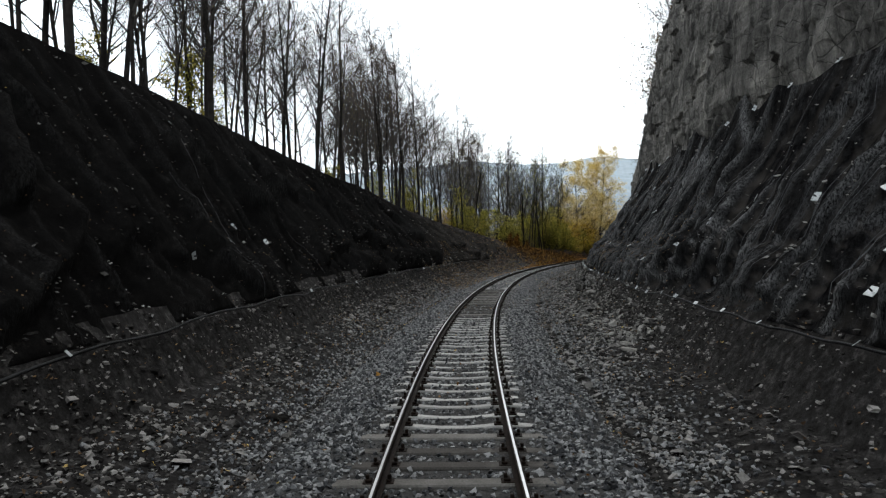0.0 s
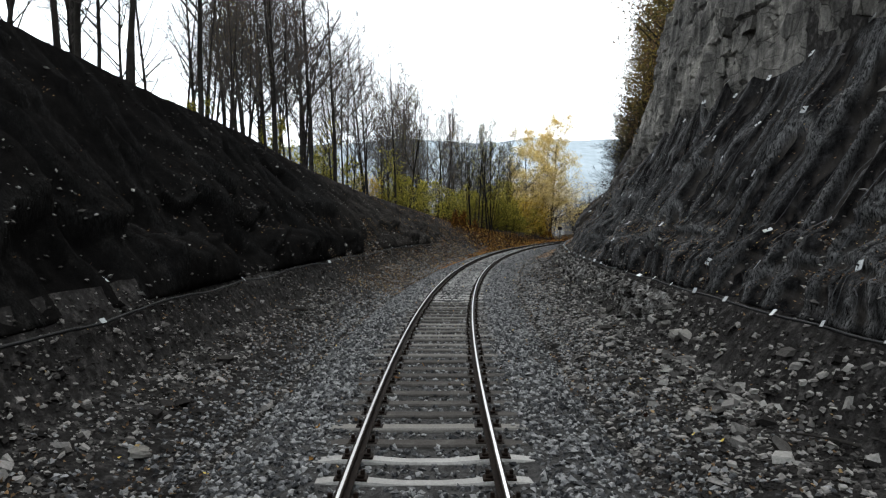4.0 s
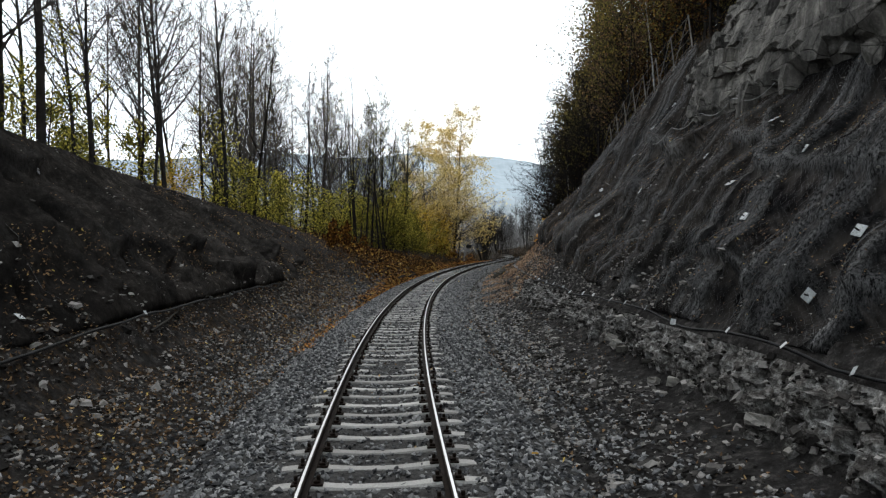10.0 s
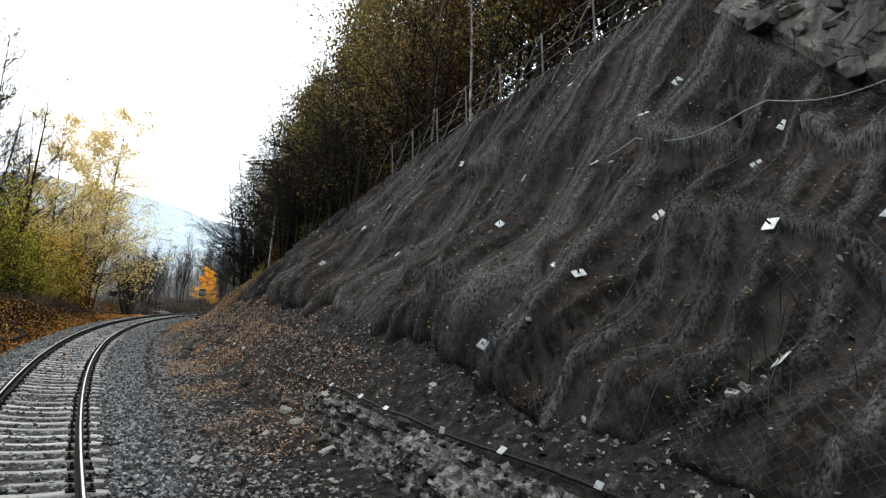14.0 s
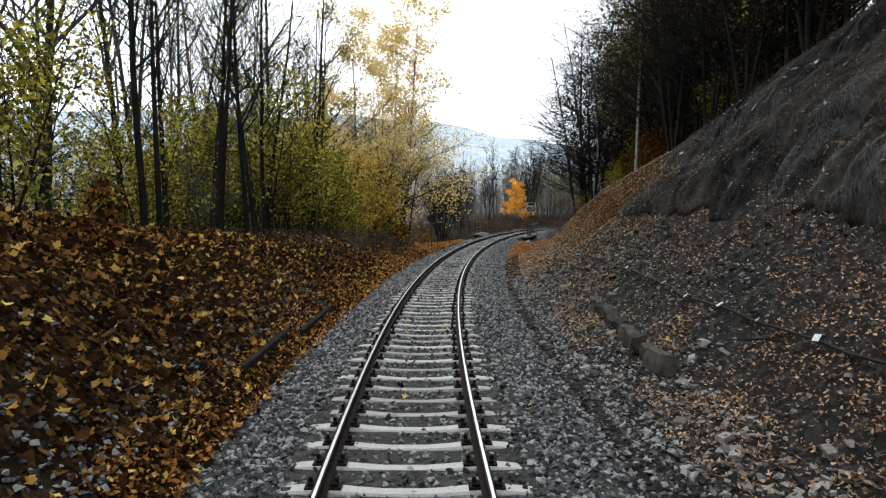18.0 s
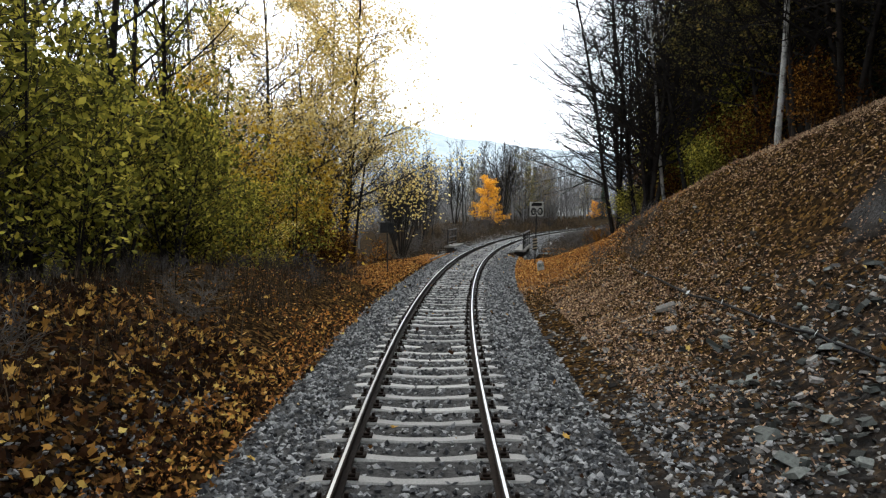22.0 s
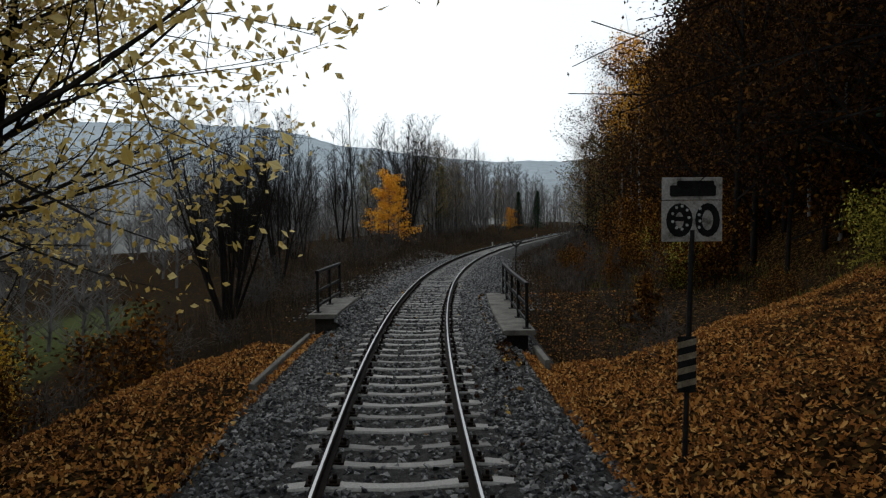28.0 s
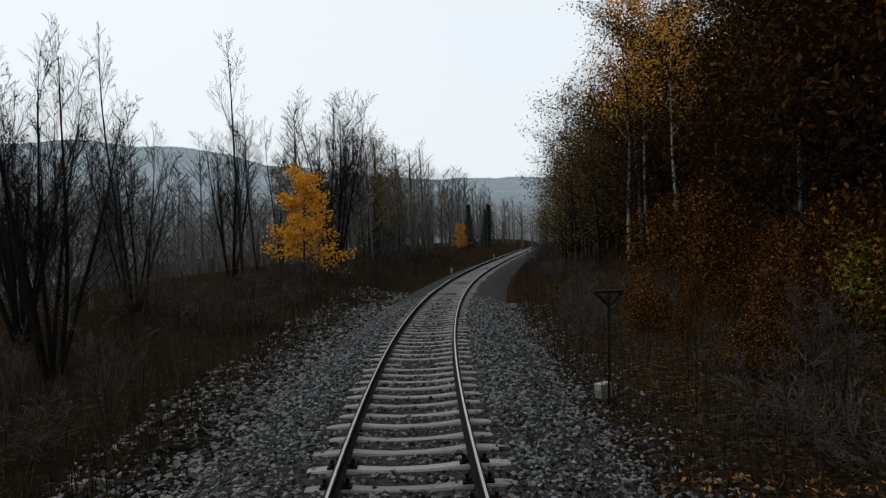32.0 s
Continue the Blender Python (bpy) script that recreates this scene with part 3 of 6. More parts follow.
def scatter_stones(n_faces_kind, s, u, z, size, flat, seed):
    """Many small angular stones as one vertex and face array."""
    g = np.random.default_rng(seed)
    n = len(s)
    oct_v = np.array([(1, 0, 0), (0, 1, 0), (-1, 0, 0), (0, -1, 0), (.15, -.1, 1), (-.1, .1, -1)], float)
    oct_f = np.array([(0, 1, 4), (1, 2, 4), (2, 3, 4), (3, 0, 4), (1, 0, 5), (2, 1, 5), (3, 2, 5), (0, 3, 5)])
    box_v = np.array([(-1, -1, -1), (1, -1, -1), (1, 1, -1), (-1, 1, -1), (-.8, -.9, 1), (.9, -.75, 1), (.75, .9, 1), (-.9, .8, 1)], float) * .75
    box_f = np.array([(0, 1, 5, 4), (1, 2, 6, 5), (2, 3, 7, 6), (3, 0, 4, 7), (4, 5, 6, 7)])
    bv, bf = (oct_v, oct_f) if n_faces_kind == "small" else (box_v, box_f)
    v = bv[None] * (1 + g.uniform(-.35, .35, (n, len(bv), 3)))
    v = v * size[:, None, None] * np.stack([g.uniform(.7, 1.5, n), g.uniform(.7, 1.2, n), flat * g.uniform(.6, 1.2, n)], -1)[:, None]
    yaw, tilt, roll = g.uniform(0, 6.28, n), g.normal(0, .35, n), g.normal(0, .35, n)

    def rot(v, i, j, a):
        c, sn = np.cos(a)[:, None], np.sin(a)[:, None]
        x, y = v[..., i].copy(), v[..., j].copy()
        v[..., i], v[..., j] = x * c - y * sn, x * sn + y * c
    rot(v, 1, 2, tilt), rot(v, 0, 2, roll), rot(v, 0, 1, yaw)
    v = v + spot(s, u, z)[:, None]
    f = bf[None] + (np.arange(n) * len(bv))[:, None, None]
    return v.reshape(-1, 3), f.reshape(-1, bf.shape[1])


n = 195000
g = np.random.default_rng(11)
ss = g.uniform(-2, 172, n)
uu = np.where(g.random(n) < .45, g.uniform(-1.9, 1.9, n), g.choice([-1, 1], n) * g.uniform(1.2, 2.9, n))
on_sleeper = (np.abs(uu) < 1.1) & (np.abs(((ss + 4) / .605 + .5) % 1 - .5) < .2)
uu = np.where(on_sleeper & (g.random(n) < .93), np.sign(uu) * g.uniform(1.05, 2.95, n), uu)
zz = bed_z(uu) + g.uniform(-.015, .025, n)
m = 46000
s1_, u1_ = g.uniform(-2, 172, m), g.choice([-1, 1], m) * (2.6 + g.exponential(.55, m))
ok = (np.abs(u1_) < 4.4) & ~((s1_ > 104) & (s1_ < 146))
ss, uu, zz = np.concatenate([ss, s1_[ok]]), np.concatenate([uu, u1_[ok]]), np.concatenate([zz, np.maximum(ground_z(s1_[ok], u1_[ok]) + .01, np.interp(np.abs(u1_[ok]), (2.6, 3.1), (-.5, -.75)))])
# gravel heaped against the walkway slabs of the bridge
m = 3600
s4, side4 = g.uniform(136.2, 144.6, m), g.choice([-1, 1], m)
u4 = side4 * (1.97 - .5 * g.random(m) ** 1.3)
z4 = np.interp(np.abs(u4), (1.45, 1.97), (-.2, -.02)) + np.where(side4 < 0, .07, -.02) * np.clip((np.abs(u4) - 1.5) / .4, 0, 1) - g.uniform(0, .06, m)
ok = (side4 > 0) | ((s4 > 138.4) & (s4 < 142.9))
ss, uu, zz = np.concatenate([ss, s4[ok]]), np.concatenate([uu, u4[ok]]), np.concatenate([zz, z4[ok]])
n = len(ss)
v, f = scatter_stones("small", ss, uu, zz, g.uniform(.019, .048, n), .85, 5)
tagged(piece("ballast_stones", v, f, M_BALLAST, bed, "loose grey crushed stones"), kind="stuff")

# sleepers: concrete with a dipped middle, with two stretches of old timber
SLEEPER = .605


def sleeper_mesh(name, concrete, mat):
    if concrete:
        us = np.array([-1.25, -1.0, -.75, -.45, -.2, .2, .45, .75, 1.0, 1.25])
        zt = np.array([-.205, -.18, -.165, -.195, -.212, -.212, -.195, -.165, -.18, -.205])
        wt = np.array([.095, .1, .105, .09, .085, .085, .09, .105, .1, .095])
        wb = wt + .04
    else:
        us = np.array([-1.25, -.8, 0, .8, 1.25])
        zt = np.array([-.178, -.175, -.18, -.175, -.18])
        wt = np.full(5, .115)
        wb = wt + .01
    v, f = [], []
    for a, z, w, w2 in zip(us, zt, wt, wb):
        v += [(a, -w2, -.36), (a, -w, z - .02), (a, -w + .02, z), (a, w - .02, z), (a, w, z - .02), (a, w2, -.36)]
    m = len(us)
    for i in range(m - 1):
        for j in range(5):
            f.append((i * 6 + j, (i + 1) * 6 + j, (i + 1) * 6 + j + 1, i * 6 + j + 1))
    f += [tuple(range(6)), tuple(range(m * 6 - 1, m * 6 - 7, -1))]
    return mesh_of(name, [tuple(p) for p in v], f, mat)


def fastening_mesh():
    """Rib plate, two clips and their bolts at one rail seat."""
    b = box_bm(-.17, .17, -.075, .075, -.17, -.145, .006)
    for sx in (-1, 1):
        for a in (box_bm(sx * .105 - .035, sx * .105 + .035, -.05, .05, -.145, -.115, .008), box_bm(sx * .12 - .02, sx * .12 + .02, -.02, .02, -.115, -.07, .006)):
            me = bpy.data.meshes.new("tmp")
            a.to_mesh(me)
            a.free()
            b.from_mesh(me)
            bpy.data.meshes.remove(me)
    me = bpy.data.meshes.new("fastening")
    b.to_mesh(me)
    b.free()
    me.materials.append(M_RUST)
    return me


ME_CONC, ME_WOOD, ME_FAST = sleeper_mesh("concrete_sleeper", True, M_CONCRETE), sleeper_mesh("timber_sleeper", False, M_TIMBER), fastening_mesh()
track = tagged(new("railway_track"), "single standard gauge railway track curving through a cutting", "railway track")
g = np.random.default_rng(3)
far_v, far_f, count = [], [], 0
for k in range(int((TRACK_END + 4) / SLEEPER)):
    s = -4 + k * SLEEPER
    wood = s < 9.7 or 24.8 < s < 39.7
    m = ride_pose(s, g.normal(0, .012), g.normal(0, .006), g.normal(0, .5))
    if s < 150:
        o = new("sleeper", ME_WOOD if wood else ME_CONC)
        o.parent, o.matrix_basis = track, m
        if wood:
            tagged(o, "grey weathered timber sleeper")
        for side in (-.752, .752):
            q = new("fastening", ME_FAST)
            q.parent, q.matrix_basis = o, pose(side, 0, -.02 + (.0 if wood else .012))
    else:
        base = len(far_v)
        far_v += [tuple(m @ p.co) for p in ME_CONC.vertices]
        far_f += [tuple(base + i for i in p.vertices) for p in ME_CONC.polygons]
tagged(piece("sleeper_run", far_v, far_f, M_CONCRETE, track, "far concrete sleepers"), kind="stuff")

RAIL = [(-.0625, -.149), (-.0625, -.138), (-.012, -.118), (-.008, -.045), (-.034, -.034), (-.034, -.008), (-.026, 0), (-.012, .001), (.016, .001), (.026, 0), (.034, -.008), (.034, -.034), (.008, -.045), (.012, -.118), (.0625, -.138), (.0625, -.149)]
rs = np.concatenate([np.arange(-30, 200, .75), np.arange(200, TRACK_END, 2)])
for side in (-.752, .752):
    pr = np.array(RAIL)
    RS, RI = np.meshgrid(rs, np.arange(len(pr)), indexing="ij")
    v = spot(RS.ravel(), side + pr[RI.ravel(), 0], pr[RI.ravel(), 1])
    f = grid_faces(len(rs), len(pr))
    ob = piece("rail", v, f, [M_RUST, M_RAILHEAD], track, "steel rail with a shiny worn head and rusty web")
    idx = np.tile(np.arange(len(pr) - 1), len(rs) - 1)
    ob.data.polygons.foreach_set("material_index", np.isin(idx, (7,)).astype(np.int32) + 0)

# ---------------------------------------------------------------- rubble beside the track
g = np.random.default_rng(21)
n = 215000
ss = g.uniform(0, 114, n)
side = g.choice([-1, 1], n)
uu = side * (2.2 + np.where((side > 0) & (ss > 55), 4.4, 3.0) * g.beta(1.05, 1.35, n))
keep = (fbm(ss * .35, uu * .7, 3, 4) + g.uniform(-.5, .5, n) > -.2) & ~((side < 0) & (ss > 76)) & (g.random(n) < np.interp(ss, (74, 86, 104, 116), (1, .95, .7, .05)) * np.where((side < 0) & (ss > 30), .75, 1))
keep &= ~((uu > 4.1) & (uu < 5.4) & (ss > 35) & (ss < 86) & (g.random(n) < .75))
keep &= ~((uu > 3.3) & (ss < 13) & (g.random(n) < .7))
keep &= ~((uu < -2.6) & (uu > -3.5 + .3 * fbm(ss * .3, ss * 0, 2, 6)) & (g.random(n) < .72))
ss, uu = ss[keep], uu[keep]
size = np.clip(g.lognormal(-3.8, .5, len(ss)), .012, .12) * (1 + .5 * np.clip(fbm(ss * .5, uu * .9, 2, 33), 0, 1))
v, f = scatter_stones("slab", ss, uu, ground_z(ss, uu) + size * .1, size, .42, 8)
g2 = np.random.default_rng(23)
s2_ = g2.uniform(146, 178, 12000)
u2_ = -2.5 - 2.6 * g2.beta(1, 1.6, 12000)
keep = (fbm(s2_ * .4, u2_, 3, 4) + g2.uniform(-.4, .4, 12000) > -.15)
s2_, u2_ = s2_[keep], u2_[keep]
v2, f2 = scatter_stones("slab", s2_, u2_, ground_z(s2_, u2_) + .01, np.clip(g2.lognormal(-3.2, .4, len(s2_)), .02, .12), .5, 9)
tagged(piece("spilled_gravel", v2, f2, M_RUBBLE), "grey gravel spilled down the bank past the bridge", "stones", kind="stuff")
n = 420
s3, u3 = g2.normal(100.5, 3.0, n), g2.uniform(3.5, 6.6, n)
z3 = np.clip(g2.lognormal(-3.05, .45, n), .03, .16)
v3, f3 = scatter_stones("slab", s3, u3, ground_z(s3, u3) + .06, z3, .45, 10)
M_PALE = surface("pale_green_grey_slab", [(0.1, (0.04, 0.0415, 0.0375)), (0.5, (0.1, 0.104, 0.095)), (0.9, (0.22, 0.227, 0.207))], 2, 25, per="island", spread=0.7)
tagged(piece("fallen_slabs", v3, f3, M_PALE), "pale grey-green stone slabs fallen from the bank", "stones", kind="stuff")
rubble = tagged(piece("rubble", v, f, M_RUBBLE), "broken grey sandstone rubble lying beside the ballast", "stones", kind="stuff")

# ---------------------------------------------------------------- netted slopes


def net_sheet(name, table, cols, s0, s1, step, rows, amp, seed, label):
    """Draped netting between two break lines of the profile table, with folds running down the slope."""
    sv = np.arange(s0, s1 + step, step)
    st = station(table, sv)
    us, zs = st[:, 0::2][:, cols], st[:, 1::2][:, cols]
    knots = np.linspace(0, 1, len(cols))
    w0 = net_foot(sv) if table is RIGHT else 0 * sv
    w0 = w0 + np.clip(w0 / .06, 0, 1) * (.05 * fbm(sv * .5, sv * 0, 3, seed) + .03 * fbm(sv * 1.9, sv * 0, 2, seed + 1))
    W = w0[:, None] + (1 - w0[:, None]) * np.linspace(0, 1, rows)[None]
    U = np.stack([np.interp(W[i], knots, us[i]) for i in range(len(sv))])
    Z = np.stack([np.interp(W[i], knots, zs[i]) for i in range(len(sv))])
    S = np.repeat(sv[:, None], rows, 1)
    sgn = np.sign(U[0, 0])
    g = np.random.default_rng(seed)
    lump = fbm(S * .24, W * 2.4, 4, seed + 7)
    fine = fbm(S * 3.2, W * 22, 3, seed + 9)
    rise = W - w0[:, None]
    # seams that stand proud, the sheet sagging between them
    seams = [s0]
    while seams[-1] < s1 + 4:
        seams.append(seams[-1] + g.choice((.35, .55, .8, 1.2, 1.8)) * g.uniform(.8, 1.3))
    seams = np.array(seams)
    X = S + .35 * fbm(S * .15, W * 1.3, 2, seed + 13) + .5 * fbm(S * .3, W * 2.6, 2, seed + 17)
    k = np.clip(np.searchsorted(seams, X) - 1, 0, len(seams) - 2)
    gap = seams[k + 1] - seams[k]
    x = np.clip((X - seams[k]) / gap, 0, 1)
    sag = (4 * x * (1 - x)) ** .8 * np.minimum(gap, 1.6)
    q = W * 3.1 + 1.6 * fbm(S * .22, W * .8, 3, seed + 21)
    fr = q - np.floor(q)
    push = np.sin(np.floor(q) * 37.7 + np.floor(S / 2.3 + .8 * fbm(S * .5, W * 2, 2, seed)) * 11.3) * 913.7
    push = push - np.floor(push)
    step_ = (push - .25) * np.clip(fr / .16, 0, 1) * (1.05 - fr)
    if table is RIGHT:
        hang = np.clip(.75 + .9 * fbm(k * 3.7, W * 1.6, 2, seed + 5), .15, 1.5) * (.5 + .8 * np.exp(-rise / .16))
        d = -np.interp(S, (50, 75), (.5, .3)) * sag * hang + .12 + .5 * step_ * np.clip(.7 + (S - 45) / 40, .6, 1.7) + amp * np.interp(S, (52, 62), (1.0, 1.6)) * lump + .06 * fine + amp * .25 * (1 - np.abs(fbm(X * 2.4, W * 2, 2, seed + 4))) ** 4
    else:
        d = .7 * step_ - .3 * sag * np.clip(.7 + .9 * fbm(k * 3.7, W * 1.6, 2, seed + 5), .1, 1.5) + amp * .7 * lump + .07 * fine
    edge = np.clip(np.minimum(W - w0[:, None], 1 - W) * 7, .12, 1) * np.clip((s1 - S) / 6, 0, 1)
    d = d * edge
    lift = np.clip((W - w0[:, None]) / .09, 0, 1)
    if table is RIGHT:
        lip = (w0[:, None] > .05) * np.clip(.1 + .4 * fbm(S * .6, W * 0, 3, seed + 2) + .12 * (1 - 4 * x * (1 - x)), 0, .35)
        d = d + lip * np.sin(np.clip((W - w0[:, None]) / .14, 0, 1) * np.pi) * np.clip((s1 - S) / 6, 0, 1)
    else:
        d = d + np.clip((S - 18) / 12, 0, 1) * np.clip((72 - S) / 8, 0, 1) * np.clip(.2 + .55 * fbm(S * .45, W * 0, 3, seed + 2), 0, .5) * np.sin(np.clip(W / .26, 0, 1) * np.pi) ** .7
    d = d - .5 * (1 - lift) * (np.arange(rows)[None] == 0)
    S2_ = S + .25 * fbm(S * .4, W * 3, 2, seed + 11) * edge
    if table is RIGHT:
        # the head of the netting hangs in points from its anchors on the rock
        tooth = S / 2.9 + .3 * fbm(S * .3, S * 0, 2, seed + 3)
        peak = (1 - np.abs(2 * (tooth - np.floor(tooth)) - 1)) ** 1.5 * np.clip(.75 + .6 * np.sin(np.floor(tooth) * 7.3), .2, 1.3)
        hung = np.clip((W - .8) / .2, 0, 1) * peak * np.interp(S, (4, 8, 50, 60), (0, 1, 1, 0))
        U, Z, d = U + .07 * hung, Z + .65 * hung, d + .3 * np.clip((W - .86) / .14, 0, 1) * np.interp(S, (50, 60), (1, 0))
    nu, nz = -sgn * .75, .65
    v = spot(S2_.ravel(), (U + nu * d).ravel(), (Z + nz * d + .02).ravel())
    ob = piece(name, v, grid_faces(len(sv), rows), M_NET if table is RIGHT else M_NETLEFT, smooth=True)
    # mask for bunched wire and for highlights painted on ridges and step lips
    ridge = np.exp(-(np.minimum(x, 1 - x) * gap / .1) ** 2) * np.clip(.55 + .8 * fbm(k * 5.1, W * 2.2, 2, seed + 15), 0, 1)
    ridge = np.maximum(ridge, .8 * np.clip((push - .45) * 2.5, 0, 1) * np.exp(-((fr - .16) / .09) ** 2))
    for key, val in (("wire", ridge * (np.interp(S, (46, 60, 78, 90), (1, .85, .8, .4)) if table is RIGHT else .5)), ("earth", np.clip((S - (52 if table is RIGHT else 47)) / 14 + .4 * lump, .05, 1))):
        at = ob.data.attributes.new(key, "FLOAT", "POINT")
        at.data.foreach_set("value", val.ravel().astype(np.float32))
    tagged(ob, label, "rockfall netting", kind="structure")
    return ob, dict(s=S2_, u=U + nu * d, z=Z + nz * d + .02, sv=sv, w=W, seams=seams)


net_left, GL = net_sheet("netted_slope_left", LEFT, [2, 3, 4], -40, 76, .13, 60, .48, 31, "dark earth slope draped with black wire netting")
net_right, GR = net_sheet("netted_slope_right", RIGHT, [2, 3, 4], -40, 106, .13, 60, .5, 57, "steep dark slope draped with black wire netting")

# ---------------------------------------------------------------- rock cliff above the netting
sv = np.arange(-40, 68.5, .17)
rows = 76
st = station(RIGHT, sv)
g = np.random.default_rng(41)
W = np.linspace(0, 1, rows)
S = np.repeat(sv[:, None], rows, 1)
U = st[:, 8:9] * (1 - W) + st[:, 10:11] * W
Z = st[:, 9:10] * (1 - W) + st[:, 11:12] * W
warp = .5 * fbm(S * .15, Z * .15, 3, 21)
beds = np.floor(Z / .62 + 1.1 * warp)
cell = np.floor((S + 3 * np.sin(beds * 12.9) + warp) / (.75 + .45 * np.sin(beds * 7.7)))
h = np.sin(beds * 91.7 + cell * 47.3) * 43758.5
h = h - np.floor(h)
h2 = np.sin(beds * 31.1) * 1373.7
h2 = h2 - np.floor(h2)
big = np.sin(np.floor(Z / 2.1 + warp) * 17.1 + np.floor((S + warp * 3) / 2.6) * 57.7) * 9173.1
big = big - np.floor(big)
col = np.floor((S + .4 * fbm(S * .2, Z * .5, 2, 31)) / .95)
rib = np.sin(col * 53.3 + np.floor(Z / 1.7 + .7 * np.sin(col * 5.1)) * 29.7) * 731.3
rib = rib - np.floor(rib)
d = .12 * h + .18 * big + .26 * rib + .4 * fbm(S * .25, Z * .3, 3, 6) + .12 * fbm(S * 1.9, Z * 1.2, 3, 8)
d *= np.clip((69 - S) / 2, 0, 1) * np.clip(W * 12, .05, 1)
cliff = piece("rock_cliff", spot(S.ravel(), (U - d).ravel(), (Z + .1 * fbm(S, Z, 2, 2)).ravel()), grid_faces(len(sv), rows), M_ROCK)
tagged(cliff, "weathered grey-brown sandstone cliff in broken layers", "rock cliff", kind="structure")


def on_net(G, s, w):
    """World place, on a netted sheet, at s along the track and share w of the slope."""
    i = int(np.clip(np.searchsorted(G["sv"], s), 0, len(G["sv"]) - 1))
    a = np.array([np.interp(w, G["w"][i], G[k][i]) for k in ("s", "u", "z")])
    return a


def w_of(G, s, u):
    i = int(np.clip(np.searchsorted(G["sv"], s), 0, len(G["sv"]) - 1))
    return float(np.interp(abs(u), np.abs(np.maximum.accumulate(np.abs(G["u"][i]))), G["w"][i]))


# anchor plates with their bolts, on the netting
_b = box_bm(-.11, .11, -.11, .11, 0, .012, .004)
ME_PLATE = bpy.data.meshes.new("anchor_plate")
_b.to_mesh(ME_PLATE)
_b.free()
ME_PLATE.materials.append(M_PLATE)
_b = cyl_bm((0, 0, 0), (0, .01, .1), .018, .016, 8)
ME_BOLT = bpy.data.meshes.new("bolt")
_b.to_mesh(ME_BOLT)
_b.free()
ME_BOLT.materials.append(M_IRON)
_g = np.random.default_rng(77)


def anchor(G, net, s, w, k=1.0):
    p, q, r = on_net(G, s, w), on_net(G, s + .4, w), on_net(G, s, min(w + .06, 1))
    if w > .97:
        r = p + np.array([0, .5 * np.sign(p[1]), .8])
    P = [Vector(spot(*a)) for a in (p, q, r)]
    x = (P[1] - P[0]).normalized()
    up = (P[2] - P[0]).normalized()
    nz = x.cross(up).normalized()
    if nz.dot(Vector(spot(p[0], 0, 3)) - P[0]) < 0:
        nz = -nz
    m = Matrix((x, nz.cross(x), nz)).transposed().to_4x4()
    o = new("anchor_plate", ME_PLATE)
    o.parent = net
    o.matrix_basis = Matrix.Translation(P[0] + nz * .03) @ m @ pose(0, 0, 0, _g.normal(0, 8), _g.normal(0, 8), _g.normal(0, 9)) @ Matrix.Scale(k * .86, 4)
    c = new("bolt", ME_BOLT)
    c.parent = o


FOUND_R = [(59.8, 6.26), (61, 7.2), (62.8, 7.6), (64.2, 7.75), (63.2, 8.5), (63.2, 6.54), (66.8, 6.93), (61.2, 7.97), (66.8, 8.45), (51, 7.33), (49.8, 7.29), (56.2, 7.23), (60, 7.15), (52.2, 8.2), (46.5, 6.15), (49, 6.44), (17.2, 6.07), (15.8, 6.1), (25.8, 7.84), (96.8, 8.18), (96, 9.0), (100.5, 8.72), (99.8, 7.62), (92.2, 6.93)]
FOUND_L = [(49.8, -5.7), (15.5, -6.09), (19, -6.5), (21.8, -6.6)]
for G, net, found, s1 in ((GR, net_right, FOUND_R, 104), (GL, net_left, FOUND_L, 65)):
    for s, u in found:
        anchor(G, net, s, w_of(G, s, u))
    for j, w in enumerate((.2, .42, .62, .82) if net is net_right else (.15, .35, .58, .8)):
        s = 6.0 + j * 1.1
        while s < s1:
            ww = w + _g.normal(0, .03)
            if w - .02 > (net_foot(s) if net is net_right else 0) and not (net is net_right and 58 < s < 68 and w < .7) and not any(abs(s - a) < 1.3 and abs(w_of(G, a, b) - w) < .12 for a, b in found) and _g.random() < (.8 if net is net_right else .28):
                anchor(G, net, s, ww, _g.uniform(.8, 1.0) if net is net_right else _g.uniform(.5, .8))
            s += _g.uniform(2.2, 3.4)


def rope(name, pts, radius, mat, parent, sides=6, label=""):
    L = Limbs()
    L.tube([Vector(p) for p in pts], [radius] * len(pts), sides)
    return piece(name, L.v, L.f, mat, parent, label, True)


class Limbs:
    """Collects tapered tubes into one vertex and face list."""

    def __init__(self):
        self.v, self.f, self.tips = [], [], []

    def tube(self, pts, radii, sides):
        base = len(self.v)
        for i, (p, r) in enumerate(zip(pts, radii)):
            d = (pts[min(i + 1, len(pts) - 1)] - pts[max(i - 1, 0)]).normalized()
            a = d.orthogonal().normalized()
            b = d.cross(a)
            for k in range(sides):
                t = 2 * math.pi * k / sides
                self.v.append(tuple(p + (a * math.cos(t) + b * math.sin(t)) * r))
        for i in range(len(pts) - 1):
            for k in range(sides):
                q = (k + 1) % sides
                self.f.append((base + i * sides + k, base + i * sides + q, base + (i + 1) * sides + q, base + (i + 1) * sides + k))


# the border cables: along both toes, with clamp plates, and along the head of the right netting
def toe_line(side, s):
    st = station(RIGHT if side > 0 else LEFT, s)
    w = .16 * fbm(s * .45, s * 0 + side, 3, 12)
    u = st[:, 4] - side * (.12 + .5 * np.abs(w))
    return np.stack([s, u, np.maximum(st[:, 5] + .04 + w * .7, ground_z(s, u) + .07)], -1)


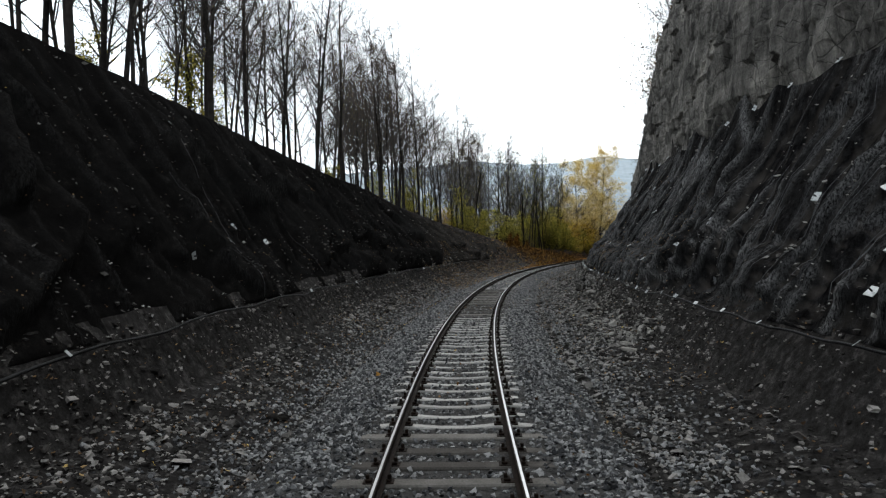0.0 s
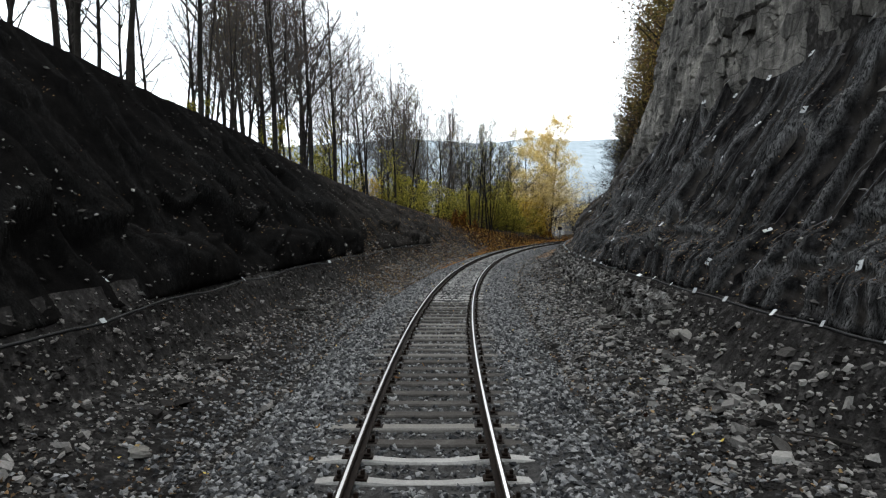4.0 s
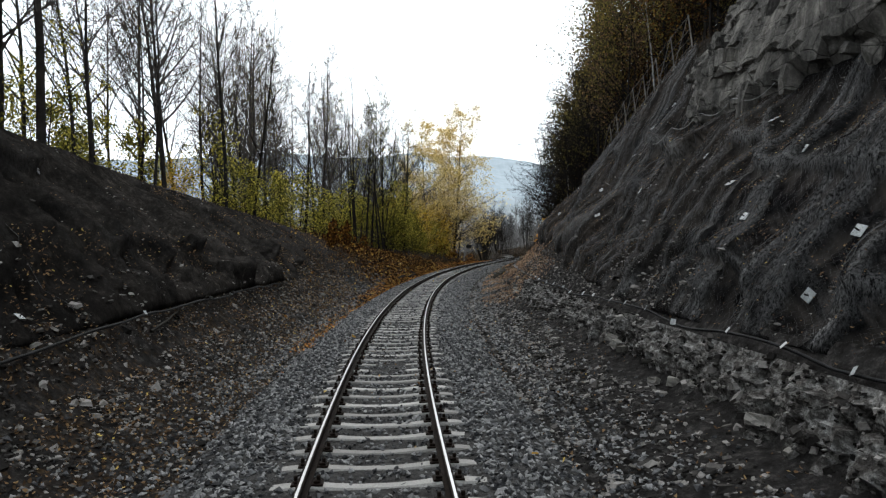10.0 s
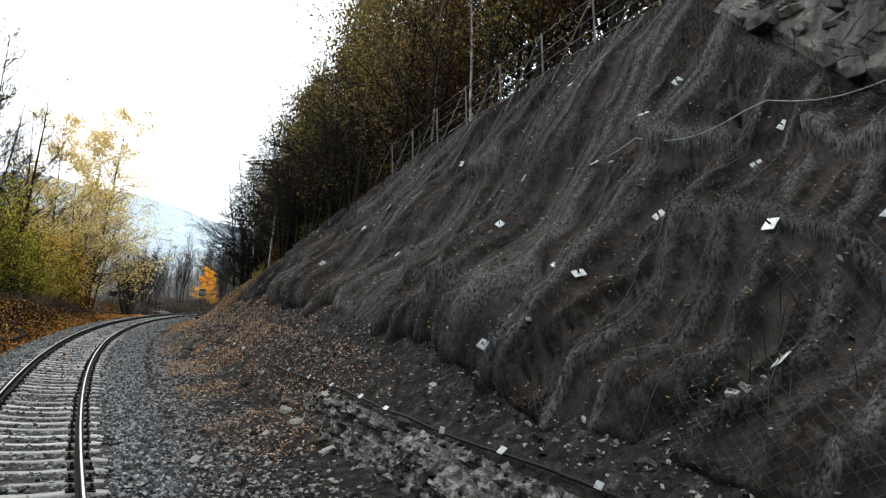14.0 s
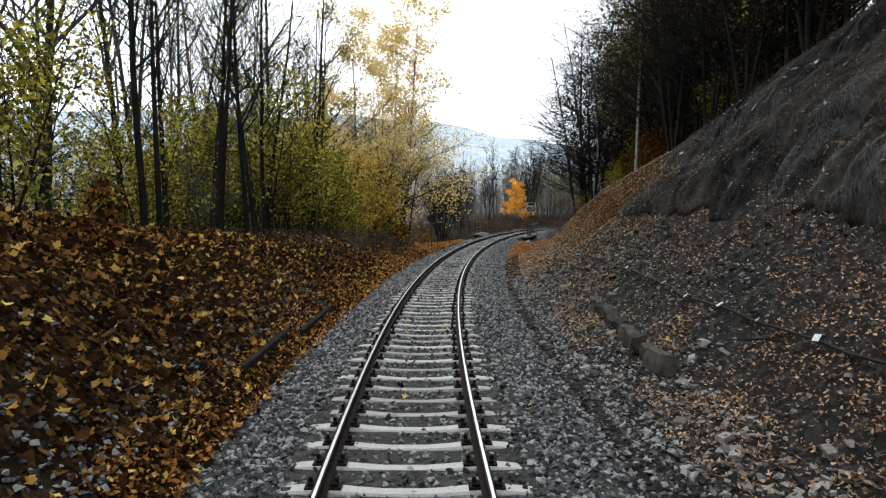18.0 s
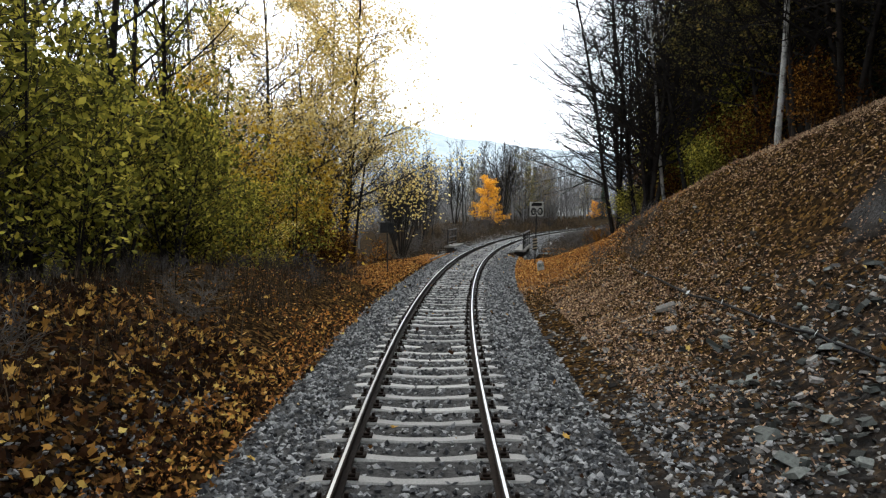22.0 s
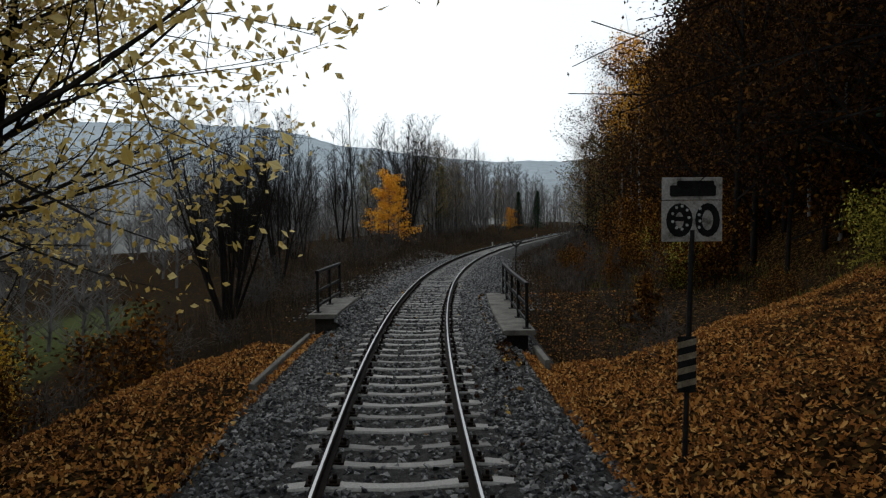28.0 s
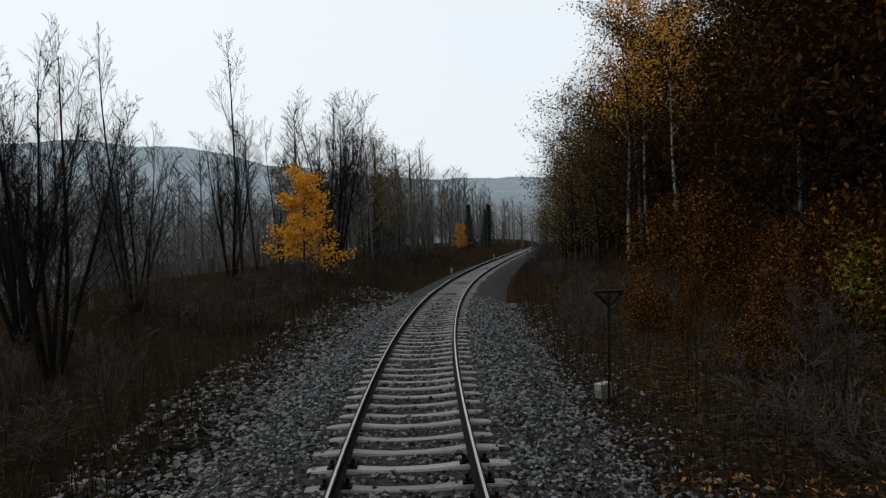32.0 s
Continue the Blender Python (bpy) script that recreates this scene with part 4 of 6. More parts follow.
for side, net, s1 in ((1, net_right, 113), (-1, net_left, 68)):
    line = toe_line(side, np.arange(-6, s1, .35))
    rope("border_cable", spot(line[:, 0], line[:, 1], line[:, 2]), .024, M_CABLE, net, label="thick black border cable")
    for s in np.arange(7.0, s1, 1.55):
        p = toe_line(side, np.array([s + _g.normal(0, .12)]))[0]
        if _g.random() < (.12 if side > 0 else .5):
            continue
        o = new("clamp_plate", ME_PLATE)
        o.parent = net
        o.matrix_basis = ride_pose(*p) @ pose(-side * .05, 0, .05, _g.normal(0, 12), -side * 50 + _g.normal(0, 12), _g.uniform(-30, 30)) @ Matrix.Scale(_g.uniform(.38, .55), 4)
for a, b in ((8, 39), (39, 47)):
    s = np.arange(a, b, .5)
    st = station(RIGHT, s)
    sag = .25 * np.abs(np.sin(s * 1.05)) * (1 if a > 50 else .6)
    rope("head_cable", spot(s, st[:, 8] - .12, st[:, 9] + .12 - sag * .6 + .2 * fbm(s * .3, s * 0, 2, 5)), .008, M_WIRE, net_right, 5, "thin grey head cable")
    for k in s[::5]:
        anchor(GR, net_right, float(k), 1.0, .8)

s = np.arange(57.5, 71, .4)
hu_ = np.interp(s, (57, 64, 71), (9.25, 9.5, 9.35))
hz_ = np.interp(s, (57, 64, 71), (5.75, 5.95, 5.6)) - .28 * np.abs(np.sin((s - 57.5) * math.pi / 2.7))
rope("head_cable", spot(s, hu_ - .3, hz_ + .3), .009, M_POST, net_right, 5, "sagging grey head cable")
for k in np.arange(57.5, 71, 2.7):
    anchor(GR, net_right, float(k), min(w_of(GR, float(k), 9.35), .97), .9)

# seams and loose strands of wire running down the netting
L = Limbs()
for G, s1, n in ((GR, 105, 2), (GL, 66, 0)):
    for s in [a + b for a in G["seams"] for b in _g.normal(0, .09, n) if 4 < a < s1 and _g.random() < .8] + list(_g.uniform(5, s1, 40 if G is GR else 6)):
        w0 = max(float(net_foot(s)) if G is GR else 0, .0) + _g.uniform(0, .3)
        w1 = min(w0 + _g.uniform(.3, .8), 1)
        pts, dd = [], _g.normal(.0, .07)
        for w in np.linspace(w0, w1, 14):
            p = on_net(G, s + dd * (w - w0) * 2 + .03 * math.sin(w * 9 + s), w)
            pts.append(Vector(spot(p[0], p[1] - .05 * np.sign(p[1]), p[2] + .045)))
        L.tube(pts, [.005] * len(pts), 3)
tagged(piece("loose_strands", L.v, L.f, M_WIRE, net_right, "loose grey wire strands"), kind="stuff")

# diamond wire mesh on the stretch of the right netting that is passed nearest
iw = np.linspace(0, 1, 80)
cs = np.arange(42, 92, .1)
VV = []
for j, off in ((0, .05), (1, -.05)):
    zig = np.where(np.arange(80) % 2 == 0, off, -off)
    A = []
    for k, s in enumerate(cs[j::2]):
        i = int(np.searchsorted(GR["sv"], s))
        ww = GR["w"][i][0] + (1 - GR["w"][i][0]) * iw
        A.append(np.stack([s + zig + (GR["s"][i][0] - GR["sv"][i]), np.interp(ww, GR["w"][i], GR["u"][i]) - .035, np.interp(ww, GR["w"][i], GR["z"][i]) + .03], -1))
    VV.append(np.array(A))
V = np.concatenate(VV)
n = V.shape[0]
Vl, Vr = V.copy(), V.copy()
Vl[..., 0] -= .0024
Vr[..., 0] += .0024
pts = np.stack([Vl, Vr], 2).reshape(-1, 3)
base = (np.arange(n)[:, None] * 80 + np.arange(79)[None]).reshape(-1, 1) * 2
f = np.concatenate([base, base + 1, base + 3, base + 2], 1)
tagged(piece("wire_mesh", spot(pts[:, 0], pts[:, 1], pts[:, 2]), f, M_MESH, net_right, "diamond wire mesh"), kind="stuff")

# stone chips, dead leaves and bleached stalks caught behind the wire
M_CHIP = surface("pale_stone_chip", [(0.1, (0.08, 0.075, 0.07)), (0.5, (0.17, 0.16, 0.15)), (0.9, (0.34, 0.325, 0.3))], 2, 25, per="island", spread=0.8)
for G, net, s1, n in ((GR, net_right, 105, 9000), (GL, net_left, 68, 5200)):
    s = _g.uniform(2, s1, n)
    w = _g.beta(1.0, 1.15, n)
    keep = fbm(s * .7, w * 6, 3, 8) + _g.uniform(-.45, .45, n) > .05
    s, w = s[keep], w[keep]
    P = np.array([on_net(G, a, b) for a, b in zip(s, w)])
    v, f = scatter_stones("small", P[:, 0], P[:, 1] - .03 * np.sign(P[:, 1]), P[:, 2] + .03, np.clip(_g.lognormal(-3.75, .5, len(s)), .01, .07), .5, 19)
    tagged(piece("caught_chips", v, f, M_CHIP, net, "pale stone chips caught in the netting"), kind="stuff")


# pale broken stone fallen at the foot of the ledge's near end
m = 2600
s5, u5 = _g.uniform(17, 47, m), _g.normal(4.35, .5, m)
ok = (u5 > 3.2) & (u5 < 5.2) & (fbm(s5 * .5, u5, 3, 44) + _g.uniform(-.3, .3, m) > 0)
v, f = scatter_stones("slab", s5[ok], u5[ok], ground_z(s5[ok], u5[ok]) + .03, np.clip(_g.lognormal(-3.2, .5, int(ok.sum())), .02, .14), .5, 29)
tagged(piece("pale_rubble", v, f, M_CHIP), "pale broken sandstone fallen beside the track", "stones", kind="stuff")

# ---------------------------------------------------------------- stone footings, ledges and kerbs
def rough_block(lx, ly, lz, seed, mat):
    """A hewn or broken block: bevelled box with jittered corners."""
    r = random.Random(seed)
    b = box_bm(-lx / 2, lx / 2, -ly / 2, ly / 2, -lz / 2, lz / 2)
    bmesh.ops.subdivide_edges(b, edges=list(b.edges), cuts=1, use_grid_fill=True)
    for v in b.verts:
        v.co += Vector((r.uniform(-1, 1) * lx, r.uniform(-1, 1) * ly, r.uniform(-1, 1) * lz)) * .09
        v.co *= 1 - .12 * (abs(v.co.x / lx) + abs(v.co.y / ly) + abs(v.co.z / lz) - .5)
    me = bpy.data.meshes.new("stone_block")
    b.to_mesh(me)
    b.free()
    me.materials.append(mat)
    return me


M_SAND = surface("tan_sandstone", [(0.2, (0.04, 0.03, 0.022)), (0.5, (0.1, 0.078, 0.054)), (0.85, (0.2, 0.165, 0.12))], 1.6, 16, relief=0.7, dist=0.03, per="object", spread=0.5)
M_LEDGE = surface("grey_ledge_rock", [(0.2, (0.05, 0.046, 0.041)), (0.5, (0.15, 0.14, 0.126)), (0.85, (0.34, 0.32, 0.29))], 1.8, 14, relief=0.9, dist=0.05, per="object", spread=0.4)
# dark stone, with the shade under the netting's edge put into its colour
M_DARKSTONE = surface("darkened_stone", [(0.2, (0.01, 0.009, 0.008)), (0.5, (0.026, 0.023, 0.021)), (0.85, (0.07, 0.064, 0.058))], 1.6, 16, relief=0.7, dist=0.03, per="object", spread=0.4)
DARKS = [rough_block(.8, .5, .62, 40 + k, M_DARKSTONE) for k in range(6)]
BLOCKS = [rough_block(.8, .5, .62, k, M_SAND) for k in range(6)]
GREYS = [rough_block(.9, .6, .5, 20 + k, M_LEDGE) for k in range(6)]
footing_r = tagged(new("stone_footing"), "row of tan sandstone blocks under the netting's edge", "stone footing", kind="structure")
footing_l = tagged(new("stone_footing"), "row of dark stone blocks under the netting's edge", "stone footing", kind="structure")
for top, side, s1 in ((footing_r, 1, 24), (footing_l, -1, 40)):
    s = 5.0
    while s < s1:
        st = station(RIGHT if side > 0 else LEFT, np.array([s]))[0]
        k = _g.uniform(.45, .95)
        for row in (0, 1):
            if side > 0 and row == 0 and _g.random() < .6:
                continue
            o = new("stone_block", _g.choice(BLOCKS if side > 0 else DARKS))
            o.parent = top
            o.matrix_basis = ride_pose(s + row * .3, st[4] - side * (.02 + .18 * (1 - row) + (_g.uniform(-.32, -.12) if side > 0 else _g.uniform(-.55, -.25))), st[5] - (.72 if side > 0 else .78) + row * .38, 90 + _g.normal(0, 8)) @ pose(0, 0, 0, _g.normal(0, 6), _g.normal(0, 6)) @ Matrix.Diagonal((k, _g.uniform(.6, .9), _g.uniform(.5, .8), 1))
        s += .8 * k * _g.uniform(1.0, 1.6)
ledge = tagged(new("rock_ledge"), "low crumbling ledge of grey-brown rock beside the track", "rock ledge", kind="structure")
M_FACE = surface("pale_broken_rock", [(0.28, (0.04, 0.035, 0.032)), (0.45, (0.1, 0.092, 0.085)), (0.57, (0.24, 0.232, 0.22)), (0.72, (0.5, 0.49, 0.47))], 5.5, 22, relief=1.0, dist=0.06)
sv = np.arange(26, 86, .07)
lw = np.linspace(0, 1, 22)
st = station(RIGHT, sv)
LS, LW = np.repeat(sv[:, None], 22, 1), np.repeat(lw[None], len(sv), 0)
LU = st[:, 2:3] + .26 + (st[:, 4:5] - st[:, 2:3] - .44) * LW ** 1.5 + .16 * fbm(LS * .35, LW * 0, 2, 5)
LZ = st[:, 3:4] - .25 + (st[:, 5:6] - st[:, 3:4] + .16) * LW ** .9
_sink = np.clip(1 - (LS - 26) / 9, 0, 1) + np.clip(1 - (80 - LS) / 9, 0, 1)
LU, LZ = LU + .75 * _sink, LZ - .3 * _sink
_jit = .8 * fbm(LS * 1.3, LW * 2.5, 3, 4)
_row = np.floor(LW * 3.6 + .9 * _jit)
_cell = np.floor(LS / (.34 + .12 * np.sin(_row * 3.3)) + .9 * np.sin(_row * 5.1) + .6 * _jit) * 17.3 + _row * 51.9
_h = np.sin(_cell) * 4375.5
_h = _h - np.floor(_h)
_d = .24 * _h + .16 * fbm(LS * .7, LW * 2, 3, 2) + .1 * fbm(LS * 5, LW * 8, 3, 3)
_d *= np.clip(1 - _sink, .1, 1) * np.clip((1 - LW) * 5, .5, 1)
piece("ledge_face", spot(LS.ravel(), (LU - _d - .12).ravel(), (LZ + .3 * _d + .05).ravel()), grid_faces(len(sv), 22), M_FACE, ledge)
n = 5500
_i, _j = _g.integers(20, len(sv) - 60, n), (22 * _g.beta(1.1, 1.0, n)).astype(int)
ls_, lu_, lz_ = LS[_i, _j], (LU - _d - .13)[_i, _j], (LZ + .3 * _d + .07)[_i, _j]
_ok = fbm(ls_ * 1.1, LW[_i, _j] * 3, 3, 17) + _g.uniform(-.4, .4, n) > -.1
v, f = scatter_stones("slab", ls_[_ok], lu_[_ok], lz_[_ok], np.clip(_g.lognormal(-3.6, .5, int(_ok.sum())), .015, .15), .6, 27)
tagged(piece("ledge_chips", v, f, M_RUBBLE, ledge, "broken chips of rock lying on the ledge"), kind="stuff")
s = 29.0
while s < 84:
    st = station(RIGHT, np.array([s]))[0]
    f_, k = _g.random() * .7, _g.uniform(.12, .38)
    o = new("ledge_rock", _g.choice(GREYS))
    o.parent = ledge
    o.matrix_basis = ride_pose(s, st[2] - .1 + (st[4] - st[2]) * (f_ * .8) + _g.uniform(-.2, .05), st[3] - .12 + (st[5] - st[3]) * f_ * .85, _g.uniform(0, 180)) @ pose(0, 0, 0, _g.normal(0, 20), _g.normal(0, 20)) @ Matrix.Diagonal((k, k * _g.uniform(.7, 1.1), k * _g.uniform(.6, 1.0), 1))
    s += _g.uniform(.3, .9)
# blocks that stand proud of the cliff, row by row
CLIFFS = [rough_block(1.0, .9, .8, 60 + k, M_ROCK) for k in range(10)]
for _ in range(420):
    s = _g.uniform(5, 68)
    st = station(RIGHT, np.array([s]))[0]
    z = st[9] + _g.uniform(.0, 1) ** 1.2 * min(9.5, st[11] - st[9] - .4)
    f_ = (z - st[9]) / (st[11] - st[9])
    k, q = _g.lognormal(-.75, .4), _g.lognormal(-.35, .4)
    if s > 52:
        k, q = k * .6, q * .6
    off = .45 * float(fbm(np.array(s * .25), np.array(z * .3), 3, 6))
    o = new("rock_block", CLIFFS[int(_g.integers(10))])
    o.parent = cliff
    o.matrix_basis = ride_pose(s, st[8] + (st[10] - st[8]) * f_ + .12 - off + _g.normal(0, .1), z, 90 + _g.normal(0, 12)) @ pose(0, 0, 0, _g.normal(0, 7), _g.normal(0, 9)) @ Matrix.Diagonal((k, _g.uniform(.8, 1.1), q, 1))
M_KERB = surface("brown_grey_kerbstone", [(0.2, (0.022, 0.019, 0.016)), (0.5, (0.065, 0.058, 0.049)), (0.85, (0.16, 0.146, 0.125))], 5, 22, relief=0.9, dist=0.03, per="object", spread=0.15)
KERBS = [rough_block(.9, .6, .5, 80 + k, M_KERB) for k in range(5)]
kerb = tagged(new("old_stone_kerb"), "old hewn stone kerb half buried in leaves", "stone kerb", kind="structure")
for a, b, u0_, u1_, z in ((86.8, 95.5, 3.78, 4.32, .1), (86, 99, 5.1, 5.25, .52), (103, 110, 4.9, 4.9, .25)):
    s = a
    while s < b:
        o = new("kerb_stone", _g.choice(KERBS))
        o.parent = kerb
        k = _g.uniform(.4, .8)
        u = u0_ + (u1_ - u0_) * (s - a) / (b - a)
        o.matrix_basis = ride_pose(s, u + _g.normal(0, .04), z + _g.normal(0, .03), 90 + _g.normal(0, 4)) @ pose(0, 0, -.06, _g.normal(0, 5), _g.normal(0, 6), _g.normal(0, 6)) @ Matrix.Diagonal((k * 1.02, _g.uniform(.38, .5), _g.uniform(.5, .72), 1))
        s += .9 * k + _g.uniform(.02, .08)
# rock fence on the shoulder of the hill
M_POST = surface("weathered_galvanised_steel", [(0.3, (0.14, 0.125, 0.11)), (0.7, (0.3, 0.28, 0.25))], 4, 30)
fence = tagged(new("rockfall_fence"), "thin steel posts with wires on the hill shoulder", "fence")
tops = []
for s in np.arange(70.6, 89, 2.35):
    u = float(np.interp(s, (66, 92), (11.75, 11.1)))
    z = float(ground_z(s, u))
    a, b = Vector(spot(s, u, z - .3)), Vector(spot(s + .15, u - .15, z + 1.35))
    part("post", cyl_bm(a, b, .034, .03, 8), M_POST, fence)
    rope("stay", [b, Vector(spot(s + 1.3, u - .5, float(ground_z(s + 1.3, u - .5)) + .1))], .014, M_POST, fence, 4)
    tops.append((a, b))
for k in (.25, .45, .65, .97):
    rope("wire", [a.lerp(b, k) for a, b in tops], .011, M_POST, fence, 4)

# ---------------------------------------------------------------- trees


def grow(L, rnd, start, direction, length, radius, level, rule):
    """One limb and, on it, the limbs of the next level."""
    depth = rule["depth"]
    n = max(1, int(rule["segs"][level]))
    pts, radii = [start], [radius]
    d = direction.normalized()
    p = start
    for i in range(n):
        d = (d + Vector((rnd.uniform(-1, 1), rnd.uniform(-1, 1), rnd.uniform(-.6, .6))) * rule["wander"][level] + Vector((0, 0, rule["lift"][level]))).normalized()
        p = p + d * (length / n)
        pts.append(p)
        radii.append(max(radius * (1 - (i + 1) / n * .88), rule["thin"]))
    (L if level == 0 else L.fine).tube(pts, radii, (6, 4, 3, 3)[level])
    if level >= rule["tip_level"]:
        L.tips += pts[1:]
    if level + 1 < depth:
        m = rule["count"][level]
        for j in range(m):
            t = rule["from"][level] + (1 - rule["from"][level]) * (j + rnd.random()) / m
            x = t * n
            i = min(int(x), n - 1)
            q = pts[i].lerp(pts[i + 1], x - i)
            ax = (pts[i + 1] - pts[i]).normalized()
            side = Vector((rnd.uniform(-1, 1), rnd.uniform(-1, 1), 0))
            side = (side - ax * side.dot(ax)).normalized()
            ang = rule["angle"][level] * rnd.uniform(.75, 1.25)
            nd = ax * math.cos(ang) + side * math.sin(ang)
            ln = length * rule["ratio"][level] * (1.15 - .75 * t if level == 0 else 1.1 - .6 * t) * rnd.uniform(.7, 1.25)
            r = max(min(radius * (1 - t * .88) * .6, ln * rule.get("slim", .0125)), rule["thin"])
            grow(L, rnd, q, nd, ln, r, level + 1, rule)


BARE = dict(depth=4, segs=(9, 5, 3, 1), wander=(.05, .14, .2, .25), lift=(.03, .12, .08, .05), count=(24, 8, 5), angle=(.8, .7, .7), ratio=(.3, .5, .55), thin=.0062, tip_level=2, **{"from": (.25, .2, .15)})
BUSHY = dict(BARE, count=(22, 6, 4), ratio=(.4, .5, .5), angle=(.95, .8, .8), lift=(.02, .05, .04, .02), **{"from": (.1, .2, .15)})


def leaves(rnd, tips, per, spread, size, mat, name, parent, label=""):
    g = np.random.default_rng(rnd.randrange(1 << 30))
    c = np.array([tuple(t) for t in tips])
    c = np.repeat(c, per, 0) if per >= 1 else c[g.random(len(c)) < per]
    n = len(c)
    c = c + g.normal(0, spread, (n, 3))
    a = g.normal(0, 1, (n, 3))
    a /= np.linalg.norm(a, axis=1, keepdims=True)
    b = np.cross(a, g.normal(0, 1, (n, 3)))
    b /= np.linalg.norm(b, axis=1, keepdims=True)
    nrm = np.cross(a, b)
    sz = (size * g.uniform(.6, 1.3, n))[:, None]
    v = np.stack([c - a * sz, c + b * sz * .55 + nrm * sz * .15, c + a * sz, c - b * sz * .55 + nrm * sz * .15], 1).reshape(-1, 3)
    f = np.arange(n * 4).reshape(-1, 4)
    f = np.concatenate([f[:, [0, 1, 2]], f[:, [0, 2, 3]]])
    return piece(name, v, f, mat, parent, label)


def tree(name, seed, height, rule, bark, radius=None, stems=1, fan=1.0, leaf=None, per=1, spread=.15, size=.06, lean=.0, label="", category="tree", twig=None, group=""):
    """A tree thing: trunk with limbs, and a crown of leaves where it has any. Built at the origin."""
    rnd = random.Random(seed)
    top = new(name)
    L = Limbs()
    L.fine = Limbs()
    for k in range(stems):
        a = 2 * math.pi * (k + rnd.random() * .6) / max(stems, 1)
        tilt = (.12 + .25 * rnd.random()) * fan if stems > 1 else lean
        d = Vector((math.cos(a) * tilt, math.sin(a) * tilt, 1))
        hh = height * (rnd.uniform(.75, 1.0) if stems > 1 else 1)
        grow(L, rnd, Vector((math.cos(a) * .12 * (stems > 1), math.sin(a) * .12 * (stems > 1), -.3)), d, hh, radius or height * .011, 0, rule)
    piece("trunk", L.v, L.f, bark, top, smooth=True)
    piece("branchwork", L.fine.v, L.fine.f, twig or bark, top)
    if leaf:
        leaves(rnd, L.tips, per, spread, size, leaf, "crown", top)
    tagged(top, label, category, group)
    top["tall"] = height
    return top


def spruce(name, seed, height, label):
    rnd = random.Random(seed)
    top = new(name)
    L = Limbs()
    L.tube([Vector((0, 0, -.3)), Vector((0, 0, height * .5)), Vector((0, 0, height))], [height * .016, height * .01, .01], 6)
    tips = []
    for k in range(int(height * 9)):
        z = height * (.08 + .9 * (k / (height * 9)) ** .85)
        r = (height - z) * .24 * rnd.uniform(.75, 1.15) + .15
        a = k * 2.4
        p, q = Vector((0, 0, z)), Vector((math.cos(a) * r, math.sin(a) * r, z - r * .3))
        L.tube([p, q], [.02, .006], 3)
        for j in range(9):
            tips.append(p.lerp(q, (j + .5) / 9))
    piece("trunk", L.v, L.f, M_BARK, top)
    leaves(rnd, tips, 3, .09, .14, L_NEEDLE, "crown", top)
    return tagged(top, label, "tree")


def plant(proto, spots, first=True):
    """Stands the tree at the first spot and copies of it at the others: (s, u, scale, turn)."""
    for i, (s, u, k, a) in enumerate(spots):
        z = float(ground_z(s, u)) - .05
        m = ride_pose(s, u, z, a) @ Matrix.Diagonal((k, k, k, 1))
        if i == 0:
            proto.matrix_basis = m
        else:
            o = copy_thing(proto, Matrix.Identity(4))
            o.matrix_basis = m


def spread_spots(seed, n, s0, s1, u0, u1, k0=.8, k1=1.2, gap=1.2):
    rnd = random.Random(seed)
    out = []
    for _ in range(n * 30):
        s, u = rnd.uniform(s0, s1), rnd.uniform(u0, u1)
        if all((s - a) ** 2 + (u - b) ** 2 > gap * gap for a, b, *_ in out):
            out.append((s, u, rnd.uniform(k0, k1), rnd.uniform(0, 360)))
        if len(out) == n:
            break
    return out



THIN = dict(BARE, depth=3, count=(20, 8), thin=.009, tip_level=1)
LEAFY = dict(BARE, depth=3, segs=(8, 5, 4), count=(20, 8), ratio=(.38, .45), angle=(.95, .8), lift=(.02, .05, .03), thin=.006, tip_level=1, **{"from": (.15, .15)})
HIGH = dict(LEAFY, count=(18, 8), **{"from": (.35, .15)})

# bare alders and ashes on the left crest
bare = [tree("bare_tree", 100 + i, 13.0 + i * .8, BARE, M_BARK, twig=M_TWIG, radius=.085 + .015 * i, lean=.05, leaf=L_GREEN if i % 2 else L_DUN, per=.4, size=.045, label="tall slim bare tree with fine upright twigs", group="bare trees on the embankment") for i in range(5)]
sp = spread_spots(1, 54, 16, 60, -17, -9.8, .75, 1.0, 1.2) + spread_spots(26, 36, 56, 94, -15, -9.4, .85, 1.1, 1.3) + spread_spots(2, 30, 90, 128, -17, -9.0, .95, 1.2, 1.5) + spread_spots(24, 16, 16, 60, -13, -10.0, .5, .75, 1.2)
for i, t in enumerate(bare):
    plant(t, sp[i::5])
# stout dark trunks that stand at the brink of the leafy bank
dark = [tree("dark_trunk_tree", 150 + i, 13.5, dict(BARE, count=(14, 5, 4), **{"from": (.3, .2, .15)}), M_DARKBARK, radius=.1, lean=.08, leaf=L_GREEN, per=.5, spread=.15, size=.06, label="dark-barked tree with few yellow-green leaves", group="trees along the leafy bank") for i in range(2)]
plant(dark[0], [(98.4, -7.0, 1.0, 95), (100.7, -6.9, .95, 330), (129.2, -8.6, 1.0, 70), (133.6, -9.2, .95, 310), (92.5, -6.6, 1.0, 0), (110, -7.4, .9, 140), (103.5, -7.2, 1.0, 20), (107.6, -6.4, 1.05, 80), (85, -8.2, .9, 150), (139, -10.4, .8, 30)])
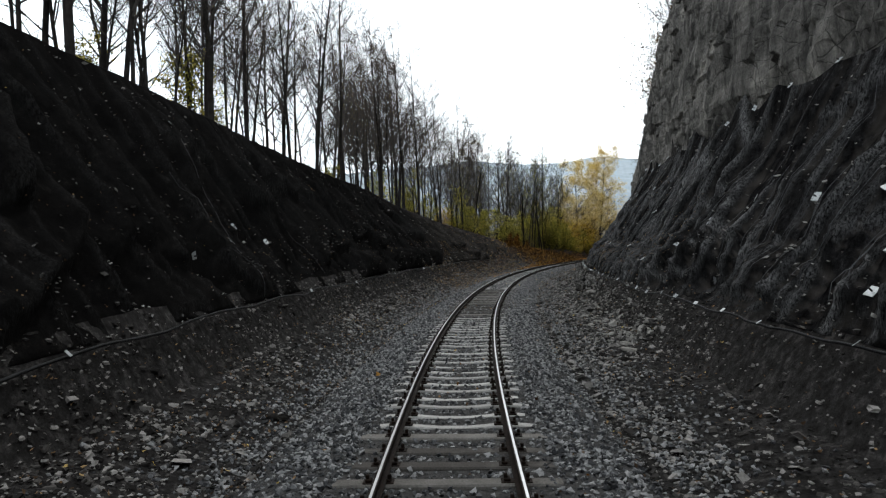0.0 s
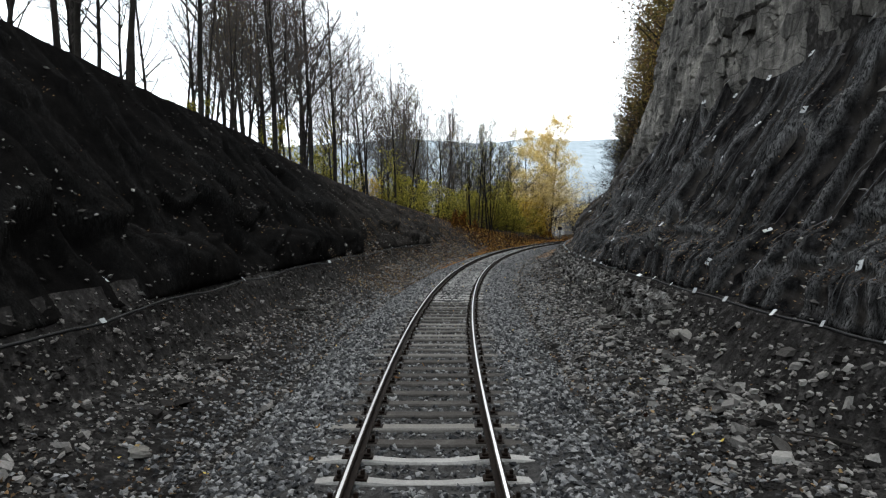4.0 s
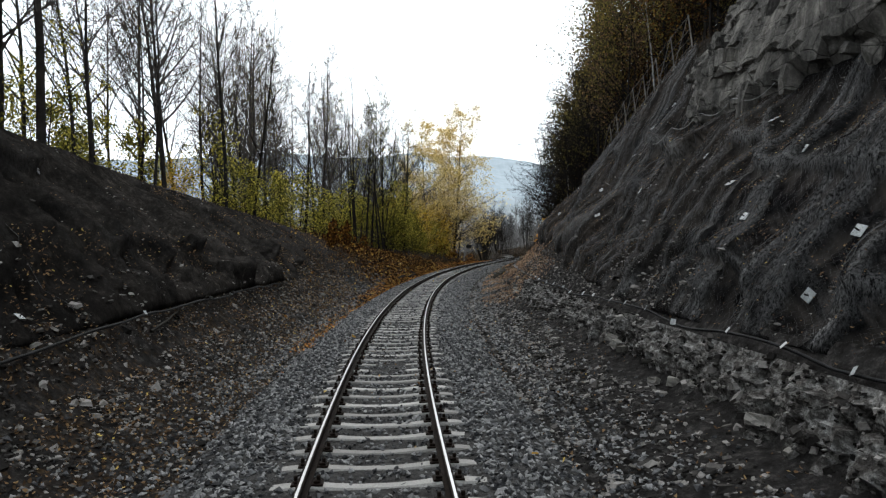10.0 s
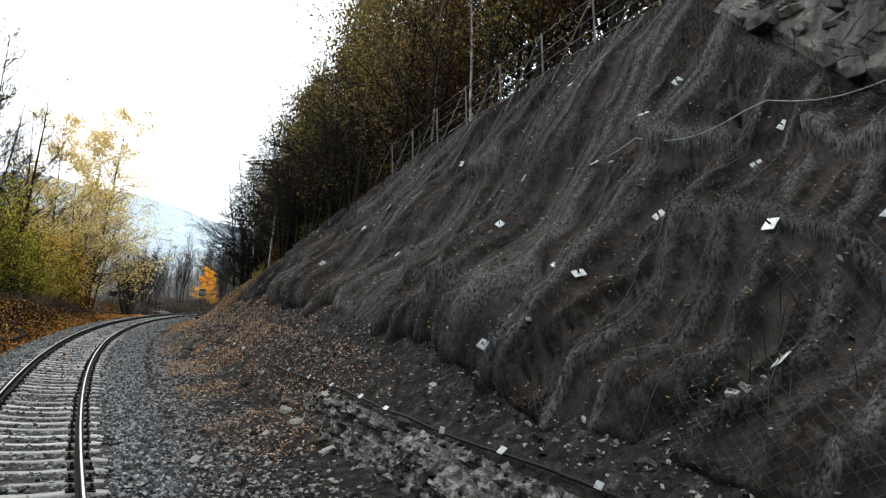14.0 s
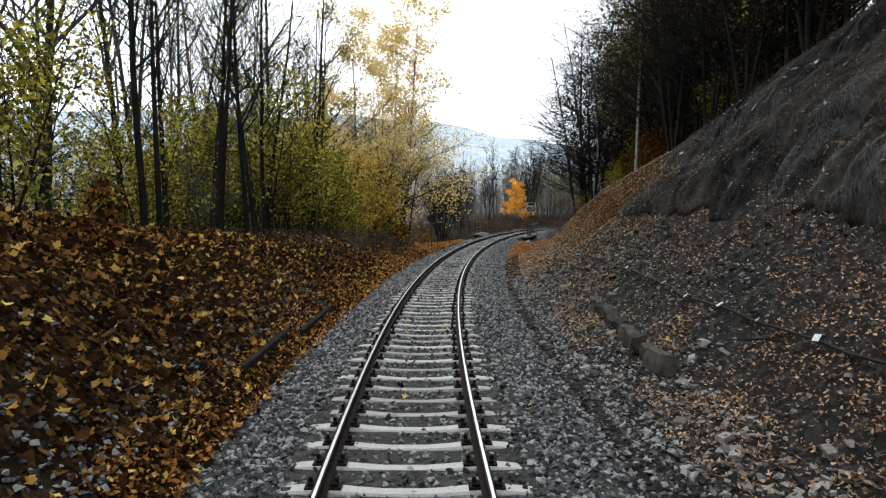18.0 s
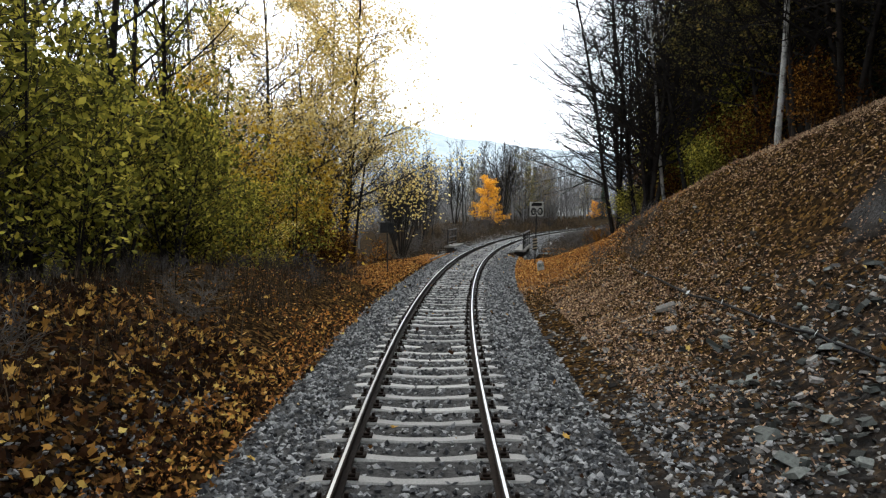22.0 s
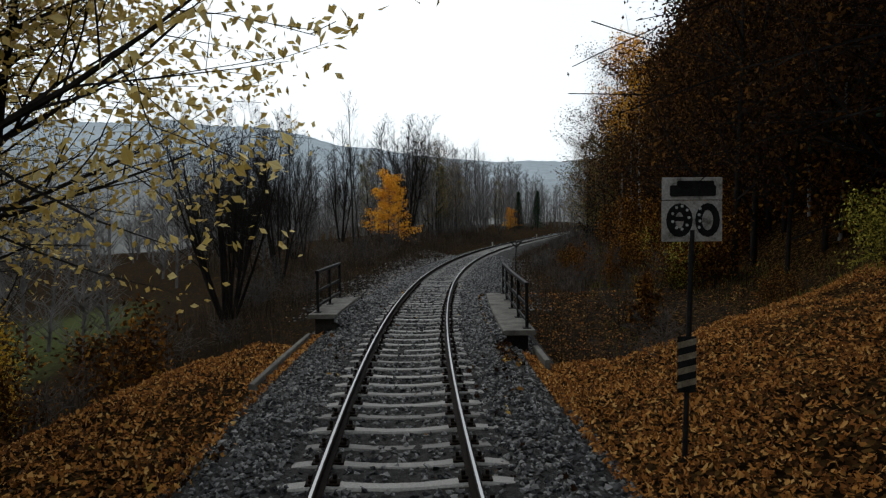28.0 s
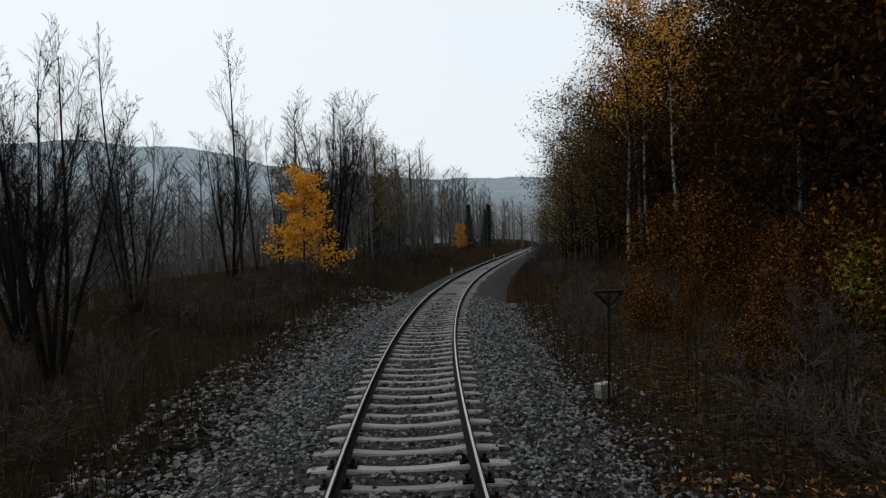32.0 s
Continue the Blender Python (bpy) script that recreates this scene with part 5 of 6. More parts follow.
plant(dark[1], [(97.2, -8.2, 1.0, 15), (101.5, -8.4, 1.05, 200), (105, -7.8, 1.0, 280), (127.6, -7.3, 1.0, 40), (133.2, -7.3, 1.0, 250), (136.2, -9.4, .95, 130), (95, -7.4, 1.0, 10), (112.5, -7.6, .95, 190), (78, -9.0, .9, 260), (99.5, -6.2, .9, 60)])
# undergrowth of young maples and hazels on the left
bush = [tree("young_maple", 200 + i, 5.0 + .9 * i, dict(LEAFY, segs=(7, 4, 2), count=(17, 7), ratio=(.36, .5), lift=(.02, .02, -.01)), M_DARKBARK, radius=.04, stems=(3, 2, 2)[i], leaf=L_GREEN, per=3, spread=.16, size=.075, label="leafy young maple turning olive and yellow", category="tree", group="understorey maples") for i in range(3)]
sp = spread_spots(3, 54, 76, 128, -17, -6.4, .65, 1.1, 1.2) + spread_spots(31, 26, 104, 124, -12, -6.2, .8, 1.3, 1.0) + spread_spots(33, 16, 60, 80, -22, -11.5, .6, 1.0, 1.6)
for i, t in enumerate(bush):
    plant(t, [p for p in sp[i::3] if not (117 < p[0] and p[1] > -6.6) and not (90 < p[0] < 104 and p[1] > -8.4)])
for i, t in enumerate(bush[:2]):
    for s, u, k, a in spread_spots(36 + i, 7, 14, 60, -22, -12.5, .6, .95, 2):
        copy_thing(t, Matrix.Identity(4)).matrix_basis = ride_pose(s, u, float(ground_z(s, u)) - .05, a) @ Matrix.Diagonal((k, k, k, 1))
gold = tree("golden_shrub", 210, 5.0, LEAFY, M_BARK, radius=.035, stems=3, leaf=L_GOLD, per=2, spread=.3, size=.065, label="shrub with golden yellow leaves", category="shrub", group="understorey shrubs")
plant(gold, [(75, -11.8, .62, 0), (120.3, -9.0, 1.55, 120), (127.5, -8.4, .9, 66), (115, -9.6, 1.5, 99), (129, -10.5, .9, 12), (136, -9.6, .7, 45), (127, -9.2, 1.7, 15), (131, -9.8, 1.5, 215)])
sapling = tree("maple_sapling", 220, 1.5, dict(LEAFY, count=(8, 4)), M_BARK, radius=.012, leaf=L_RUST, per=2, spread=.1, size=.085, label="low maple sapling with orange leaves", category="sapling", group="saplings on the leafy bank")
plant(sapling, [(79.5, -5.0, .9, 0), (81, -5.3, 1.1, 50), (82.5, -5.1, .9, 100), (84, -5.4, 1.1, 200), (87, -4.9, .8, 90), (130, 8.2, 1.3, 0), (146, 7.5, 1.2, 30)])
# the tall yellow trees by the bend
yel = tree("yellow_poplar", 300, 20.5, dict(BARE, count=(44, 8, 4), ratio=(.29, .5, .5), angle=(1.0, .8, .8), lift=(.03, .06, .04, .02), **{"from": (.16, .2, .15)}), M_BARK, radius=.16, leaf=L_YELLOW, per=7, spread=.26, size=.085, label="tall slender tree with sparse yellow leaves", category="tree", group="yellow trees by the bend")
plant(yel, [(131.8, -7.3, 1.0, 100), (133.0, -9.0, .95, 140), (126.4, -9.6, .92, 200), (123, -10.5, .6, 90), (133.5, -10.5, .55, 300)])
broad = tree("broad_yellow_tree", 310, 11.5, dict(BARE, count=(16, 7, 5), ratio=(.62, .45, .45), angle=(1.1, .75, .75), lift=(.03, .02, -.02, -.05), **{"from": (.45, .2, .15)}), M_DARKBARK, radius=.17, leaf=L_YELLOW, per=2, spread=.16, size=.055, label="broad dark-limbed tree with thin yellow leaves", category="tree", group="yellow trees by the bend")
plant(broad, [(133.4, -8.6, .95, 20), (128.4, -9.8, 1.0, 200), (136.6, -11.6, .85, 150), (132.2, -7.4, .7, 80)])
# orange maple past the bridge
ora = tree("orange_maple", 400, 5.9, dict(LEAFY, count=(26, 8), ratio=(.36, .45), angle=(1.15, .8), lift=(.02, -.01, -.02), **{"from": (.12, .1)}), M_BARK, radius=.07, leaf=L_ORANGE, per=5, spread=.17, size=.095, label="small bright orange maple with layered branches", category="tree")
plant(ora, [(180.3, -8.8, 1.0, 0), (246, -8.5, .65, 90), (262, -10, .6, 30)])
# bare many-stemmed trees and poles on the left past the bridge
vase = [tree("many_stemmed_tree", 500 + i, 8.4 + .6 * i, dict(BARE, count=(17, 7, 5), ratio=(.3, .5, .5), angle=(.55, .6, .65), lift=(.03, .09, .06, .03), wander=(.05, .12, .16, .18), thin=.0045, slim=.008), M_DARKBARK, radius=.075, stems=12 - 5 * i, fan=1.05 - .1 * i, label="bare many-stemmed tree spreading like a vase", group="bare trees by the stream") for i in range(2)]
plant(vase[0], [(148.2, -8.0, 1.06, 0), (166, -15, 1.0, 70)])
plant(vase[1], [(160, -10, 1.04, 40), (188, -9.2, 1.4, 180), (170, -13, .9, 10), (180, -13, 1.0, 80), (197, -12, 1.2, 20)])
pole = tree("slim_bare_tree", 520, 9.5, dict(BARE, count=(16, 6, 4), ratio=(.24, .5, .5), angle=(.55, .6, .6), thin=.0045, slim=.008, **{"from": (.4, .2, .15)}), M_BARK, radius=.07, lean=.06, label="slim bare tree with a high thin crown", group="bare trees by the stream")
plant(pole, [(164.4, -10, 1.08, 0), (173.5, -9.6, 1.24, 90), (168, -11.5, .8, 200), (178.5, -10.8, .85, 45), (184, -11.5, 1.0, 20), (200, -9.5, 1.2, 120), (206, -12, 1.2, 70), (157, -11.5, .9, 250)])
# forest on the right: dark twiggy hornbeams above the cutting, russet beeches, birches
horn = [tree("hillside_tree", 600 + i, 12 + i, dict(HIGH, segs=(8, 4, 2), count=(24, 9), **{"from": (.08, .15)}), M_DARKBARK, radius=.09, leaf=(L_OLIVE, L_DUN)[i], per=(5, 4)[i], spread=.3, size=.085, label="hillside tree with thin dun and brown leaves", group="hillside forest") for i in range(2)]
sp = spread_spots(65, 9, 204, 256, 6.2, 7.6, .9, 1.2, 3) + spread_spots(63, 16, 200, 250, 7.4, 12.5, 1.1, 1.4, 2.0) + spread_spots(64, 16, 198, 258, -20, -9.5, .6, .95, 2.0) + spread_spots(4, 62, 64, 130, 12.6, 25, .8, 1.3, 1.7) + spread_spots(44, 12, 84, 118, 10.8, 13.5, .7, .95, 1.6) + spread_spots(58, 14, 66, 112, 15, 24, .9, 1.2, 2.6)
for i, t in enumerate(horn):
    plant(t, sp[i::2])
grey = tree("bare_tree", 630, 13.0, dict(BARE, count=(30, 9, 5), ratio=(.38, .5, .5), angle=(1.1, .7, .7), lift=(.02, .03, .0, -.02), thin=.005, slim=.0085, **{"from": (.15, .15, .15)}), M_DARKBARK, radius=.085, stems=3, label="grey bare tree with spreading twigs", group="hillside forest")
plant(grey, [(107.5, 9.6, .95, 15), (104.5, 10.2, .9, 140), (101, 10.4, .9, 250), (97.5, 11, .9, 60), (94, 11.2, .85, 200), (126.2, 6.9, 1.25, 0), (124.8, 7.6, 1.25, 120), (121.0, 8.8, 1.2, 260), (115, 10.2, 1.1, 310), (122.8, 7.6, 1.2, 200), (110.5, 11.4, 1.1, 190), (127.4, 7.6, .95, 80), (117, 10.0, 1.15, 200), (127.8, 9.6, .95, 150), (113, 10.6, 1.1, 40), (38, 11.5, .6, 0), (30, 11, .55, 60), (46, 12, .6, 100), (21, 11, .6, 33), (54, 12.5, .7, 10), (14, 11, .5, 77)])
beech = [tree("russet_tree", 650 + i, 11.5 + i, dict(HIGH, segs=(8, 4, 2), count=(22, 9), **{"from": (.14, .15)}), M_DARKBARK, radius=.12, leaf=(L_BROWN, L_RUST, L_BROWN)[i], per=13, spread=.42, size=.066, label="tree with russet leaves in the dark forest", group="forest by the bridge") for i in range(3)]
sp = spread_spots(52, 12, 72, 112, 13.6, 18, .7, 1.0, 1.8) + spread_spots(5, 34, 128, 158, 10.8, 24, .8, 1.2, 1.9) + spread_spots(55, 30, 158, 240, 13.2, 26, .9, 1.3, 1.9) + spread_spots(53, 16, 184, 240, 11.2, 16, 1.1, 1.45, 1.9)
for i, t in enumerate(beech):
    plant(t, sp[i::3])
underwood = [tree("forest_shrub", 680 + i, 3.6, dict(LEAFY, segs=(5, 3, 2), count=(12, 6)), M_DARKBARK, radius=.03, stems=3, leaf=(L_RUST, L_GREEN)[i], per=5, spread=.28, size=.08, label=("orange-leaved shrub under the forest trees", "green-leaved shrub at the edge of the wood")[i], category="shrub", group="forest edge shrubs") for i in range(2)]
plant(underwood[0], spread_spots(66, 8, 112, 128, 8.8, 11.5, .5, .9, 1.4) + spread_spots(6, 30, 128, 200, 10.5, 19, .6, 1.3, 1.3) + spread_spots(61, 12, 140, 172, 9.2, 12, .35, .9, 1.6) + spread_spots(68, 14, 146, 170, 6.2, 9.4, .2, .42, 1.2) + spread_spots(62, 14, 125, 141, -12.5, -7.6, .5, 1.0, 1.2) + [(127, -7.2, .8, 10), (130.5, -7.6, .9, 130), (133.5, -7.4, .6, 250)])
plant(underwood[1], spread_spots(67, 11, 119, 131, 9.4, 12.5, .7, 1.25, 1.3) + [(125.2, 7.2, .55, 0), (119, 8.6, .55, 50), (133.5, 9.8, .4, 70), (108, 11.5, .7, 20), (137, 10.4, .5, 140), (150, 9.8, .6, 60), (158, 10.6, .6, 300)])
dense = tree("forest_tree", 690, 12.5, dict(HIGH, segs=(8, 4, 2), count=(22, 9), **{"from": (.1, .1)}), M_DARKBARK, radius=.13, leaf=L_BROWN, per=10, spread=.5, size=.12, label="dense brown tree deep in the forest, shade in its leaf colour", group="forest by the bridge")
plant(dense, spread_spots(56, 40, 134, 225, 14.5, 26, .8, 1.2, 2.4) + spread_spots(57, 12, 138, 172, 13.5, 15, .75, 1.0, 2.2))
tall = tree("hillside_tree", 640, 15.0, dict(HIGH, segs=(8, 4, 3), count=(26, 10), ratio=(.36, .5), **{"from": (.15, .1)}), M_BARK, radius=.11, leaf=L_OLIVE, per=13, spread=.3, size=.08, label="tall twiggy hillside tree with dull olive leaves", group="hillside forest")
plant(tall, [(114.5, 10.2, .62, 15), (119.5, 10.4, .7, 95), (123.5, 10.2, .66, 170), (127.5, 10.6, .7, 230), (121.5, 12.5, .8, 290), (125.6, 12.8, .8, 40), (116.5, 10.8, 1.0, 33), (113.4, 11.2, 1.05, 77), (118.5, 11.0, .95, 150), (96, 12.6, 1.0, 0), (100, 12.0, 1.05, 60), (104, 12.2, 1.0, 120), (108, 12.4, 1.0, 200), (112, 13.6, 1.05, 20), (90, 13.4, 1.0, 240), (84, 14, 1.05, 300), (78, 14.4, 1.0, 10), (72.5, 14.6, 1.0, 70)])
birch = tree("birch", 700, 13.0, dict(LEAFY, count=(14, 7), ratio=(.24, .5), angle=(.7, .7), **{"from": (.45, .15)}), M_BIRCH, radius=.1, lean=.05, leaf=L_ORANGE, per=4, spread=.25, size=.075, label="white-trunked birch with golden leaves", group="birches")
plant(birch, [(194, 11.0, 1.5, 0), (191, 12.0, 1.35, 90), (197, 12.2, 1.45, 200), (183, 12.4, 1.2, 140), (172, 15, 1.0, 30), (166, 16.5, .9, 160), (160, 17, 1.0, 280), (176, 17, 1.0, 100)])
white = tree("birch", 710, 11.5, dict(THIN, count=(10, 6), ratio=(.25, .5), **{"from": (.5, .2)}), M_BIRCH, radius=.08, lean=.12, label="bare leaning birch with a white trunk", group="birches")
plant(white, [(122.5, 8.2, 1.0, 110), (113.6, 9.0, 1.2, 190), (103, 13.2, .9, 170), (90, 14, .9, 10), (84, 13.5, .9, 100), (146, 14, .9, 180), (152, 15.5, 1.0, 160)])
thick = [tree("bare_shrub", 750 + i, 4.2, dict(BARE, segs=(5, 3, 2, 1), count=(9, 4, 3), ratio=(.4, .5, .5), wander=(.1, .2, .25, .3)), M_BARK, radius=.03, stems=5, twig=M_TWIG, label="dense thicket of bare dark stems", category="shrub", group="thickets by the stream") for i in range(2)]
sp = spread_spots(18, 15, 152, 236, -19, -8.2, .5, .9, 1.7) + spread_spots(19, 14, 126, 146, -20, -12.5, .8, 1.2, 2.0) + spread_spots(20, 14, 140, 200, 5.5, 9, .3, .55, 1.6) + spread_spots(22, 22, 146, 205, -9.5, -4.8, .3, .6, 1.1) + spread_spots(23, 24, 205, 300, -14, -5.5, .6, 1.1, 2) + spread_spots(28, 22, 212, 262, 2.9, 6.0, .45, .8, 1.3) + spread_spots(25, 26, 97, 130, -15, -7.2, .6, 1.1, 1.3)
plant(thick[0], sp[::2])
plant(thick[1], sp[1::2])
backwood = spruce("spruce", 810, 15.0, "tall dark spruce deep in the forest")
plant(backwood, spread_spots(59, 26, 118, 180, 15, 24, .8, 1.2, 2.4) + spread_spots(60, 10, 70, 116, 19, 26, .9, 1.2, 3))
conif = spruce("spruce", 800, 9.0, "dark green spruce among the far bare trees")
plant(conif, [(224, -15, 1.1, 70), (252, -8, .8, 30), (258, 7.5, .9, 0), (264, 9, 1.1, 50), (268, -6.5, .9, 40), (276, -8, .8, 80), (300, 3, 1.0, 10), (238, -16, 1.1, 60)])
# far woods that close the view along the line and down the valley
L = Limbs()
rnd = random.Random(90)
for s, u, k, a in spread_spots(8, 170, 186, 330, -60, -9.5, .7, 1.2, 2.2) + spread_spots(9, 60, 225, 340, 7, 34, .8, 1.2, 2.2) + spread_spots(10, 60, 128, 190, -70, -34, .6, 1.0, 3) + spread_spots(12, 40, 300, 345, -12, 9, .6, 1.0, 1.8) + spread_spots(27, 80, 188, 300, -18, -8.2, .8, 1.05, 1.6) + spread_spots(13, 150, 138, 235, -46, -13, .3, .65, 1.6):
    o = Vector(spot(s, u, float(ground_z(s, u)) - .2))
    hgt = 12.5 * k
    top = o + Vector((rnd.uniform(-.6, .6), rnd.uniform(-.6, .6), hgt))
    L.tube([o, o.lerp(top, .5), top], [.1, .07, .015], 4)
    for _ in range(34):
        t = rnd.uniform(.12, .97)
        p = o.lerp(top, t)
        b = rnd.uniform(0, 6.28)
        q = p + Vector((math.cos(b), math.sin(b), rnd.uniform(.5, 1.3))) * (hgt * .2 * (1.15 - t) + .3)
        L.tube([p, q], [.028, .012], 3)
        for _ in range(3):
            w = p.lerp(q, rnd.uniform(.3, 1))
            L.tube([w, w + Vector((rnd.uniform(-1, 1), rnd.uniform(-1, 1), rnd.uniform(.2, 1))) * .7], [.014, .007], 3)
# bark paled so that the distance haze lies in its colour
M_FARTWIG = surface("hazed_far_bark", [(0.3, (0.12, 0.112, 0.108)), (0.7, (0.26, 0.245, 0.235))], 3, 25)
tagged(piece("far_woods", L.v, L.f, M_FARTWIG), "bare woods far along the line, haze in their colour", "woods", kind="stuff")

# ---------------------------------------------------------------- fallen leaves


LOBED = ((-.9, .05), (-.5, .3), (-.6, .8), (.0, .6), (.4, .95), (.6, .45), (1.05, .0), (.55, -.5), (.4, -.95), (.0, -.58), (-.6, -.75), (-.5, -.25))
OVAL = ((-1.0, .0), (-.2, .52), (.55, .4), (1.1, .0), (.5, -.42), (-.25, -.5))


def leaf_scatter(name, s, u, z, size, mat, label, seed, parent=None, outline=OVAL, tilt=.5, pile=.0):
    g = np.random.default_rng(seed)
    n = len(s)
    c = spot(s, u, z + pile * g.random(n) ** 1.5 * np.clip((np.abs(u) - 2.6) / .6, 0, 1))
    yaw = g.uniform(0, 6.28, n)
    tx, ty = g.normal(0, tilt, n), g.normal(0, tilt, n)
    a = np.stack([np.cos(yaw), np.sin(yaw), tx], -1)
    b = np.stack([-np.sin(yaw), np.cos(yaw), ty], -1)
    a /= np.linalg.norm(a, axis=1, keepdims=True)
    b -= a * np.sum(a * b, 1, keepdims=True)
    b /= np.linalg.norm(b, axis=1, keepdims=True)
    sz = (size * g.uniform(.55, 1.3, n))[:, None]
    up = np.array([0, 0, 1.0])
    v = np.stack([c + a * (sz * x) + b * (sz * y) + up * (sz * (.3 * (x * x + y * y) - .05)) for x, y in outline], 1).reshape(-1, 3)
    v = v + g.normal(0, 1, v.shape) * np.repeat(sz, len(outline), 0) * np.array([.1, .1, .2])
    m = len(outline)
    f = np.arange(n * m).reshape(-1, m)
    return tagged(piece(name, v, f, mat, parent), label, "leaves", kind="stuff")


g = np.random.default_rng(51)


def litter(n, s0, s1, u0, u1, clump=0.0, power=1.0):
    s, u = g.uniform(s0, s1, n), u0 + (u1 - u0) * g.random(n) ** power
    keep = fbm(s * .6, u * .9, 3, 14) + g.uniform(-.4, .4, n) > clump
    return s[keep], u[keep]


def on_ground(s, u):
    return np.where(np.abs(u) < 2.75, np.maximum(bed_z(u) + .03, np.where(np.abs(u) > 2.2, ground_z(s, u), -9)), ground_z(s, u)) + .015 + g.uniform(0, .04, len(s))


def pack(*packs):
    return np.concatenate([p[0] for p in packs]), np.concatenate([p[1] for p in packs])


s, u = pack(litter(25000, 82, 105, -2.3, -7.5, -.3, 1.2), litter(1500, 103, 118, -2.6, -8, .1, 1.2), litter(1500, 118, 132, -2.6, -8, .0, 1.2), litter(2600, 70, 130, -1.95, -2.7, -.3), litter(700, 84, 150, -2.0, 2.2, .2), litter(400, 66, 80, -2.5, -6.5, .2), litter(500, 134, 146, 1.7, 2.1, -.5), litter(700, 88, 108, 3.4, 7.6, .1), litter(260, 0, 84, -3.2, 3.2, .3))
s = s + np.where((s < 92) & (u < -2.6), g.normal(1, 3, len(s)), 0)
leaf_scatter("maple_leaves", s, u, on_ground(s, u), np.where(u < -2.6, .058, .046), L_MAPLE, "fallen orange and yellow maple leaves lying thickly", 61, outline=LOBED, tilt=.8, pile=.26)
s, u = pack(litter(80000, 109, 136.2, 2.3, 10.5, -.35, 1.25), litter(7000, 135.5, 139, 4.6, 11, -.3), litter(6000, 138, 150, 3.2, 11, .05), litter(29000, 118, 139.2, -2.3, -7.0, -.45, 1.1), litter(2500, 104, 119, -2.3, -6.0, -.1), litter(5000, 74, 112, -2.05, -2.8, -.4), litter(900, 56, 76, -2.05, -2.7, .0))
s = s + np.where((s < 118) & (u > 0), g.normal(-2, 4, len(s)), 0)
keep = ~((s + g.normal(0, 2, len(s)) < 117) & (u > 0) & (u < 3.0))
s, u = s[keep], u[keep]
tan = (s + g.normal(0, 3, len(s)) < 119) & (u > 0)
z = on_ground(s, u)
leaf_scatter("beech_leaves", s[~tan], u[~tan], z[~tan], .038, L_BEECH, "fallen orange-brown beech leaves covering the bank", 63, tilt=.7, pile=.06)
s, u = pack((s[tan], u[tan]), litter(30000, 78, 113, 3.0, 8.6, -.05), litter(9000, 70, 90, 3.0, 6.0, .0))
leaf_scatter("tan_leaves", s, u, on_ground(s, u), .029, L_TAN, "dull tan leaves strewn over the rubble bank", 64, tilt=.6, pile=.04)
s, u = pack(litter(12000, 66, 134, -2.3, -8.5, -.1, 1.2), litter(5500, 2, 77, -2.3, -5.0, -.1), litter(17000, 44, 80, -2.3, -6.0, -.15), litter(7000, 64, 84, -3.2, -8.6, -.1), litter(4500, 2, 80, 2.2, 5.4, 0), litter(7000, 72, 114, 2.6, 8.6, -.05), litter(4500, 146, 200, 4.0, 15, -.1), litter(4000, 128, 175, -2.5, -8, -.1), litter(2500, 0, 150, -2.2, 2.4, .2))
leaf_scatter("leaf_litter", s, u, on_ground(s, u), .028, L_LITTER, "small brown leaf litter on the ground", 62)

# leaves caught on the netting, in drifts
for G, net, s0, s1, n, lim in ((GR, net_right, 20, 105, 46000, -.05), (GL, net_left, 4, 75, 6000, .05)):
    s, w = g.uniform(s0, s1, n), g.beta(1, 1.2, n)
    w = np.where(w < net_foot(s) + .02, w + net_foot(s), w) if G is GR else w
    keep = fbm(s * .5, w * 5, 3, 24) + .15 * np.clip((s - 50) / 25, -1, 1) + g.uniform(-.35, .35, n) > lim
    P = np.array([on_net(G, a, b) for a, b in zip(s[keep], np.clip(w[keep], 0, 1))])
    Q = np.array([on_net(G, a, b) for a, b in zip(s[keep], np.clip(w[keep] + .03, 0, 1))])
    flat = (Q[:, 2] - P[:, 2]) < 1.15 * np.abs(Q[:, 1] - P[:, 1])
    P = P[flat | (g.random(len(P)) < .12)]
    leaf_scatter("caught_leaves", P[:, 0], P[:, 1] - .05 * np.sign(P[:, 1]), P[:, 2] + .05, .019, L_LITTER, "small dead leaves caught on the netting", 66)

# ---------------------------------------------------------------- dead grass, stalks and brambles
def blades(n, s, u, z, h, lean, seed, mat, name, label):
    g2 = np.random.default_rng(seed)
    c = spot(s, u, z - .03)
    a = g2.uniform(0, 6.28, n)
    d = np.stack([np.cos(a), np.sin(a), np.zeros(n)], -1)
    w = np.stack([-np.sin(a), np.cos(a), np.zeros(n)], -1) * g2.uniform(.004, .009, n)[:, None]
    h = h * g2.uniform(.5, 1.3, n)
    l = (lean * g2.uniform(.1, 1.2, n) * h)[:, None]
    m = c + d * l * .35 + np.array([0, 0, 1]) * (h * .6)[:, None]
    t = c + d * l + np.array([0, 0, 1]) * h[:, None]
    v = np.stack([c - w, c + w, m + w * .8, m - w * .8, t], 1).reshape(-1, 3)
    k = np.arange(n) * 5
    f = [(i, i + 1, i + 2, i + 3) for i in k] + [(i + 3, i + 2, i + 4) for i in k]
    return tagged(piece(name, v, f, mat), label, "weeds", kind="stuff")


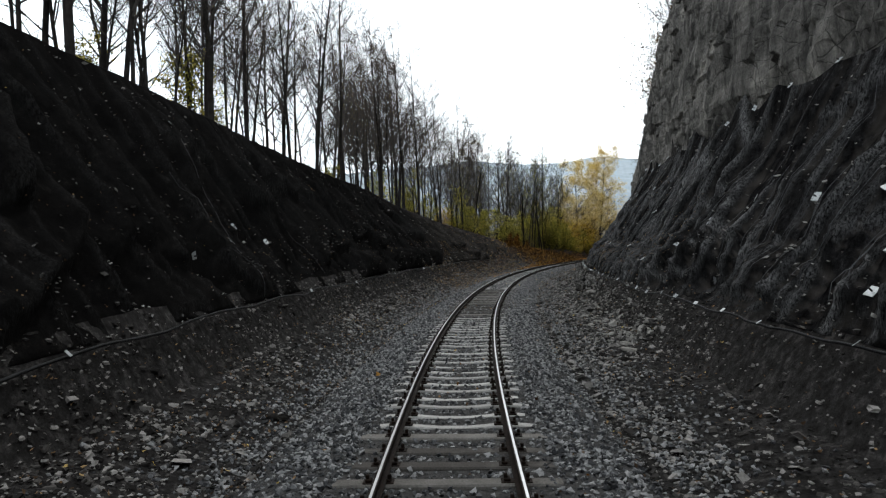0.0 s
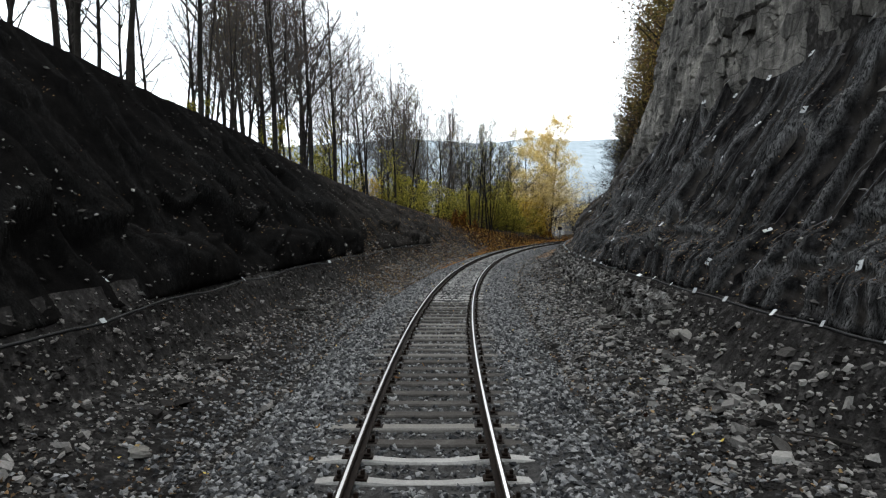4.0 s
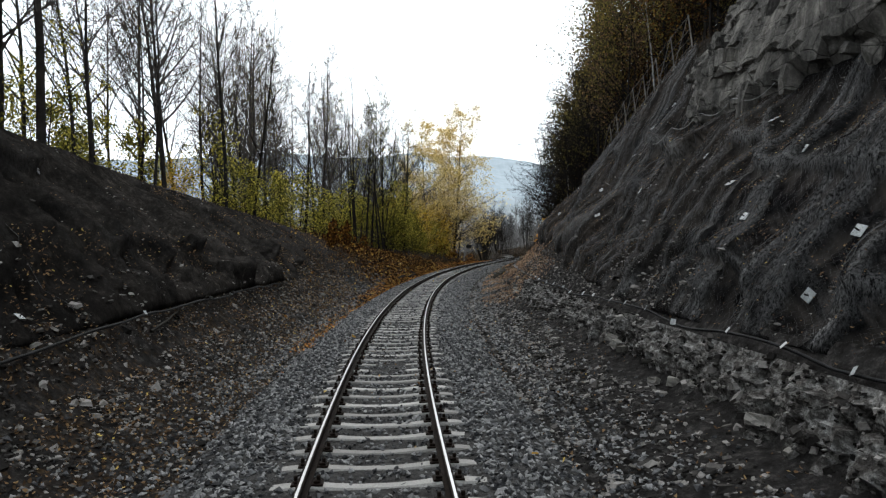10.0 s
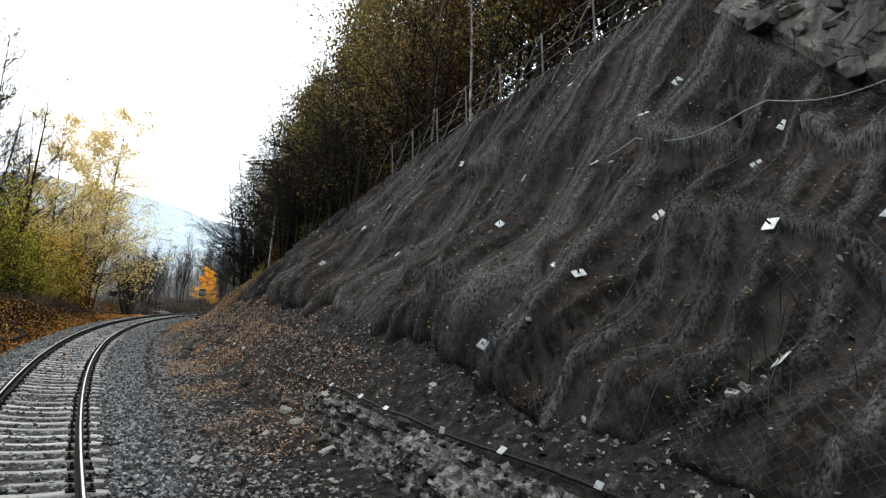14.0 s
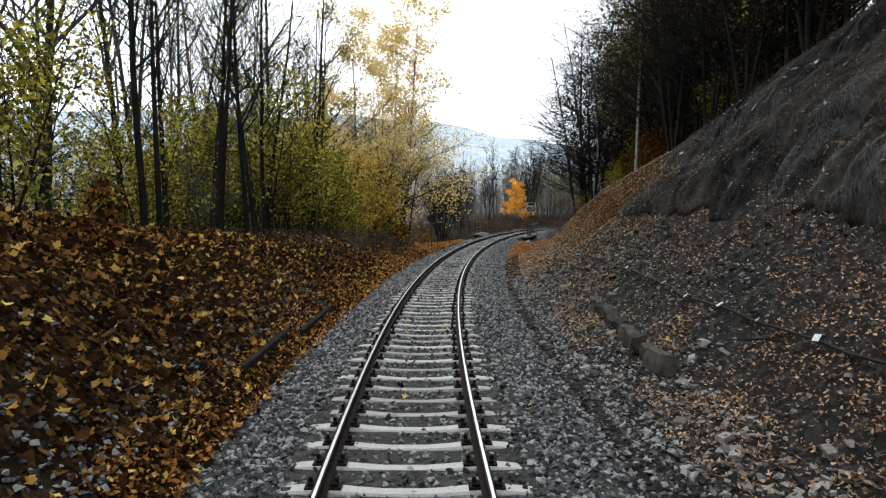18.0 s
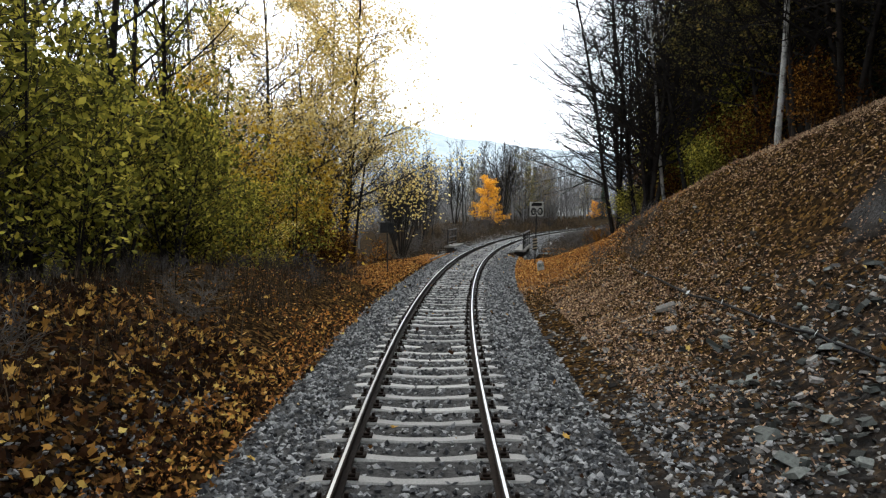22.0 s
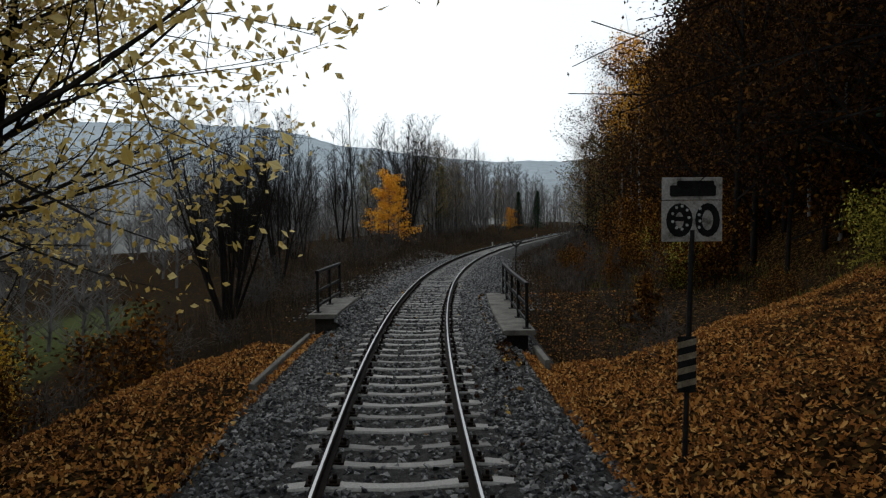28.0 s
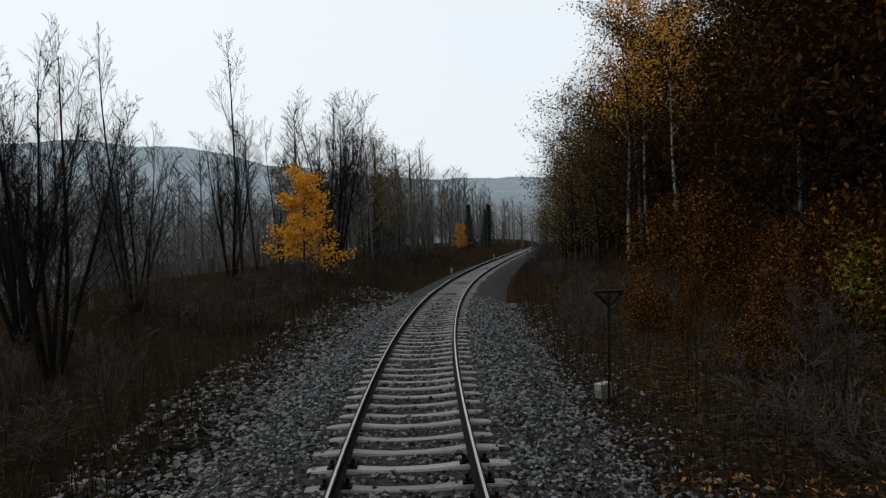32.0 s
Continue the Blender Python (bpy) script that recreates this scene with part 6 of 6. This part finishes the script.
M_STALK = leaf_mat("dead_stalks", [(0.0, (0.008, 0.0065, 0.005)), (0.6, (0.03, 0.022, 0.015)), (1.0, (0.085, 0.06, 0.04))])
M_HERB = leaf_mat("low_green_herbs", [(0.0, (0.05, 0.055, 0.012)), (0.6, (0.1, 0.1, 0.02)), (1.0, (0.2, 0.17, 0.03))])
packs = [litter(16000, 140, 215, 3.0, 12, -.1, 1.2), litter(20000, 138, 215, -3.4, -11, -.1, 1.1), litter(3000, 118, 138, -6.5, -11, -.1), litter(14000, 96, 122, -3.2, -8, -.05), litter(3000, 60, 118, 5.8, 9.5, .1), litter(3500, 62, 110, 10, 13.5, -.3)]
s, u = np.concatenate([p[0] for p in packs]), np.concatenate([p[1] for p in packs])
blades(len(s), s, u, ground_z(s, u), np.where(s > 130, .75, .5), .7, 71, M_STALK, "dry_weeds", "dry brown weeds and dead grass stalks")
s, u = litter(9000, 138, 190, 6, 13, .1)
blades(len(s), s, u, ground_z(s, u), .35, 1.3, 72, M_HERB, "green_herbs", "low green herbs under the wood's edge")
brier = tree("bramble_bush", 900, 1.5, dict(BUSHY, depth=3, segs=(5, 3, 2), count=(9, 5), ratio=(.5, .5), wander=(.25, .25, .3, .3), lift=(-.02, -.02, 0, 0)), M_TWIG, radius=.012, stems=6, label="tangled leafless bramble bush", category="shrub", group="brambles")
plant(brier, spread_spots(14, 20, 132, 200, -9, -4.6, .7, 1.4, 1.6) + spread_spots(15, 16, 134, 200, 4.4, 8, .7, 1.2, 1.4) + spread_spots(16, 18, 100, 121, -6.5, -3.7, .4, .8, 1.1) + spread_spots(17, 4, 113, 118, 4.6, 6.4, .5, .7, 1.0))
# a few large single stones and slabs beside the ballast
g = np.random.default_rng(91)
for s, u, k in [(11.2, -2.95, .55), (25, -3.4, .5), (29.5, -3.9, .6), (70.5, -3.7, .6), (15.2, 3.6, .5), (16.5, 3.9, .55), (45.8, 3.7, .45), (47, 4.1, .4), (57.3, 3.3, .35), (70.5, 4.5, .5), (84.5, 3.3, .4), (99.5, 4.7, .4), (108, 4.6, .6), (33.5, 3.9, .45), (36, -4.0, .5), (21.5, 3.7, .4)]:
    o = tagged(new("loose_stone", GREYS[int(g.integers(6))]), "loose flat slab of grey sandstone lying on the rubble", "stone", "loose stones")
    o.matrix_basis = ride_pose(s, u, float(ground_z(s, u)) + .03, g.uniform(0, 360)) @ pose(0, 0, 0, g.normal(0, 10), g.normal(0, 10)) @ Matrix.Diagonal((k * .75, k * .75, k * .3, 1))

# old timber beam along the foot of the leafy bank, and sticks caught by the cable
for s0, s1, u in ((86.4, 89.6, -2.56), (89.9, 93.4, -2.42)):
    o = part("timber_beam", box_bm(-.06, .06, -(s1 - s0) / 2, (s1 - s0) / 2, -.12, .06, .015), M_DARKBARK)
    tagged(o, "old dark timber beam half buried at the bank's foot", "timber beam", "timber beams")
    o.matrix_basis = ride_pose((s0 + s1) / 2, u, float(ground_z((s0 + s1) / 2, u)) + .05, .6)
for s, u, ln, a in ((61.5, 4.9, 1.6, 70), (65.2, 4.7, 1.3, 40), (85.2, 4.75, 1.4, 100), (24, 4.4, 1.2, 60), (43, -4.4, 2.2, 20), (56.5, -4.6, 3.0, 8), (68.5, -4.2, 2.4, 15)):
    z = float(ground_z(s, u))
    r_ = random.Random(int(s * 10))
    L = Limbs()
    pts = [Vector((0, -ln / 2, .05))]
    for i in range(5):
        pts.append(pts[-1] + Vector((r_.uniform(-.08, .08), ln / 5, r_.uniform(-.03, .09))))
    L.tube(pts, [.035, .03, .026, .02, .016, .01], 6)
    o = piece("fallen_branch", L.v, L.f, M_BARK, smooth=True)
    tagged(o, "bare fallen branch lying against the bank", "branch", "fallen branches")
    o.matrix_basis = ride_pose(s, u, z + .05, a)

# ---------------------------------------------------------------- the small bridge
def along_box(name, s0, s1, u0, u1, z0, z1, mat, parent, label="", bev=.015):
    """A bevelled box laid along the bent track, in steps of about a metre."""
    n = max(2, int((s1 - s0) / 1.0) + 1)
    sec = [(u0, z0), (u0, z1 - bev), (u0 + bev, z1), (u1 - bev, z1), (u1, z1 - bev), (u1, z0)]
    v, f = [], []
    for s in np.linspace(s0, s1, n):
        v += [tuple(spot(s, a, b)) for a, b in sec]
    for i in range(n - 1):
        for j in range(6):
            k = (j + 1) % 6
            f.append((i * 6 + j, (i + 1) * 6 + j, (i + 1) * 6 + k, i * 6 + k))
    f += [tuple(range(6)), tuple(range(n * 6 - 1, n * 6 - 7, -1))]
    return piece(name, v, f, mat, parent, label)


bridge = tagged(new("railway_bridge"), "small concrete bridge over a stream with iron railings", "bridge")
along_box("abutment_slab", 134.2, 147.5, -2.55, 2.5, -3.6, -.45, M_SLAB, bridge, "concrete bridge body")
# dark inset boxes added so that the slabs look thin and dark below
along_box("bearing_beam", 136.7, 144.3, 1.97, 2.5, -.5, -.085, M_DARKSTONE, bridge, "dark inset box added under the slab")
along_box("bearing_beam", 138.9, 142.5, -2.52, -2.0, -.5, .005, M_DARKSTONE, bridge, "dark inset box added under the slab")
along_box("walkway_slab", 136.6, 144.4, 1.95, 2.66, -.08, .03, M_SLAB, bridge, "pale concrete walkway slab")
along_box("walkway_slab", 138.8, 142.6, -2.68, -1.98, .01, .12, M_SLAB, bridge, "pale concrete walkway slab")
along_box("wing_wall", 135.0, 136.6, 2.6, 2.72, -1.6, -.3, M_SLAB, bridge, "low concrete wing wall")
along_box("wing_wall", 133.5, 138.8, -2.7, -2.6, -1.6, -.34, M_SLAB, bridge, "low concrete wing wall")


def railing(s_list, u, z, h, label):
    top = tagged(new("bridge_railing"), label, "railing", "bridge railings")
    for s in s_list:
        m = ride_pose(s, u, z)
        for nm, b in (("post", box_bm(-.035, .035, -.035, .035, 0, h, .006)), ("foot_plate", box_bm(-.09, .09, -.09, .09, 0, .02, .004))):
            o = part(nm, b, M_IRON, top)
            o.matrix_basis = m
    a, b = s_list[0] - .08, s_list[-1] + .08
    along_box("top_rail", a, b, u - .045, u + .045, z + h - .01, z + h + .06, M_IRON, top, bev=.01)
    along_box("middle_rail", a, b, u - .02, u + .02, z + h * .5, z + h * .5 + .07, M_IRON, top, bev=.006)
    along_box("lower_rail", a, b, u - .02, u + .02, z + .14, z + .2, M_IRON, top, bev=.006)
    return top


railing([136.9, 138.65, 140.4, 142.4, 144.25], 2.5, .03, .95, "dark iron railing of five posts on the longer walkway slab")
railing([139.2, 140.9, 142.5], -2.5, .12, 1.0, "short dark iron railing of three posts on the shorter walkway slab")

# ---------------------------------------------------------------- signs and markers
M_WHITE = surface("chipped_white_enamel", [(0.3, (0.14, 0.125, 0.105)), (0.46, (0.5, 0.48, 0.44)), (0.9, (0.72, 0.71, 0.68))], 7, 40, 0.5, relief=0.1, dist=0.003)
M_BLACK = surface("chipped_black_paint", [(0.3, (0.012, 0.012, 0.012)), (0.7, (0.03, 0.03, 0.03))], 9, 40, 0.6, relief=0.1, dist=0.003)
M_DOT = surface("reflector_white", [(0.3, (0.6, 0.6, 0.57)), (0.7, (0.78, 0.78, 0.75))], 30, 60, 0.3, relief=0.0)
z0 = float(ground_z(129.4, 3.25))
sign = tagged(new("speed_sign"), "chipped white railway board with black patches on a leaning iron post", "railway sign")
sign.matrix_basis = ride_pose(129.4, 3.25, z0)
H = 2.17 - z0
part("post", cyl_bm((-.02, 0, -.3), (.06, 0, H + .1), .032, .03, 10), M_IRON, sign)
board = part("board", box_bm(-.29, .4, -.012, .0, H - .03, H + .43, .008), M_WHITE, sign)
upper = part("upper_board", box_bm(-.29, .4, -.014, -.002, H + .435, H + .69, .008), M_WHITE, sign)
part("lettering_bar", box_bm(-.2, .32, -.022, -.014, H + .48, H + .6, .012), M_BLACK, upper, "dark worn line of lettering")
part("lettering_bar", box_bm(-.12, .3, -.0225, -.014, H + .56, H + .65, .012), M_BLACK, upper, "dark worn line of lettering")


def ring_bm(cx, cz, rx, rz, w, n=16):
    b = bmesh.new()
    vs = []
    for y in (-.021, -.012):
        for k in (1, 0):
            vs.append([b.verts.new((cx + math.cos(t) * (rx - w * (1 - k)), y, cz + math.sin(t) * (rz - w * (1 - k)))) for t in [2 * math.pi * i / n for i in range(n)]])
    for i in range(n):
        j = (i + 1) % n
        b.faces.new((vs[0][i], vs[1][i], vs[1][j], vs[0][j]))
        b.faces.new((vs[0][i], vs[0][j], vs[2][j], vs[2][i]))
        b.faces.new((vs[1][i], vs[3][i], vs[3][j], vs[1][j]))
    return b


part("black_figure", ring_bm(-.09, H + .21, .15, .19, .1), M_BLACK, board, "worn black ring-shaped figure")
part("black_figure", box_bm(-.15, .0, -.021, -.012, H + .2, H + .25, .004), M_BLACK, board)
part("black_figure", ring_bm(.23, H + .21, .14, .19, .075), M_BLACK, board, "worn black ring-shaped figure")
for k in range(9):
    t = 2 * math.pi * k / 9
    part("reflector", cyl_bm((-.08 + math.cos(t) * .095, -.03, H + .24 + math.sin(t) * .13), (-.08 + math.cos(t) * .095, -.02, H + .24 + math.sin(t) * .13), .016, .016, 10), M_DOT, board)
for k in range(4):
    part("reflector", cyl_bm((.13 + .01 * (k % 2), -.03, H + .13 + k * .07), (.13 + .01 * (k % 2), -.02, H + .13 + k * .07), .016, .016, 10), M_DOT, board)
part("striped_panel", box_bm(-.12, .1, -.05, -.035, .78, 1.42, .008), M_BLACK, sign, "black panel with slanting pale stripes")
panel = [o for o in sign.children if o.name.startswith("striped_panel")][0]
M_CREAM = surface("dirty_cream_paint", [(0.3, (0.2, 0.16, 0.11)), (0.7, (0.42, 0.36, 0.26))], 9, 40, 0.6, relief=0.1, dist=0.003)
for k in range(4):
    zc = .86 + k * .15
    b = bmesh.new()
    q = [b.verts.new((x, y, zz)) for y in (-.056, -.045) for x, zz in ((-.118, zc - .03), (.098, zc + .02), (.098, zc + .09), (-.118, zc + .04))]
    b.faces.new(q[:4])
    for i in range(4):
        j = (i + 1) % 4
        b.faces.new((q[i], q[j], q[j + 4], q[i + 4]))
    part("stripe", b, M_CREAM, panel, "slanting cream stripe")

# white distance stone
z0 = float(ground_z(124.6, 3.42))
stone = tagged(new("distance_stone"), "leaning white painted stone post with green figures", "distance marker")
stone.matrix_basis = ride_pose(124.6, 3.42, z0 - .04, 8) @ pose(0, 0, 0, 6, -9, 0) @ Matrix.Scale(1.25, 4)
b = box_bm(-.12, .12, -.09, .09, -.2, .42)
for v in b.verts:
    if v.co.z > 0:
        v.co.x *= .95
bmesh.ops.bevel(b, geom=[e for e in b.edges if e.verts[0].co.z > 0 and e.verts[1].co.z > 0 or abs(e.verts[0].co.z - e.verts[1].co.z) > .3], offset=.05, segments=3, affect="EDGES")
part("stone_body", b, M_WHITE, stone, smooth=False)
tx = bpy.data.curves.new("figures", "FONT")
tx.body, tx.size, tx.extrude, tx.align_x = "805", .13, .002, "CENTER"
tob = bpy.data.objects.new("figures", tx)
scene.collection.objects.link(tob)
bpy.context.view_layer.update()
tme = bpy.data.meshes.new_from_object(tob.evaluated_get(bpy.context.evaluated_depsgraph_get()))
bpy.data.objects.remove(tob)
M_INK, _nt, _b = node_mat("dark_green_paint", 0.6)
_b.inputs["Base Color"].default_value = (.02, .06, .05, 1)
tme.materials.clear()
tme.materials.append(M_INK)
fig = new("figures", tme)
fig.parent = stone
fig.matrix_basis = pose(0, -.0925, .24, 90, 0, 0)

# board on a post beside the left ballast, seen from its dark back
z0 = float(ground_z(124.2, -3.3))
back = tagged(new("signal_board"), "small dark board on a thin iron post beside the ballast", "railway sign")
back.matrix_basis = ride_pose(124.2, -3.3, z0)
H = 1.66 - z0
part("post", cyl_bm((0, 0, -.3), (0, 0, H + .24), .03, .028, 10), M_IRON, back)
part("board", box_bm(-.31, .31, -.012, .012, H - .23, H + .22, .006), M_IRON, back)
for dz in (-.14, .13):
    part("bracket", box_bm(-.16, .16, .012, .034, H + dz - .02, H + dz + .02, .004), M_IRON, back)
# stake with a forked head past the bridge
z0 = float(ground_z(153.5, 3.28))
stake = tagged(new("forked_stake"), "thin dark iron stake with a forked triangular head", "railway marker")
stake.matrix_basis = ride_pose(153.5, 3.28, z0)
Hs = 1.95
part("post", cyl_bm((.0, 0, -.3), (.06, 0, Hs), .024, .022, 8), M_IRON, stake)
for a, c in (((.06, Hs - .22), (-.18, Hs + .02)), ((.06, Hs - .22), (.3, Hs + .02)), ((-.2, Hs + .02), (.32, Hs + .02))):
    part("head_bar", cyl_bm((a[0], 0, a[1]), (c[0], 0, c[1]), .032, .032, 8), M_IRON, stake)
pw = tagged(new("white_rock", BLOCKS[0].copy()), "pale broken stone lying in the weeds", "stone")
pw.data.materials.clear()
pw.data.materials.append(M_WHITE)
pw.matrix_basis = ride_pose(153.9, 3.3, float(ground_z(153.9, 3.3)) + .2, 30) @ Matrix.Diagonal((.4, .4, .45, 1))
for s, u in ((198.7, -2.7), (238, -2.8), (231, 3.0)):
    o = part("marker_post", cyl_bm((0, 0, -.2), (0, 0, .45), .08, .07, 10), M_WHITE)
    tagged(o, "small white marker post beside the track", "distance marker", "white marker posts")
    o.matrix_basis = ride_pose(s, u, float(ground_z(s, u)))

# ---------------------------------------------------------------- far hills
az = np.radians(np.arange(-75, 110.1, .2))
el = np.interp(np.degrees(az), (-75, -30, 0, 10, 22, 28, 42, 60, 110), (4, 5.6, 7.6, 7.5, 6.6, 5.7, 4.4, 4.6, 6.0))
rw = np.linspace(0, 1, 14)
AZ, RW = np.meshgrid(az, rw, indexing="ij")
near = np.interp(np.degrees(AZ), (-75, 8, 22), (120, 120, 300))
dist = near + (800 - near) * RW
top = np.tan(np.radians(el))[:, None] * 800
ragged = 1.1 * fbm(AZ * 300, RW * 0, 3, 3) + 7 * fbm(AZ * 9, RW * 3, 2, 4)
ZZ = -11 + (top + 13 + ragged) * (RW ** .9)
hv = np.stack([40 + dist * np.sin(AZ), 90 + dist * np.cos(AZ), ZZ], -1).reshape(-1, 3)
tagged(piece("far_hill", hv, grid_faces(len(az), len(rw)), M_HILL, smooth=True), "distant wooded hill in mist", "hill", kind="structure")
